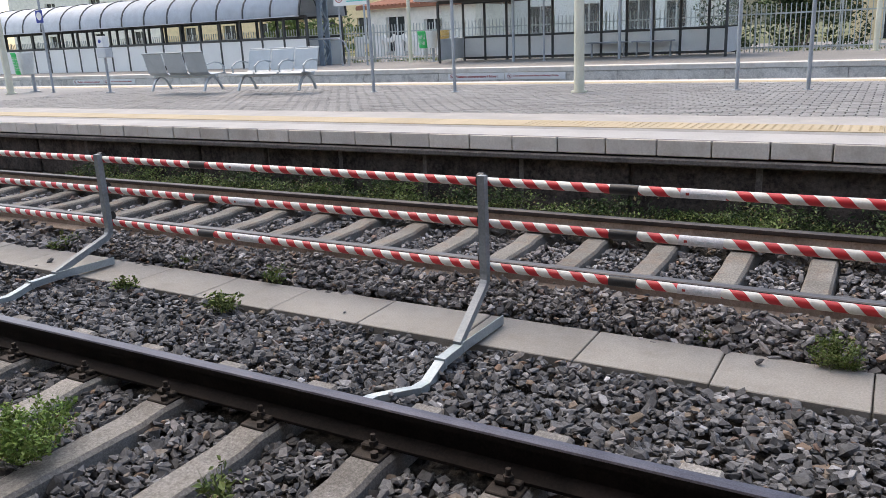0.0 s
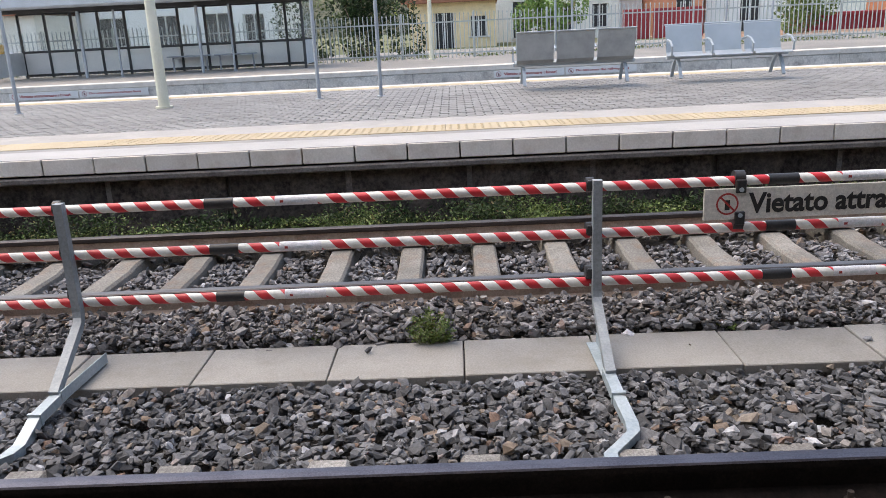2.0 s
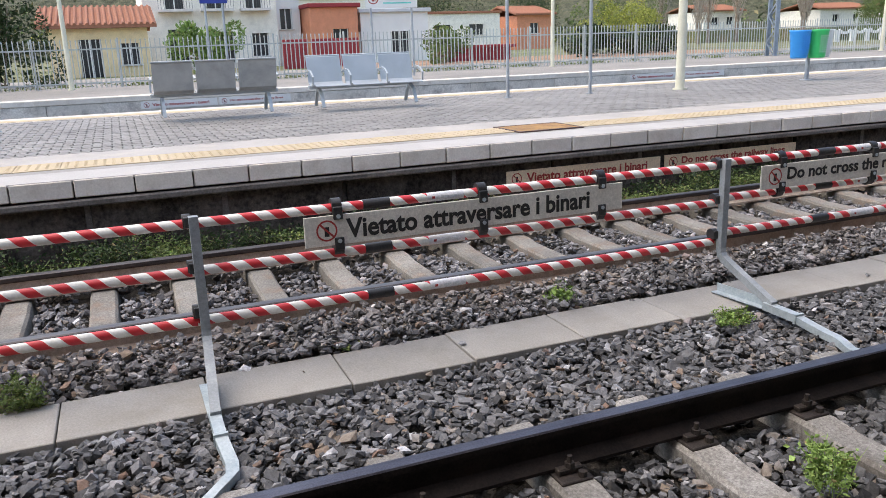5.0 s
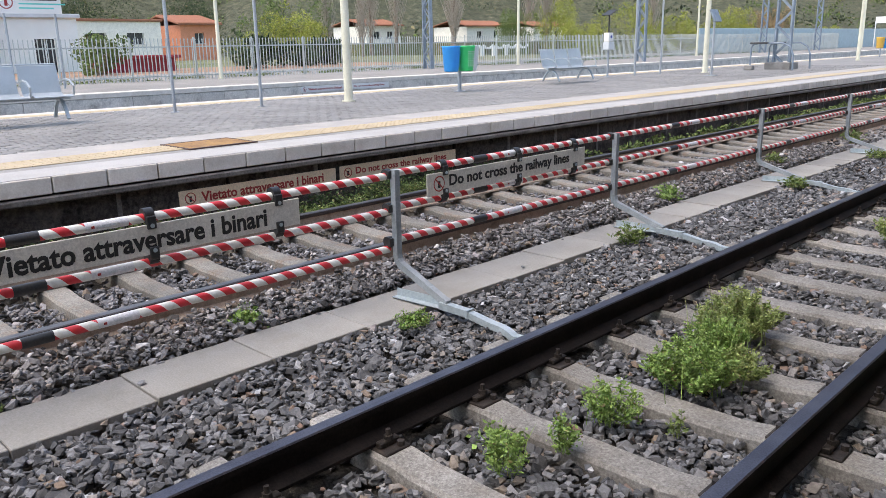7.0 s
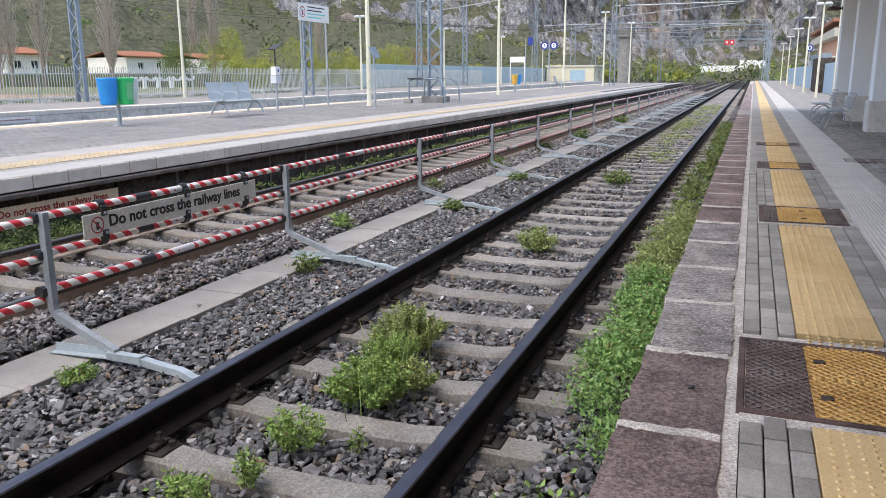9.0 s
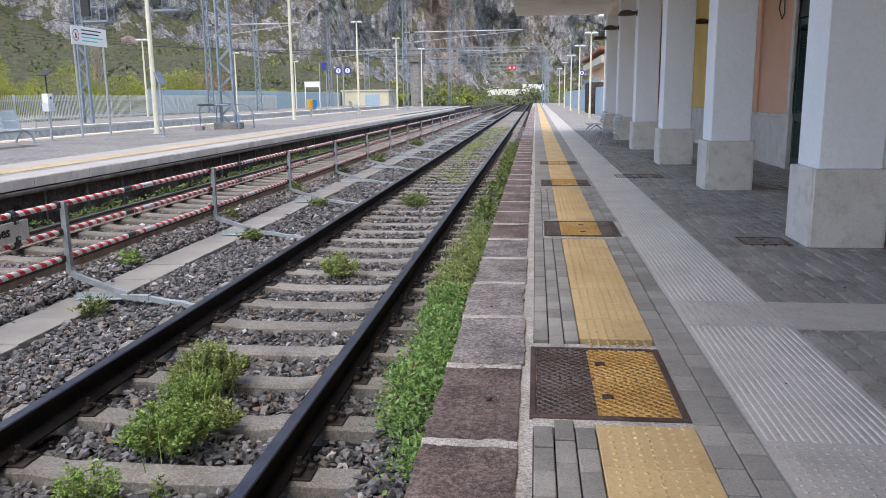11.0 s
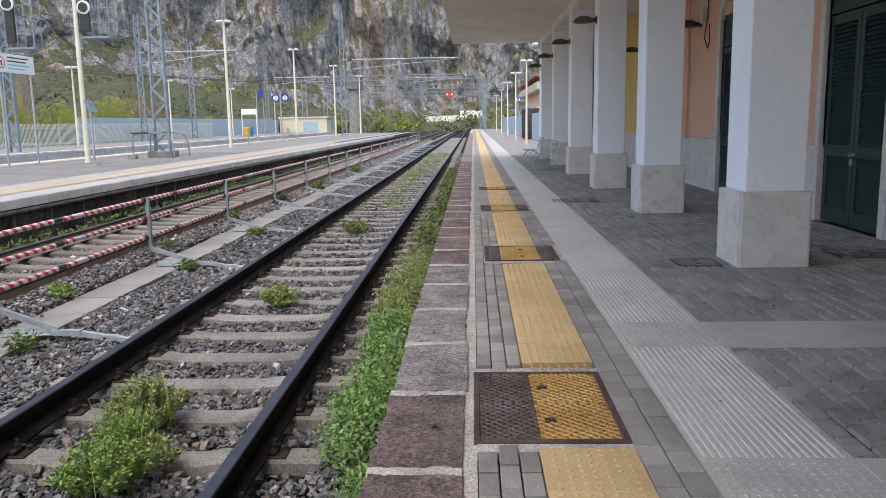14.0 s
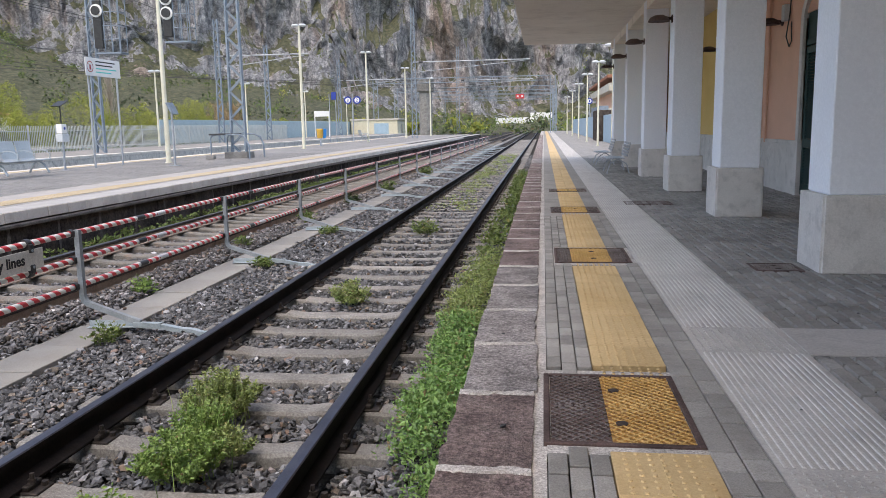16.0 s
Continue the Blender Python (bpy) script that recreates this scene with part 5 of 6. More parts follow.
def signal(x, y, z, rings):
    base = thing("railway_signal", "black railway signal heads in a grey steel basket", "signal", "signals", at=(x, y, z))
    for k in range(rings):
        zz = 1.55 - 0.62 * k
        part("ring", Build().cyl((0, -0.14, zz), (0, -0.10, zz), 0.29, n=20), M["white"], base, "white signal ring")
        part("lens", Build().cyl((0, -0.22, zz), (0, -0.12, zz), 0.20, n=20), M["black"], base, "dark hooded signal lens")
    part("back_box", Build().box(-0.2, 0.2, -0.1, 0.1, -0.1, 2.0, 0.02), M["black"], base)
    b = Build()
    for xx in (0.25, 0.62, 1.0):
        b.cyl((xx, 0, -0.3), (xx, 0, 2.6), 0.025, n=6).cyl((xx, 0.6, -0.3), (xx, 0.6, 2.6), 0.025, n=6)
    for zz in (-0.3, 0.3, 0.9, 1.5, 2.1, 2.6):
        b.cyl((-0.2, 0, zz), (1.0, 0, zz), 0.022, n=6).cyl((1.0, 0, zz), (1.0, 0.6, zz), 0.022, n=6)
    b.box(-0.2, 1.0, -0.05, 0.65, -0.36, -0.30)
    part("basket", b, M["lattice"], base, "grey maintenance basket")


signal(-18.1, 34.6, 5.5, 1)
signal(-14.75, 34.6, 5.9, 2)
solo("signal_beam", Build().bar([(-19.0, 35.0, 8.6), (-13.4, 35.0, 8.6)], 0.3, 0.3), M["lattice"], "grey steel signal cantilever beam", "beam")


def gantry(y, x0, x1, z, dz=0.7, h=0.0):
    base = thing("catenary_gantry", "grey lattice gantry across the tracks", "gantry", "catenary gantries")
    b = Build()
    for yy in (-0.3, 0.3):
        for zz in (z, z + dz):
            b.bar([(x0, y + yy, zz), (x1, y + yy, zz)], 0.09, 0.09)
        n = int((x1 - x0) / 0.9)
        for k in range(n):
            xa, xb_ = x0 + (x1 - x0) * k / n, x0 + (x1 - x0) * (k + 1) / n
            b.bar([(xa, y + yy, z if k % 2 else z + dz), (xb_, y + yy, z + dz if k % 2 else z)], 0.04, 0.04)
    part("beam", b, M["lattice"], base)
    for x in (x0, x1):
        b = Build()
        for dx in (-0.35, 0.35):
            b.bar([(x + dx, y, 0), (x + dx, y, z + dz)], 0.12, 0.12)
        for k in range(int(z)):
            b.bar([(x - 0.35, y, k), (x + 0.35, y, k + 1)], 0.05, 0.05)
        part("leg", b, M["lattice"], base)


for y, x0, x1, z in ((122, -24, 3.4, 8.2), (150, -26, 4.0, 8.0), (176, -26, 4.5, 8.4), (205, -28, 5, 8.6), (240, -28, 5, 8.8)):
    gantry(y, x0, x1, z)


def cantilever(y, x0, x1, z):
    base = thing("cantilever_arm", "thin steel cantilever arm holding the overhead wire", "cantilever", "cantilever arms")
    part("arm", Build().cyl((x0, y, z), (x1, y, z), 0.05, n=8).cyl((x0, y, z - 0.9), (x1 - 0.4 * (1 if x1 > x0 else -1), y, z - 0.1), 0.03, n=8), M["galv_pole"], base)
    part("insulator", Build().cyl((x0 + 0.5 * (1 if x1 > x0 else -1), y, z), (x0 + 0.9 * (1 if x1 > x0 else -1), y, z), 0.1, n=10), M["dark_frame"], base)


for y, x0, x1, z in ((71, -9.6, 0.8, 7.3), (112, -10, 0.5, 7.9), (57, -22, -15, 7.0), (94, -22.5, -15, 7.2), (29.0, -9.25, -3.2, 8.8)):
    cantilever(y, x0, x1, z)


def wire(pts, r=0.012):
    return solo("overhead_wire", Build().tube(pts, r, 5), M["dark_frame"], "thin dark overhead railway wire", "wire", "overhead wires")


def sag(a, b, s, n=10):
    a, b = Vector(a), Vector(b)
    return [a.lerp(b, k / n) - Vector((0, 0, 4 * s * (k / n) * (1 - k / n))) for k in range(n + 1)]


for x in (FAR, -15.4, 0.0):
    wire([(x, -40, 6.0), (x, 240, 6.0)], 0.011)
    for ya, yb in ((-40, 29), (29, 71), (71, 112), (112, 176), (176, 240)):
        wire(sag((x, ya, 7.4), (x, yb, 7.4), 0.7), 0.012)
for x, z in ((-22.3, 8.6), (-22.1, 8.0), (-9.4, 9.3), (-26, 6.8), (-30, 7.4)):
    for ya, yb in ((24, 57), (57, 94), (94, 150)):
        wire(sag((x, ya, z), (x, yb, z), 0.5), 0.014)
for k in range(4):
    wire(sag((-120, 60 + 9 * k, 17 + 1.2 * k), (-14, 120 + 10 * k, 8.5), 3.0), 0.03)


# round track-number signs and small signs of the far platforms
def disc_sign(x, y, z, digits, h0):
    base = thing("track_number_sign", "round blue track number sign on a slim pole", "sign", "track number signs")
    part("pole", Build().cyl((x, y, h0), (x, y, z + 0.5), 0.05, n=10), M["galv_pole"], base)
    for k, dgt in enumerate(digits):
        xx = x + (k - (len(digits) - 1) / 2) * 0.72
        part("disc", Build().cyl((xx, y - 0.05, z), (xx, y, z), 0.30, n=24), M["sign_blue"], base, "dark blue disc")
        part("white_ring", Build().cyl((xx, y - 0.056, z), (xx, y - 0.05, z), 0.19, n=24), M["white"], base)
        fit_text(base, "number", dgt, M["sign_blue"], (xx, y - 0.058, z), 0.14, 0.24, (math.pi / 2, 0, 0), 0.02)


disc_sign(-12.6, 60.0, 3.7, "32", Z2)
disc_sign(6.5, 80.0, 3.8, "1", Z1)
for x, y in ((-14.0, 58.0), (-14.6, 58.4)):
    grey_pole(x + 0.6, y, 3.6)
solo("blue_board", Build().box(-13.7, -13.35, 57.9, 57.98, 3.7, 4.25, 0.01), M["sign_blue"], "small dark blue platform board", "sign", at=(0, 0, 0))
frame_b = thing("white_frame_sign", "empty pale framed board on two posts", "sign", at=(-22.2, 85.0, Z3))
for s in (-0.8, 0.8):
    part("post", Build().cyl((s, 0, 0), (s, 0, 2.7), 0.05, n=8), M["white"], frame_b)
part("board", Build().box(-0.85, 0.85, -0.03, 0.03, 2.2, 2.8, 0.01), M["white"], frame_b)
st_sign = thing("station_sign", "blue station board on two grey poles", "sign", at=(-24.6, 3.36, 0.6))
for s in (-0.45, 0.45):
    part("pole", Build().cyl((0, s * 0.6, 0), (0, s * 0.6, 2.6), 0.04, n=8), M["galv_pole"], st_sign)
part("board", Build().box(0.05, 0.08, -0.42, 0.42, 2.4, 2.95, 0.01), M["sign_blue"], st_sign)
part("print_bar", Build().box(0.08, 0.085, -0.3, 0.3, 2.62, 2.68), M["white"], st_sign)
red_sig = thing("red_signal_panel", "red and white signal panel above the tracks", "signal", at=(-2.4, 150, 6.3))
for dx in (-0.42, 0.42):
    part("panel", Build().box(dx - 0.38, dx + 0.38, -0.2, -0.1, 0.1, 0.95, 0.03), M["red"], red_sig)
    part("mark", Build().box(dx - 0.17, dx + 0.17, -0.22, -0.2, 0.36, 0.70, 0.01), M["white"], red_sig)


# ---------------------------------------------------------------- shelters on the outer platform
def glazing():
    n = Nodes("shelter_glass")
    n.bsdf.inputs["Transmission Weight"].default_value = 0.92
    n.bsdf.inputs["IOR"].default_value = 1.2
    return n.done((0.92, 0.96, 0.96), 0.06)


M["glass"] = glazing()


def flat_shelter(x0, x1, y0, y1):
    base = thing("waiting_shelter", "dark framed waiting shelter with white panels and glazing", "shelter")
    z, sill, top = Z3, 1.42, 2.52
    n = 11
    for k in range(n + 1):
        y = y0 + (y1 - y0) * k / n
        for x in (x0, x1):
            if x == x0 or k in (0, n):
                part("mullion", Build().box(x - 0.035, x + 0.035, y - 0.035, y + 0.035, z, top, 0.005), M["dark_frame"], base)
        if k < n:
            ya, yb = y + 0.04, y + (y1 - y0) / n - 0.04
            part("panel", Build().box(x0 - 0.012, x0 + 0.012, ya, yb, z + 0.12, sill - 0.04), M["white"], base, "white lower panel")
            gl = part("pane", Build().box(x0 - 0.004, x0 + 0.004, ya, yb, sill + 0.03, top - 0.04), M["glass"], base, "clear glass pane")
            gl.visible_shadow = False
    for y in (y0 + 2.6, y0 + 5.9):
        part("front_post", Build().cyl((x1, y, z), (x1, y, top), 0.045, n=10), M["galv_pole"], base, "round grey front post")
    for zz in (z + 0.08, sill, top):
        part("rail", Build().box(x0 - 0.04, x0 + 0.04, y0, y1, zz - 0.035, zz + 0.035, 0.005), M["dark_frame"], base)
    part("front_head", Build().box(x1 - 0.05, x1 + 0.05, y0, y1, top - 0.05, top + 0.05, 0.005), M["dark_frame"], base)
    for y in (y0, y1):
        part("end_panel", Build().box(x0, x1, y - 0.015, y + 0.015, z + 0.1, sill, 0.004), M["pale_grey"], base)
        gl = part("end_pane", Build().box(x0, x1, y - 0.005, y + 0.005, sill + 0.03, top - 0.04), M["glass"], base)
        gl.visible_shadow = False
    part("roof", Build().box(x0 - 0.5, x1 + 0.7, y0 - 0.5, y1 + 0.4, top + 0.05, top + 0.42, 0.05), M["roof_sheet"], base, "pale sheet metal roof")
    for y in (y0 + 5.1, y0 + 6.5):
        part("seat", Build().box(x0 + 0.15, x0 + 0.55, y - 0.6, y + 0.6, z + 0.42, z + 0.46, 0.01).cyl((x0 + 0.3, y - 0.5, z), (x0 + 0.3, y - 0.5, z + 0.43), 0.03).cyl((x0 + 0.3, y + 0.5, z), (x0 + 0.3, y + 0.5, z + 0.43), 0.03), M["galv_pole"], base, "plain metal waiting seat")


flat_shelter(-22.3, -20.6, -13.2, -4.4)


def curved_shelter(x0, x1, y0, y1):
    base = thing("stair_shelter", "long stair shelter with a ribbed curved pale roof", "shelter")
    z, sill, eave, rise = Z3, 1.66, 2.36, 1.05
    xc, w = (x0 + x1) / 2, (x1 - x0) / 2 + 0.35
    n = 14
    arc = [(xc + w * math.cos(math.pi * k / n), eave + rise * math.sin(math.pi * k / n) ** 0.85) for k in range(n + 1)]
    v = [(x, y, zz + d) for d in (0.0, 0.025) for y in (y0, y1) for x, zz in arc]
    m = n + 1
    f = []
    for k in range(n):
        f += [(k, k + 1, m + k + 1, m + k), (2 * m + k, 3 * m + k, 3 * m + k + 1, 2 * m + k + 1)]
        f += [(k, 2 * m + k, 2 * m + k + 1, k + 1), (m + k, m + k + 1, 3 * m + k + 1, 3 * m + k)]
    part("roof", Build().add(v, f, smooth=True), M["roof_sheet"], base, "curved pale roof sheet")
    y = y1
    while y > y0:
        part("rib", Build().bar([(x, y, zz + 0.03) for x, zz in arc], 0.06, 0.05), M["dark_frame"], base, "dark roof rib")
        y -= 1.28
    for x in (x0, x1):
        part("wall_panel", Build().box(x - 0.03, x + 0.03, y0, y1, z, sill, 0.005), M["white"], base, "cream lower wall")
        for zz in (sill, eave):
            part("rail", Build().box(x - 0.05, x + 0.05, y0, y1, zz - 0.04, zz + 0.04, 0.005), M["dark_frame"], base)
        y = y1
        while y > y0:
            part("mullion", Build().box(x - 0.04, x + 0.04, y - 0.045, y + 0.045, z, eave, 0.005), M["dark_frame"], base)
            y -= 1.02


curved_shelter(-22.2, -20.2, -52, -18.2)
rack = thing("bike_hoop", "low bent grey tube rail on the outer platform", "rail", at=(-20.6, -17.7, Z3))
part("tube", Build().tube([(0, -0.9, 0), (0, -0.9, 0.85), (0, -0.8, 0.92), (0, 0.5, 0.92), (0, 0.75, 0.8), (0, 0.9, 0.5), (0, 0.9, 0)], 0.025, 8), M["galv_pole"], rack)


# ---------------------------------------------------------------- houses behind the fence
def house(x, y0, y1, depth, h, wall, roof, wins, label, pitch=0.0, z=0.6, doors=()):
    """A house whose front faces the railway; wins: y, z, width, height of each window from the ground."""
    base = thing("house", label, "house", "houses behind the station")
    b = Build().box(x - depth, x - 0.3, y0, y1, z, z + h)
    ys = sorted({y0, y1, *[q for w in wins for q in (w[0] - w[2] / 2, w[0] + w[2] / 2)]})
    for ya, yb in zip(ys[:-1], ys[1:]):
        mid = (ya + yb) / 2
        cut = sorted((w[1], w[1] + w[3]) for w in wins if abs(w[0] - mid) < w[2] / 2)
        lo = 0.0
        for c0, c1 in cut:
            if c0 > lo:
                b.box(x - 0.3, x, ya, yb, z + lo, z + c0)
            lo = max(lo, c1)
        if lo < h:
            b.box(x - 0.3, x, ya, yb, z + lo, z + h)
    part("wall", b, M[wall], base)
    for wy, wz, ww, wh in wins:
        wd = part("window", Build().box(x - 0.26, x - 0.2, wy - ww / 2, wy + ww / 2, z + wz, z + wz + wh), M["window_dark"], base, "dark window")
        fr = Build().box(x - 0.2, x - 0.15, wy - 0.03, wy + 0.03, z + wz, z + wz + wh)
        for q in (-1, 1):
            fr.box(x - 0.2, x - 0.14, wy + q * ww / 2 - 0.05, wy + q * ww / 2 + 0.05, z + wz, z + wz + wh)
        part("frame", fr, M["white"], wd)
        part("sill", Build().box(x - 0.2, x + 0.08, wy - ww / 2 - 0.1, wy + ww / 2 + 0.1, z + wz - 0.07, z + wz, 0.01), M["marble"], wd)
    if pitch:
        r = Build().prism([(x + 0.45, z + h), (x + 0.45, z + h + 0.14), (x - depth / 2, z + h + pitch + 0.14), (x - depth - 0.4, z + h + 0.14), (x - depth - 0.4, z + h), (x - depth / 2, z + h + pitch)], y0 - 0.4, y1 + 0.4)
        rf = part("roof", r, M[roof], base, "pitched tile roof")
        t_ = Build()
        for k in range(int((y1 - y0 + 0.8) / 0.24)):
            yy = y0 - 0.4 + 0.24 * k + 0.1
            t_.cyl((x + 0.47, yy, z + h + 0.15), (x - depth / 2, yy, z + h + pitch + 0.15), 0.075, n=6)
        part("tile_row", t_, M[roof], rf, "curved clay roof tiles", kind="stuff")
    else:
        part("roof", Build().box(x - depth - 0.15, x + 0.2, y0 - 0.15, y1 + 0.15, z + h, z + h + 0.22, 0.03), M[roof], base, "flat roof edge")
    return base


def balcony(x, y, z, w):
    base = thing("balcony", "small balcony with a dark iron railing on a white house", "balcony", "balconies")
    part("floor", Build().box(x, x + 0.7, y - w / 2, y + w / 2, z - 0.14, z, 0.01), M["marble"], base)
    for k in range(int(w / 0.14) + 1):
        part("bar", Build().box(x + 0.66, x + 0.68, y - w / 2 + 0.14 * k - 0.008, y - w / 2 + 0.14 * k + 0.008, z, z + 0.95), M["dark_frame"], base)
    part("handrail", Build().box(x + 0.64, x + 0.70, y - w / 2, y + w / 2, z + 0.93, z + 0.98), M["dark_frame"], base)


house(-36, -2.2, 1.8, 6, 2.05, "ochre_wall", "tile_roof", [(-0.6, 0.0, 0.9, 1.6), (1.0, 0.5, 0.8, 0.9)], "low ochre house with a clay tile roof", 0.9)
house(-43, 2.0, 8.9, 8, 8.5, "cream_wall", "tile_roof", [(3.6, 3.1, 1.0, 1.9), (5.7, 3.1, 1.0, 1.9), (7.7, 3.1, 0.9, 1.6), (3.6, 0.2, 1.0, 1.9), (6.0, 0.3, 1.0, 1.6), (7.9, 0.6, 0.9, 1.2), (3.6, 6.0, 1, 1.8), (5.7, 6, 1, 1.8), (7.7, 6, 1, 1.8)], "tall white plastered house with balconies", 1.4)
balcony(-43, 3.6, 3.7, 1.7)
balcony(-43, 5.7, 3.7, 1.7)
balcony(-43, 7.7, 3.7, 1.6)
house(-44, 9.0, 10.4, 5, 4.2, "white", "roof_sheet", [(9.6, 2.0, 0.7, 1.1)], "narrow white house beside the brick house")
house(-42, 10.5, 13.2, 5, 3.05, "brick_wall", "dark_red", [(12.2, 0.9, 0.9, 1.0)], "small orange brick house with a flat roof")
house(-42.5, 13.5, 17.6, 6, 2.75, "white", "roof_sheet", [(15.9, 0.0, 1.1, 1.7)], "low white house with a flat overhanging roof")
solo("red_wall", Build().box(-36.2, -36, 7.7, 8.9, 0.6, 1.95, 0.02).box(-36.2, -36, 9.1, 11.4, 0.6, 1.95, 0.02), M["dark_red"], "low dark red garden wall", "wall", kind="structure")
solo("red_shed_roof", Build().box(-37.2, -35, 15.5, 19.5, 1.25, 1.4, 0.02).box(-37, -35.2, 15.7, 19.3, 0.6, 1.25), M["dark_red"], "low dark red shed behind the fence", "shed")
house(-33, -24.5, -18.2, 6, 2.3, "cream_wall", "tile_roof", [(-22.8, 0.2, 1.1, 1.7), (-20.6, 0.5, 1.0, 1.2)], "white house with a low tile roof", 0.45)


def arched_wall(x, y0, n, z, h, span):
    """A white garden wall with a row of low arched openings."""
    base = thing("arched_wall", "white garden wall with arched openings", "wall", "arched walls", at=(x, 0, z))
    for k in range(n):
        y = y0 + span * k
        part("pier", Build().box(-0.1, 0.1, y - 0.2, y + 0.2, 0, h, 0.01), M["white"], base)
        part("arch", Build().bar([(0, y + 0.2, h), (0, y + span * 0.36, h - 0.22), (0, y + span * 0.64, h - 0.22), (0, y + span - 0.2, h)], 0.12, 0.2, side=(1, 0, 0)), M["white"], base)


arched_wall(-29.5, -22.6, 5, 0.6, 1.0, 1.1)
arched_wall(-45, 51.3, 5, 0.4, 1.1, 1.65)
house(-37, -18, -8.6, 7, 5.5, "white", "roof_sheet", [(-16.6, 0.8, 1.3, 1.3), (-14.0, 0.6, 1.2, 1.5), (-11.5, 0.6, 1.2, 1.5), (-9.7, 0.8, 1.0, 1.2), (-15, 3.4, 1.2, 1.4), (-11, 3.4, 1.2, 1.4)], "pale white house with balconies behind the shelter")
house(-42, -36, -26, 8, 6.5, "ochre_wall", "tile_roof", [(-34, 0.6, 1.2, 1.6), (-31, 0.6, 1.2, 1.6), (-28, 0.6, 1.2, 1.6), (-34, 3.4, 1.2, 1.6), (-31, 3.4, 1.2, 1.6), (-28, 3.4, 1.2, 1.6)], "ochre house behind the stair shelter", 1.2)
house(-42, -50, -37, 8, 6.0, "ochre_wall", "tile_roof", [(-47, 0.6, 1.2, 1.6), (-43, 0.6, 1.2, 1.6), (-39.5, 0.6, 1.2, 1.6), (-47, 3.4, 1.2, 1.6), (-43, 3.4, 1.2, 1.6)], "long ochre house with green shutters", 1.0)
house(-44, -72, -52, 8, 6.5, "cream_wall", "tile_roof", [(-66, 0.8, 1.4, 1.4), (-60, 0.8, 1.4, 1.4), (-55, 0.8, 1.4, 1.4), (-66, 3.6, 1.4, 1.4), (-60, 3.6, 1.4, 1.4)], "pinkish house with a tile roof", 1.0)
house(-70, 28, 36, 8, 3.6, "cream_wall", "tile_roof", [(30, 1.6, 1.6, 1.0), (33.5, 1.6, 1.6, 1.0)], "long cream house with a flat roof", 0.0)
house(-72, 39, 43, 8, 3.4, "brick_wall", "tile_roof", [(41, 1.6, 1.0, 1.0)], "salmon house far behind the fence", 0.9)
for y, w in ((69.5, 6.0), (89.0, 9.5), (105.0, 9.0)):
    house(-80, y, y + w, 7, 2.3, "cream_wall", "tile_roof", [(y + w * 0.3, 0.7, 1.1, 0.9), (y + w * 0.7, 0.7, 1.1, 0.9)], "small low house with a tile roof among trees", 0.8, z=1.9)
    solo("house_terrace", Build().box(-90, -78, y - 2, y + w + 2, -0.6, 1.9, 0.1), M["ground"], "grassy terrace under a small house", "terrace", kind="structure")
house(-70, 14, 26, 8, 5.0, "cream_wall", "roof_sheet", [(17, 2.8, 1.5, 1.2), (21, 2.8, 1.5, 1.2), (24.5, 2.8, 1.5, 1.2)], "cream house on rising ground")
hut = house(-17.7, 106, 112, 6.4, 2.2, "hut_wall", "hut_roof", [(109.5, 0.6, 1.2, 1.1)], "low cream railway hut with a blue door", z=0.3)
part("door", Build().box(-20.9, -18.9, 105.96, 106.0, 0.35, 2.1, 0.01), plain("blue_grey_door", (0.30, 0.42, 0.50), 0.5), hut, "pale blue door")
tower = thing("water_tower", "old grey concrete water tower beside the tracks", "tower", at=(-20.0, 148, 0))
part("shaft", Build().cyl((0, 0, 0), (0, 0, 8.0), 1.25, 1.15, 12, smooth=False), M["concrete"], tower)
part("tank", Build().cyl((0, 0, 8.0), (0, 0, 10.2), 1.6, 1.6, 12, smooth=False), M["concrete"], tower)
house(-10, 300, 302, 6, 3.5, "white", "roof_sheet", [], "small white building at the end of the tracks", 0.8)
solo("trackside_house", Build().box(-14, -2, 305, 312, -0.2, 4.2, 0.05).box(-3, 6, 309, 315, -0.2, 6, 0.05), M["white"], "white railway building where the tracks end", "building")
row = thing("far_building", "orange and grey building beyond the platform end", "building", at=(9.0, 78, Z1))
part("block", Build().box(0, 9, 0, 30, 0, 5.6, 0.03), M["salmon"], row)
part("roof", Build().box(-1.0, 9.4, -0.4, 30.4, 5.6, 5.9, 0.04), M["tile_roof"], row, "brown roof edge")
for k in range(2):
    part("ledge", Build().box(-0.8, 0, 0, 30, 2.4 * (k + 1) - 0.4, 2.4 * (k + 1) + 0.35, 0.02), M["hut_roof"], row, "pale balcony band")
part("blue_shop", Build().box(-1.6, -0.8, 0, 14, 0, 3.0, 0.03), M["lattice"], row, "blue-grey shop front")
solo("hoarding", Build().box(6.4, 6.6, 40, 120, Z1, 2.2, 0.02), plain("blue_hoarding", (0.30, 0.42, 0.52), 0.6), "pale blue-grey hoarding along the platform", "hoarding", kind="structure")
solo("wagon_box", Build().box(6.0, 7.6, 60, 66, Z1, 2.6, 0.05), M["oldwall"], "dark weathered box shed beside the platform", "shed")


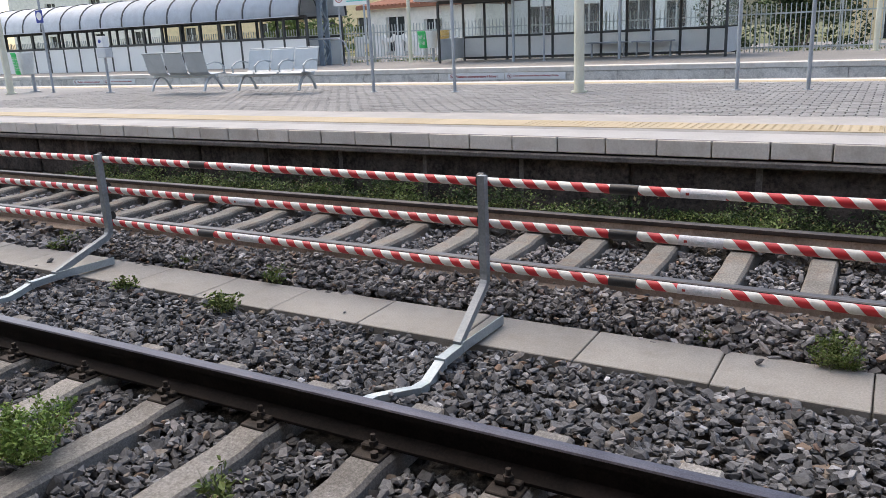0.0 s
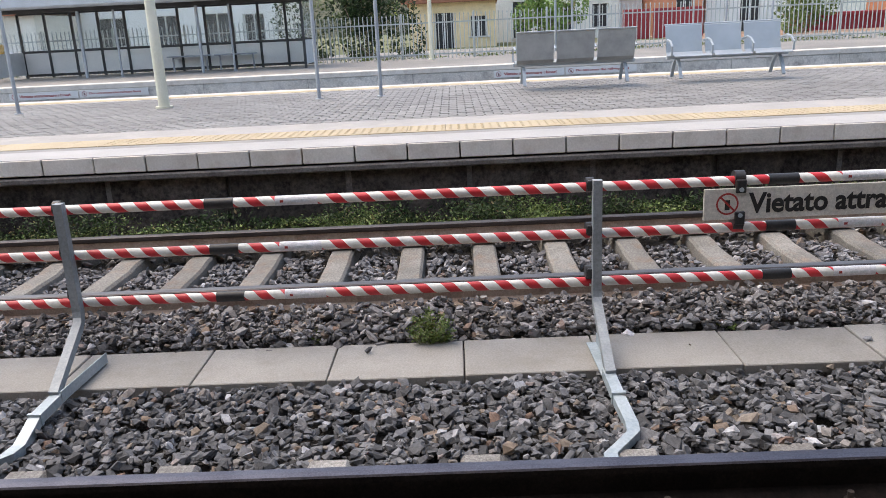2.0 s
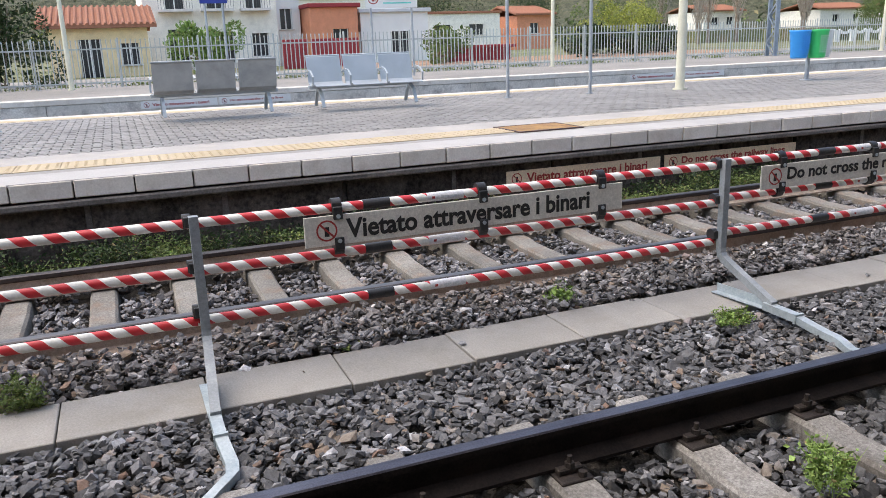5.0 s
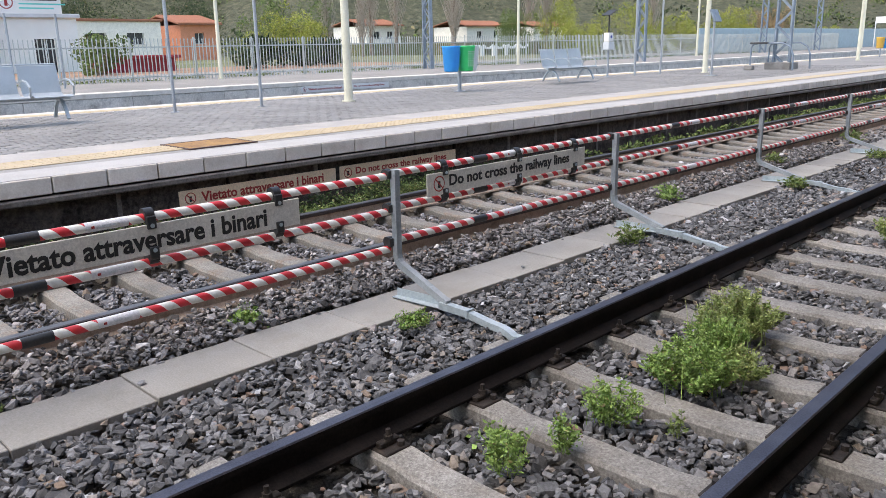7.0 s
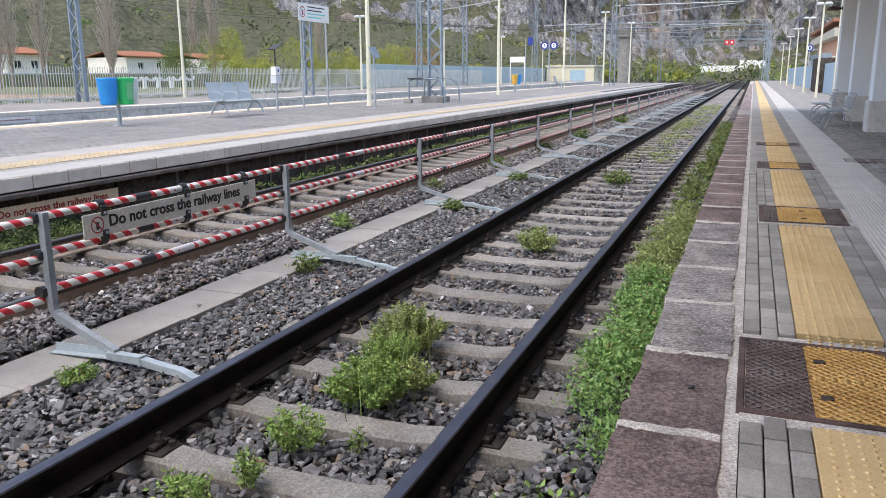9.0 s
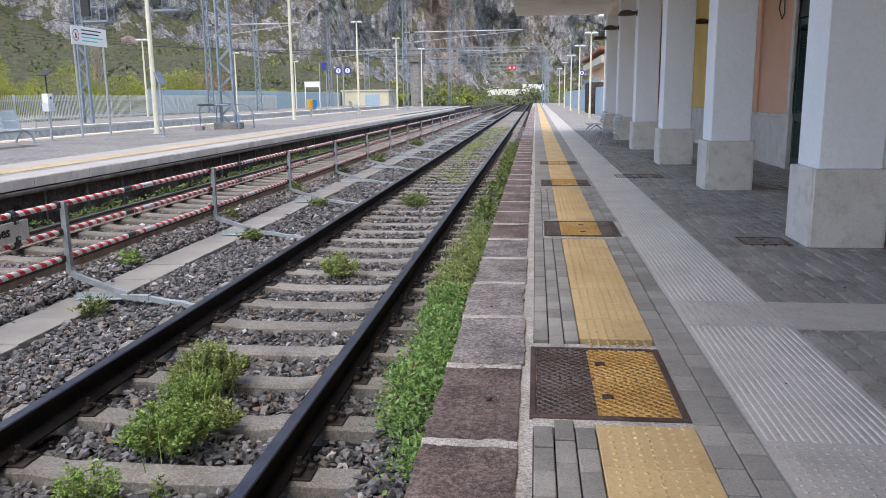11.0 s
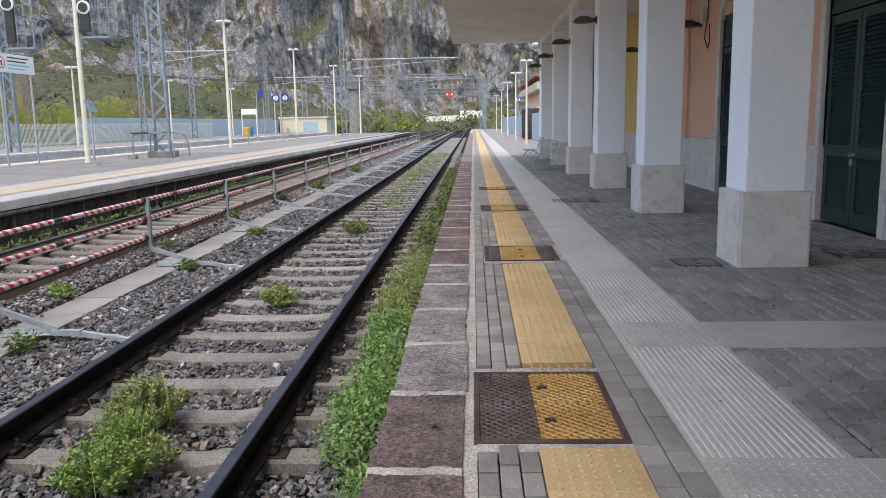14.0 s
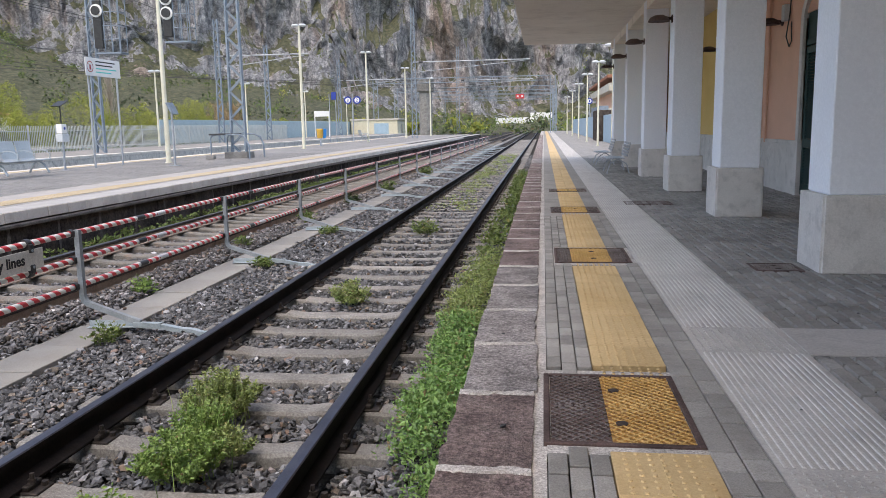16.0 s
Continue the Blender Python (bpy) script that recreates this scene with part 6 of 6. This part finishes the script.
# ---------------------------------------------------------------- lamps of the station and cables
def column_lamp(x, y, z, s):
    base = thing("dome_lamp", "dark round lamp on a short wall arm", "lamp", "station lamps", at=(x, y, z))
    part("dome", Build().lathe([(0.0, 0.11), (0.09, 0.10), (0.17, 0.06), (0.21, 0.0), (0.215, -0.02), (0.19, -0.02), (0.0, 0.01)], (s * 0.26, 0, 0), 18), M["iron"], base, "dark bronze lamp dome")
    part("arm", Build().cyl((0, 0, 0.03), (s * 0.15, 0, 0.05), 0.03, n=8).cyl((0, 0, 0.03), (s * 0.02, 0, 0.03), 0.08, n=10), M["iron"], base)


for y in COL_Y[5:]:
    column_lamp(4.495, y + 0.33, 3.62, -1)
for y in (16.6, 22.3):
    column_lamp(WX, y, 3.5, -1)
cab = thing("wall_cables", "loose dark cables and a box on the plaster wall", "cables", at=(WX - 0.02, 16.0, 0))
part("cable", Build().tube([(0, 0, 4.4), (-0.02, 0.03, 3.6), (-0.05, 0.1, 3.2), (-0.03, -0.05, 3.0), (-0.02, -0.15, 3.1), (-0.02, -0.1, 3.45)], 0.012, 6), M["black"], cab)
part("junction_box", Build().box(-0.1, 0.01, 0.1, 0.3, 3.5, 3.8, 0.01), M["pale_grey"], cab)
solo("downpipe", Build().cyl((WX - 0.05, 17.3, 1.2), (WX - 0.05, 17.3, 4.6), 0.025, n=8), M["salmon"], "thin painted pipe on the plaster wall", "pipe")


# ---------------------------------------------------------------- weeds
def leaf_cloud(centres, size, seed, up=0.5):
    """Folded leaf blades at the given points, as one mesh build."""
    r = np.random.default_rng(seed)
    n = len(centres)
    d = r.normal(0, 1, (n, 3))
    d[:, 2] = np.abs(d[:, 2]) * up + 0.1
    d /= np.linalg.norm(d, axis=1)[:, None]
    u = np.cross(d, r.normal(0, 1, (n, 3)))
    u /= np.linalg.norm(u, axis=1)[:, None]
    w = np.cross(d, u)
    s = (size * np.clip(r.lognormal(0, 0.3, n), 0.5, 2))[:, None]
    p0, p1 = centres, centres + d * s
    m0, m1 = centres + d * s * 0.5 + u * s * 0.27 + w * s * 0.1, centres + d * s * 0.5 - u * s * 0.27 + w * s * 0.1
    v = np.stack([p0, m0, p1, m1], 1).reshape(-1, 3)
    k = np.arange(n) * 4
    f = np.concatenate([np.stack([k, k + 1, k + 2], 1), np.stack([k, k + 2, k + 3], 1)])
    return v, f


def cloud_mesh(name, v, f, mat):
    me = bpy.data.meshes.new(name)
    me.vertices.add(len(v))
    me.vertices.foreach_set("co", v.reshape(-1))
    me.loops.add(f.size)
    me.loops.foreach_set("vertex_index", f.reshape(-1).astype(np.int32))
    me.polygons.add(len(f))
    me.polygons.foreach_set("loop_start", np.arange(len(f)) * 3)
    me.polygons.foreach_set("use_smooth", np.zeros(len(f), bool))
    me.update(calc_edges=True)
    me.materials.append(mat)
    return me


def weed(x, y, r, h, n, mat, size, seed, z=-0.21, grass=0, label="leafy green weed growing in the ballast"):
    g = np.random.default_rng(seed)
    base = thing("weed", label, "weed", "weeds in the ballast", at=(x, y, z))
    k = max(7, int(r * 150))
    a, q = g.uniform(0, 6.283, k), r * 0.92 * g.uniform(0, 1, k) ** 0.55
    tops = np.stack([q * np.cos(a), q * np.sin(a), h * 1.15 * g.uniform(0.6, 1.1, k) * (1 - 0.55 * (q / r) ** 2)], 1)
    i, t = g.integers(0, k, n), g.uniform(0.08, 1, n) ** 0.75
    c = tops[i] * t[:, None]
    c[:, :2] = tops[i, :2] * (0.45 + 0.55 * t[:, None])
    c[:, :2] += g.normal(0, size * 0.7, (n, 2))
    c[:, 2] += g.normal(0, size * 0.4, n)
    v, f = leaf_cloud(c, size, seed)
    part("foliage", cloud_mesh("leaves", v, f, M[mat]), None, base, kind="stuff")
    b = Build()
    for q in tops:
        b.cyl((q[0] * 0.45, q[1] * 0.45, 0), tuple(q * 0.97), 0.0022, 0.0012, 4, caps=False)
    for q in range(grass):
        a, l = g.uniform(0, 6.28), h * g.uniform(0.8, 1.35)
        cx, cy = g.normal(0, r * 0.3, 2)
        m_ = (cx + math.cos(a) * l * 0.1, cy + math.sin(a) * l * 0.1, l * 0.6)
        b.add([(cx - 0.002, cy - 0.001, 0), (cx + 0.002, cy + 0.001, 0), (m_[0] - 0.002, m_[1], m_[2]), (m_[0] + 0.002, m_[1], m_[2]), (cx + math.cos(a) * l * 0.3, cy + math.sin(a) * l * 0.3, l)], [(0, 1, 3, 2), (2, 3, 4)])
    part("stem", b, M[mat], base, kind="stuff")


WEEDS = [(0.05, 3.95, 0.30, 0.22, 7000, "leaf", 0.02, 30), (0.20, 4.25, 0.16, 0.15, 2200, "leaf_fine", 0.018, 10), (-0.03, 4.40, 0.24, 0.22, 5000, "leaf", 0.018, 110), (-0.10, 4.80, 0.32, 0.28, 11000, "leaf_fine", 0.017, 20), (-0.04, 3.3, 0.18, 0.20, 1300, "leaf", 0.021, 8), (-0.12, 2.6, 0.12, 0.18, 800, "leaf", 0.02, 6),
         (-0.06, 2.9, 0.10, 0.15, 450, "leaf", 0.02, 4), (0.28, 3.38, 0.05, 0.12, 70, "leaf_dull", 0.025, 0), (-0.28, 2.75, 0.14, 0.08, 160, "leaf", 0.03, 0), (-0.04, 8.1, 0.24, 0.22, 3000, "leaf_fine", 0.024, 8),
         (-0.05, 13.5, 0.3, 0.22, 600, "leaf_dull", 0.045, 6), (0.03, -3.7, 0.32, 0.22, 2600, "leaf", 0.022, 8), (0.35, -1.75, 0.16, 0.16, 220, "dry", 0.03, 8), (-0.1, -2.6, 0.1, 0.12, 120, "leaf_dull", 0.03, 4),
         (-2.47, -4.36, 0.16, 0.10, 320, "leaf_dull", 0.03, 0), (-1.80, -4.27, 0.16, 0.12, 320, "leaf_dull", 0.03, 0), (-2.57, -5.35, 0.17, 0.08, 260, "leaf_dull", 0.03, 0), (-1.87, -5.36, 0.12, 0.08, 180, "leaf_dull", 0.03, 0),
         (-2.53, -6.95, 0.2, 0.10, 260, "leaf_dull", 0.035, 0), (-2.45, -0.48, 0.17, 0.17, 1500, "leaf_dull", 0.018, 3), (-2.53, -1.14, 0.11, 0.05, 200, "leaf_dull", 0.02, 0), (-2.49, 1.28, 0.10, 0.05, 180, "leaf_dull", 0.02, 0),
         (-2.56, 2.83, 0.11, 0.14, 240, "leaf", 0.04, 30), (-1.76, 3.58, 0.17, 0.10, 1100, "leaf", 0.018, 0), (-1.84, 6.43, 0.15, 0.20, 420, "leaf_dull", 0.03, 4), (-2.53, 8.38, 0.14, 0.22, 300, "leaf", 0.045, 10),
         (-2.7, 11.7, 0.2, 0.18, 300, "leaf_dull", 0.04, 4), (-2.65, 14.97, 0.2, 0.26, 300, "leaf_dull", 0.05, 4), (-2.6, 18.5, 0.22, 0.3, 260, "leaf_dark", 0.06, 6), (-1.8, 10.2, 0.2, 0.12, 260, "leaf_dull", 0.04, 0), (-2.5, 22.5, 0.25, 0.3, 260, "leaf_dull", 0.06, 0),
         (-1.75, 13.5, 0.22, 0.12, 240, "leaf_dull", 0.045, 0), (-2.5, 30.0, 0.3, 0.3, 260, "leaf_dull", 0.08, 0)]
for k, (x, y, r, h, n, mt, sz, gr) in enumerate(WEEDS):
    weed(x, y, r, h, n, mt, sz, 100 + k, grass=gr, z=-0.20)


def weed_strip(name, x0, x1, y0, y1, n, h, size, mat, seed, label, z=-0.22, clump=0.5):
    g = np.random.default_rng(seed)
    m = max(6, int((y1 - y0) * 5))
    cy, cx, ch = g.uniform(y0, y1, m), g.uniform(x0, x1, m), h * g.uniform(0.35, 1.0, m)
    i = g.integers(0, m, n)
    c = np.stack([cx[i] + g.normal(0, 0.09, n), cy[i] + g.normal(0, 0.13, n), z + ch[i] * g.uniform(0.1, 1, n) ** 0.6], 1)
    c = c[(c[:, 0] > x0 - 0.12) & (c[:, 0] < x1 + 0.08)]
    v, f = leaf_cloud(c, size, seed)
    return tagged(new(name, cloud_mesh(name, v, f, M[mat])), label, "weeds", kind="stuff")


weed_strip("edge_weeds", 1.17, 1.46, 3.85, 7.0, 20000, 0.26, 0.026, "leaf_bright", 1, "fresh green weeds along the station platform foot")
weed_strip("edge_weeds_dull", 1.1, 1.48, 6.9, 10.5, 14000, 0.27, 0.024, "leaf_fine", 2, "taller dull green weeds along the platform foot")
weed_strip("edge_weeds_beyond", 1.1, 1.5, 10.5, 30, 6000, 0.22, 0.055, "leaf_dull", 3, "weeds along the platform foot further on")
weed_strip("edge_weeds_close", 1.2, 1.5, 1.6, 3.0, 700, 0.16, 0.036, "leaf", 4, "small weeds beside the platform edge")
weed_strip("middle_weeds", -0.45, 0.45, 17, 48, 6000, 0.16, 0.038, "leaf_fine", 5, "yellow-green weeds between the rails far off")
weed_strip("wall_weeds", -5.30, -4.62, -10, 9.5, 36000, 0.28, 0.025, "leaf_dull", 6, "green weeds along the old platform wall")
weed_strip("wall_weeds_dark", -5.32, -4.9, -10, 9.5, 22000, 0.34, 0.031, "leaf_dark", 7, "dark weeds along the old platform wall")
weed_strip("wall_weeds_beyond", -5.32, -4.8, 9.5, 45, 7000, 0.2, 0.06, "leaf_dull", 8, "weeds along the old platform wall further on")
weed_strip("fence_grass", -24.2, -22.9, -40, 60, 26000, 0.16, 0.05, "leaf_dull", 9, "grass at the foot of the fence", z=0.6)


# ---------------------------------------------------------------- trees, hedges
def bush(x, y, z, rx, ry, h, n, mat, size, seed, label, name="bush"):
    g = np.random.default_rng(seed)
    lumps = np.stack([g.normal(0, rx * 0.45, 14), g.normal(0, ry * 0.45, 14), g.uniform(0.15, 0.8, 14) * h], 1)
    i = g.integers(0, 14, n)
    d = g.normal(0, 1, (n, 3))
    d /= np.linalg.norm(d, axis=1)[:, None]
    c = lumps[i] + d * (g.uniform(0.5, 1, (n, 1)) ** 0.5) * np.array([rx, ry, h]) * 0.32
    c[:, 2] = np.abs(c[:, 2])
    v, f = leaf_cloud(c, size, seed, 0.8)
    base = thing(name, label, "bush", at=(x, y, z))
    part("crown", cloud_mesh("crown", v, f, M[mat]), None, base)
    for q in lumps[:6]:
        part("branch", Build().cyl((q[0] * 0.2, q[1] * 0.2, 0), tuple(q), 0.03, 0.015, 5), M["bark"], base)


def bare_tree(x, y, z, h, spread, seed, label="leafless brown poplar with upright twigs"):
    g = np.random.default_rng(seed)
    base = thing("tree", label, "tree", "bare trees", at=(x, y, z))
    part("trunk", Build().cyl((0, 0, 0), (0, 0, h * 0.85), h * 0.018, 0.02, 7), M["bark"], base)
    b = Build()
    for k in range(170):
        t = g.uniform(0.12, 0.85)
        a, l = g.uniform(0, 6.283), h * g.uniform(0.12, 0.3) * (1.1 - t * 0.6)
        p0 = Vector((0, 0, h * t))
        p1 = p0 + Vector((math.cos(a) * l * spread, math.sin(a) * l * spread, l))
        b.cyl(p0, p1, 0.035, 0.012, 4, caps=False)
        for _ in range(3):
            q = p0.lerp(p1, g.uniform(0.3, 1))
            b.cyl(q, q + Vector((g.normal(0, 0.2), g.normal(0, 0.2), 0.8)) * l * 0.5, 0.016, 0.006, 3, caps=False)
    part("twig_spray", b, M["twig"], base, "pale bare twigs", kind="stuff")


bush(-26.3, -3.1, 0.6, 1.2, 2.2, 3.2, 9000, "leaf_dark", 0.11, 1, "dense dark green hedge behind the fence", "hedge")
bush(-30.0, 3.5, 0.6, 1.1, 1.3, 2.0, 6000, "leaf", 0.12, 2, "round fresh green bush in a garden")
bush(-33.0, 14.6, 0.6, 1.0, 1.4, 1.7, 1800, "leaf_dull", 0.15, 3, "grey-green olive bush in a garden")
bush(-34, 24, 0.6, 1.5, 2.2, 1.5, 2500, "leaf_dark", 0.2, 4, "dark clipped hedge behind the fence", "hedge")
bush(-36, 29, 0.6, 1.5, 3.0, 1.5, 2500, "leaf_dark", 0.2, 5, "dark clipped hedge behind the fence", "hedge")
bush(-29, -25.5, 0.6, 1.5, 2.5, 2.2, 2500, "leaf_dull", 0.2, 6, "garden shrub behind the fence")
for k, (x, y, h) in enumerate(((-75, 66, 15), (-78, 73, 17), (-74, 80, 14), (-80, 86, 18), (-76, 60, 12), (-72, 98, 15), (-85, 110, 15), (-66, 118, 13), (-60, 52, 9))):
    bare_tree(x, y, 0, h, 0.35, 50 + k)
for k, (x, y, r, h, mt) in enumerate(((-70, 100, 5, 8, "leaf_yellow"), (-66, 112, 5, 7, "leaf_yellow"), (-64, 124, 4, 6, "leaf_yellow"), (-56, 126, 4, 6.5, "leaf_yellow"), (-52, 132, 3, 6, "dry"), (-60, 90, 3, 4, "leaf_yellow"), (-58, 136, 4, 4, "leaf_yellow"), (-46, 140, 3, 3.5, "leaf_yellow"),
                                      (-38, 150, 3, 3, "leaf_yellow"), (-72, 90, 4, 6, "leaf_dull"), (-80, 56, 5, 7, "leaf_dull"), (-84, 46, 5, 8, "leaf_dark"), (-80, 34, 5, 7, "leaf_dark"), (-26, 165, 2.5, 2.6, "leaf_yellow"), (-17, 170, 2.0, 3.2, "leaf_yellow"), (-14, 190, 2.5, 2.2, "leaf_yellow"), (-70, 50, 4, 5, "leaf_yellow"))):
    bush(x, y, 0, r, r, h, 10000, mt, 0.17, 80 + k, "feathery " + {"leaf_yellow": "yellow-green spring", "dry": "orange-brown", "leaf_dull": "green", "leaf_dark": "dark green"}[mt] + " shrubs below the hill", "shrub")


# ---------------------------------------------------------------- hill and cliff
def rock_mat():
    n = Nodes("limestone_and_scrub")
    co = n.coords(False)
    geo = n.node("ShaderNodeNewGeometry")
    sep = n.node("ShaderNodeSeparateXYZ")
    n.link(geo.outputs["Normal"], sep.inputs[0])
    mp = n.node("ShaderNodeMapping")
    mp.inputs["Scale"].default_value = (1.0, 1.0, 1.25)
    n.link(co, mp.inputs[0])
    v = mp.outputs[0]
    f1, f2 = n.noise(v, 0.05, 8, 0.7), n.noise(v, 0.3, 10, 0.78)
    st = n.node("ShaderNodeMapping")
    st.inputs["Scale"].default_value = (1.0, 1.0, 0.22)
    n.link(co, st.inputs[0])
    rock = n.ramp(f2, [(0.36, (0.11, 0.115, 0.125)), (0.47, (0.29, 0.295, 0.31)), (0.56, (0.46, 0.46, 0.47)), (0.66, (0.66, 0.66, 0.66))])
    rust = n.ramp(f2, [(0.36, (0.22, 0.14, 0.09)), (0.62, (0.58, 0.42, 0.31))])
    rock = n.mix(n.ramp(n.noise(st.outputs[0], 0.035, 6, 0.62), [(0.54, (0, 0, 0)), (0.64, (0.6, 0.6, 0.6))]), rock, rust)
    streak = n.noise(st.outputs[0], 0.5, 6, 0.7)
    rock = n.mix(1.0, rock, n.ramp(streak, [(0.40, (0.68, 0.68, 0.70)), (0.56, (1.12, 1.12, 1.12))]), "MULTIPLY")
    # Dark noise multiplied in paints crevice shade that the soft light barely gives.
    rock = n.mix(1.0, rock, n.ramp(n.noise(v, 1.4, 9, 0.8), [(0.40, (0.55, 0.55, 0.57)), (0.60, (1.3, 1.3, 1.3))]), "MULTIPLY")
    veg = n.ramp(n.noise(co, 0.6, 7, 0.75), [(0.32, (0.035, 0.045, 0.024)), (0.5, (0.105, 0.112, 0.062)), (0.64, (0.19, 0.18, 0.11)), (0.78, (0.29, 0.255, 0.17))])
    steep = n.math("ADD", n.math("MULTIPLY", sep.outputs["Z"], 0.9), n.math("MULTIPLY", n.math("SUBTRACT", n.math("ADD", n.math("MULTIPLY", f1, 0.5), n.math("MULTIPLY", f2, 0.5)), 0.5), 2.2))
    mask = n.ramp(steep, [(0.42, (0, 0, 0)), (0.52, (1, 1, 1))])
    n.bump(n.math("ADD", f2, n.math("MULTIPLY", n.noise(v, 0.9, 8, 0.75), 0.7)), 0.8, 2.5)
    return n.done(n.mix(mask, rock, veg), 0.95)


M["rock"] = rock_mat()


def smooth(a, b, t):
    t = min(1.0, max(0.0, (t - a) / (b - a)))
    return t * t * (3 - 2 * t)


def hill():
    cols, v, f = 520, [], []
    rows = [100 + 16 * k for k in range(14)] + [324 + 1.6 * k for k in range(52)] + [410 + 14 * k for k in range(9)]
    for i in range(cols + 1):
        az = -24 + 124 * i / cols
        a = radians(az)
        h1 = 3 + 19 * smooth(3, 28, az) + 16 * smooth(30, 46, az) - 14 * smooth(60, 95, az)
        h2 = (60 + 80 * smooth(2.0, 6.0, az)) * (1 - smooth(30, 44, az))
        h3 = 55 * smooth(28, 48, az) * (1 - 0.6 * smooth(58, 100, az))
        for r in rows:
            dx, dy = -math.sin(a), math.cos(a)
            wob = 22 * noise.fractal((dx * r * 0.018, dy * r * 0.018, 3.1), 1.0, 2.0, 4)
            rr = r + wob
            t = smooth(332, 392, rr)
            z = h1 * smooth(130, 332, rr) + h2 * t + h3 * smooth(170, 480, rr)
            p = Vector((dx * r * 0.03, dy * r * 0.03, z * 0.03))
            crag = noise.ridged_multi_fractal(Vector((p.x * 2.6, p.y * 2.6, p.z * 1.1)), 0.8, 2.1, 6, 1.0, 2.0) - 1.1
            push = (9 * t * (1 - t) * 4 * noise.fractal(p * 1.6, 0.9, 2.1, 6)) - 7 * smooth(0.02, 0.2, t) * crag + 3.0 * noise.fractal(p * 3.0, 1.0, 2.0, 4) * smooth(150, 240, r)
            zz = z + 2.2 * noise.fractal(Vector((dx * r, dy * r, 0)) * 0.05, 1.0, 2.0, 5) * smooth(130, 200, r) + 5 * t * noise.fractal(p * 2.2 + Vector((9, 3, 1)), 0.9, 2.0, 5)
            v.append((dx * (r + push), dy * (r + push), zz - 0.65))
    m = len(rows)
    for i in range(cols):
        for j in range(m - 1):
            f.append((i * m + j, i * m + j + 1, (i + 1) * m + j + 1, (i + 1) * m + j))
    return v, f


hv, hf = hill()
solo("hillside", Build().add(hv, hf, smooth=False), M["rock"], "grey and orange limestone cliff above a scrubby green slope", "hill", kind="structure")
g = np.random.default_rng(77)
hva = np.array(hv).reshape(521, -1, 3)
pick = []
for _ in range(5200):
    i, j = g.integers(0, 520), g.integers(3, 60)
    az = -24 + 124 * i / 520
    if j > 13 and az < 34 and g.random() < 0.8:
        continue
    pick.append(hva[i, j] + g.normal(0, 1.2, 3) * np.array([1, 1, 0.2]))
pick = np.array(pick)
for nm, mt, lo, sz in (("scrub_dark", "leaf_scrub", 0, 0.9), ("scrub_dull", "leaf_dull", 1, 0.8), ("scrub_spring", "leaf_yellow", 2, 0.7)):
    p = pick[lo::3] if lo < 2 else pick[2::9]
    s = g.uniform(0.8, 2.4, len(p))
    idx = np.repeat(np.arange(len(p)), 34)
    d = g.normal(0, 1, (len(idx), 3))
    c = p[idx] + d * s[idx][:, None] * np.array([0.7, 0.7, 0.55]) + np.array([0, 0, 1.0])
    v, f = leaf_cloud(c, sz * 0.85, 5 + lo, 0.8)
    tagged(new(nm, cloud_mesh(nm, v, f, M[mt])), "scrub and small trees on the hillside", "scrub", kind="stuff")


# ---------------------------------------------------------------- small loose things
pit = thing("island_pit_cover", "yellow painted iron cover in the island tactile strip", "pit cover", at=(-6.42, 4.8, Z2))
part("lid", Build().box(-0.30, 0.30, -0.40, 0.40, -0.03, 0.009, 0.003), M["iron_yellow"], pit)
part("frame", Build().box(-0.34, -0.30, -0.43, 0.43, -0.03, 0.011).box(0.30, 0.34, -0.43, 0.43, -0.03, 0.011).box(-0.30, 0.30, -0.43, -0.40, -0.03, 0.011).box(-0.30, 0.30, 0.40, 0.43, -0.03, 0.011), M["iron"], pit)
loose = np.array([(-2.27, -0.84, -0.160, 0.05), (-2.17, 1.91, -0.165, 0.045), (-2.10, -6.6, -0.16, 0.06), (-2.25, -8.2, -0.16, 0.07), (-2.03, 5.1, -0.165, 0.04), (-2.32, 7.6, -0.165, 0.05), (-2.2, 0.95, -0.172, 0.02), (-2.05, -3.4, -0.17, 0.025),
                  (1.72, 5.2, 0.285, 0.025), (1.8, 3.6, 0.286, 0.03), (2.5, 2.2, 0.288, 0.015), (4.2, 5.9, 0.286, 0.02), (3.2, 3.9, 0.29, 0.015)])
stones("loose_stones", loose, M["ballast"], "few loose stones lying on the slabs and paving", 21)
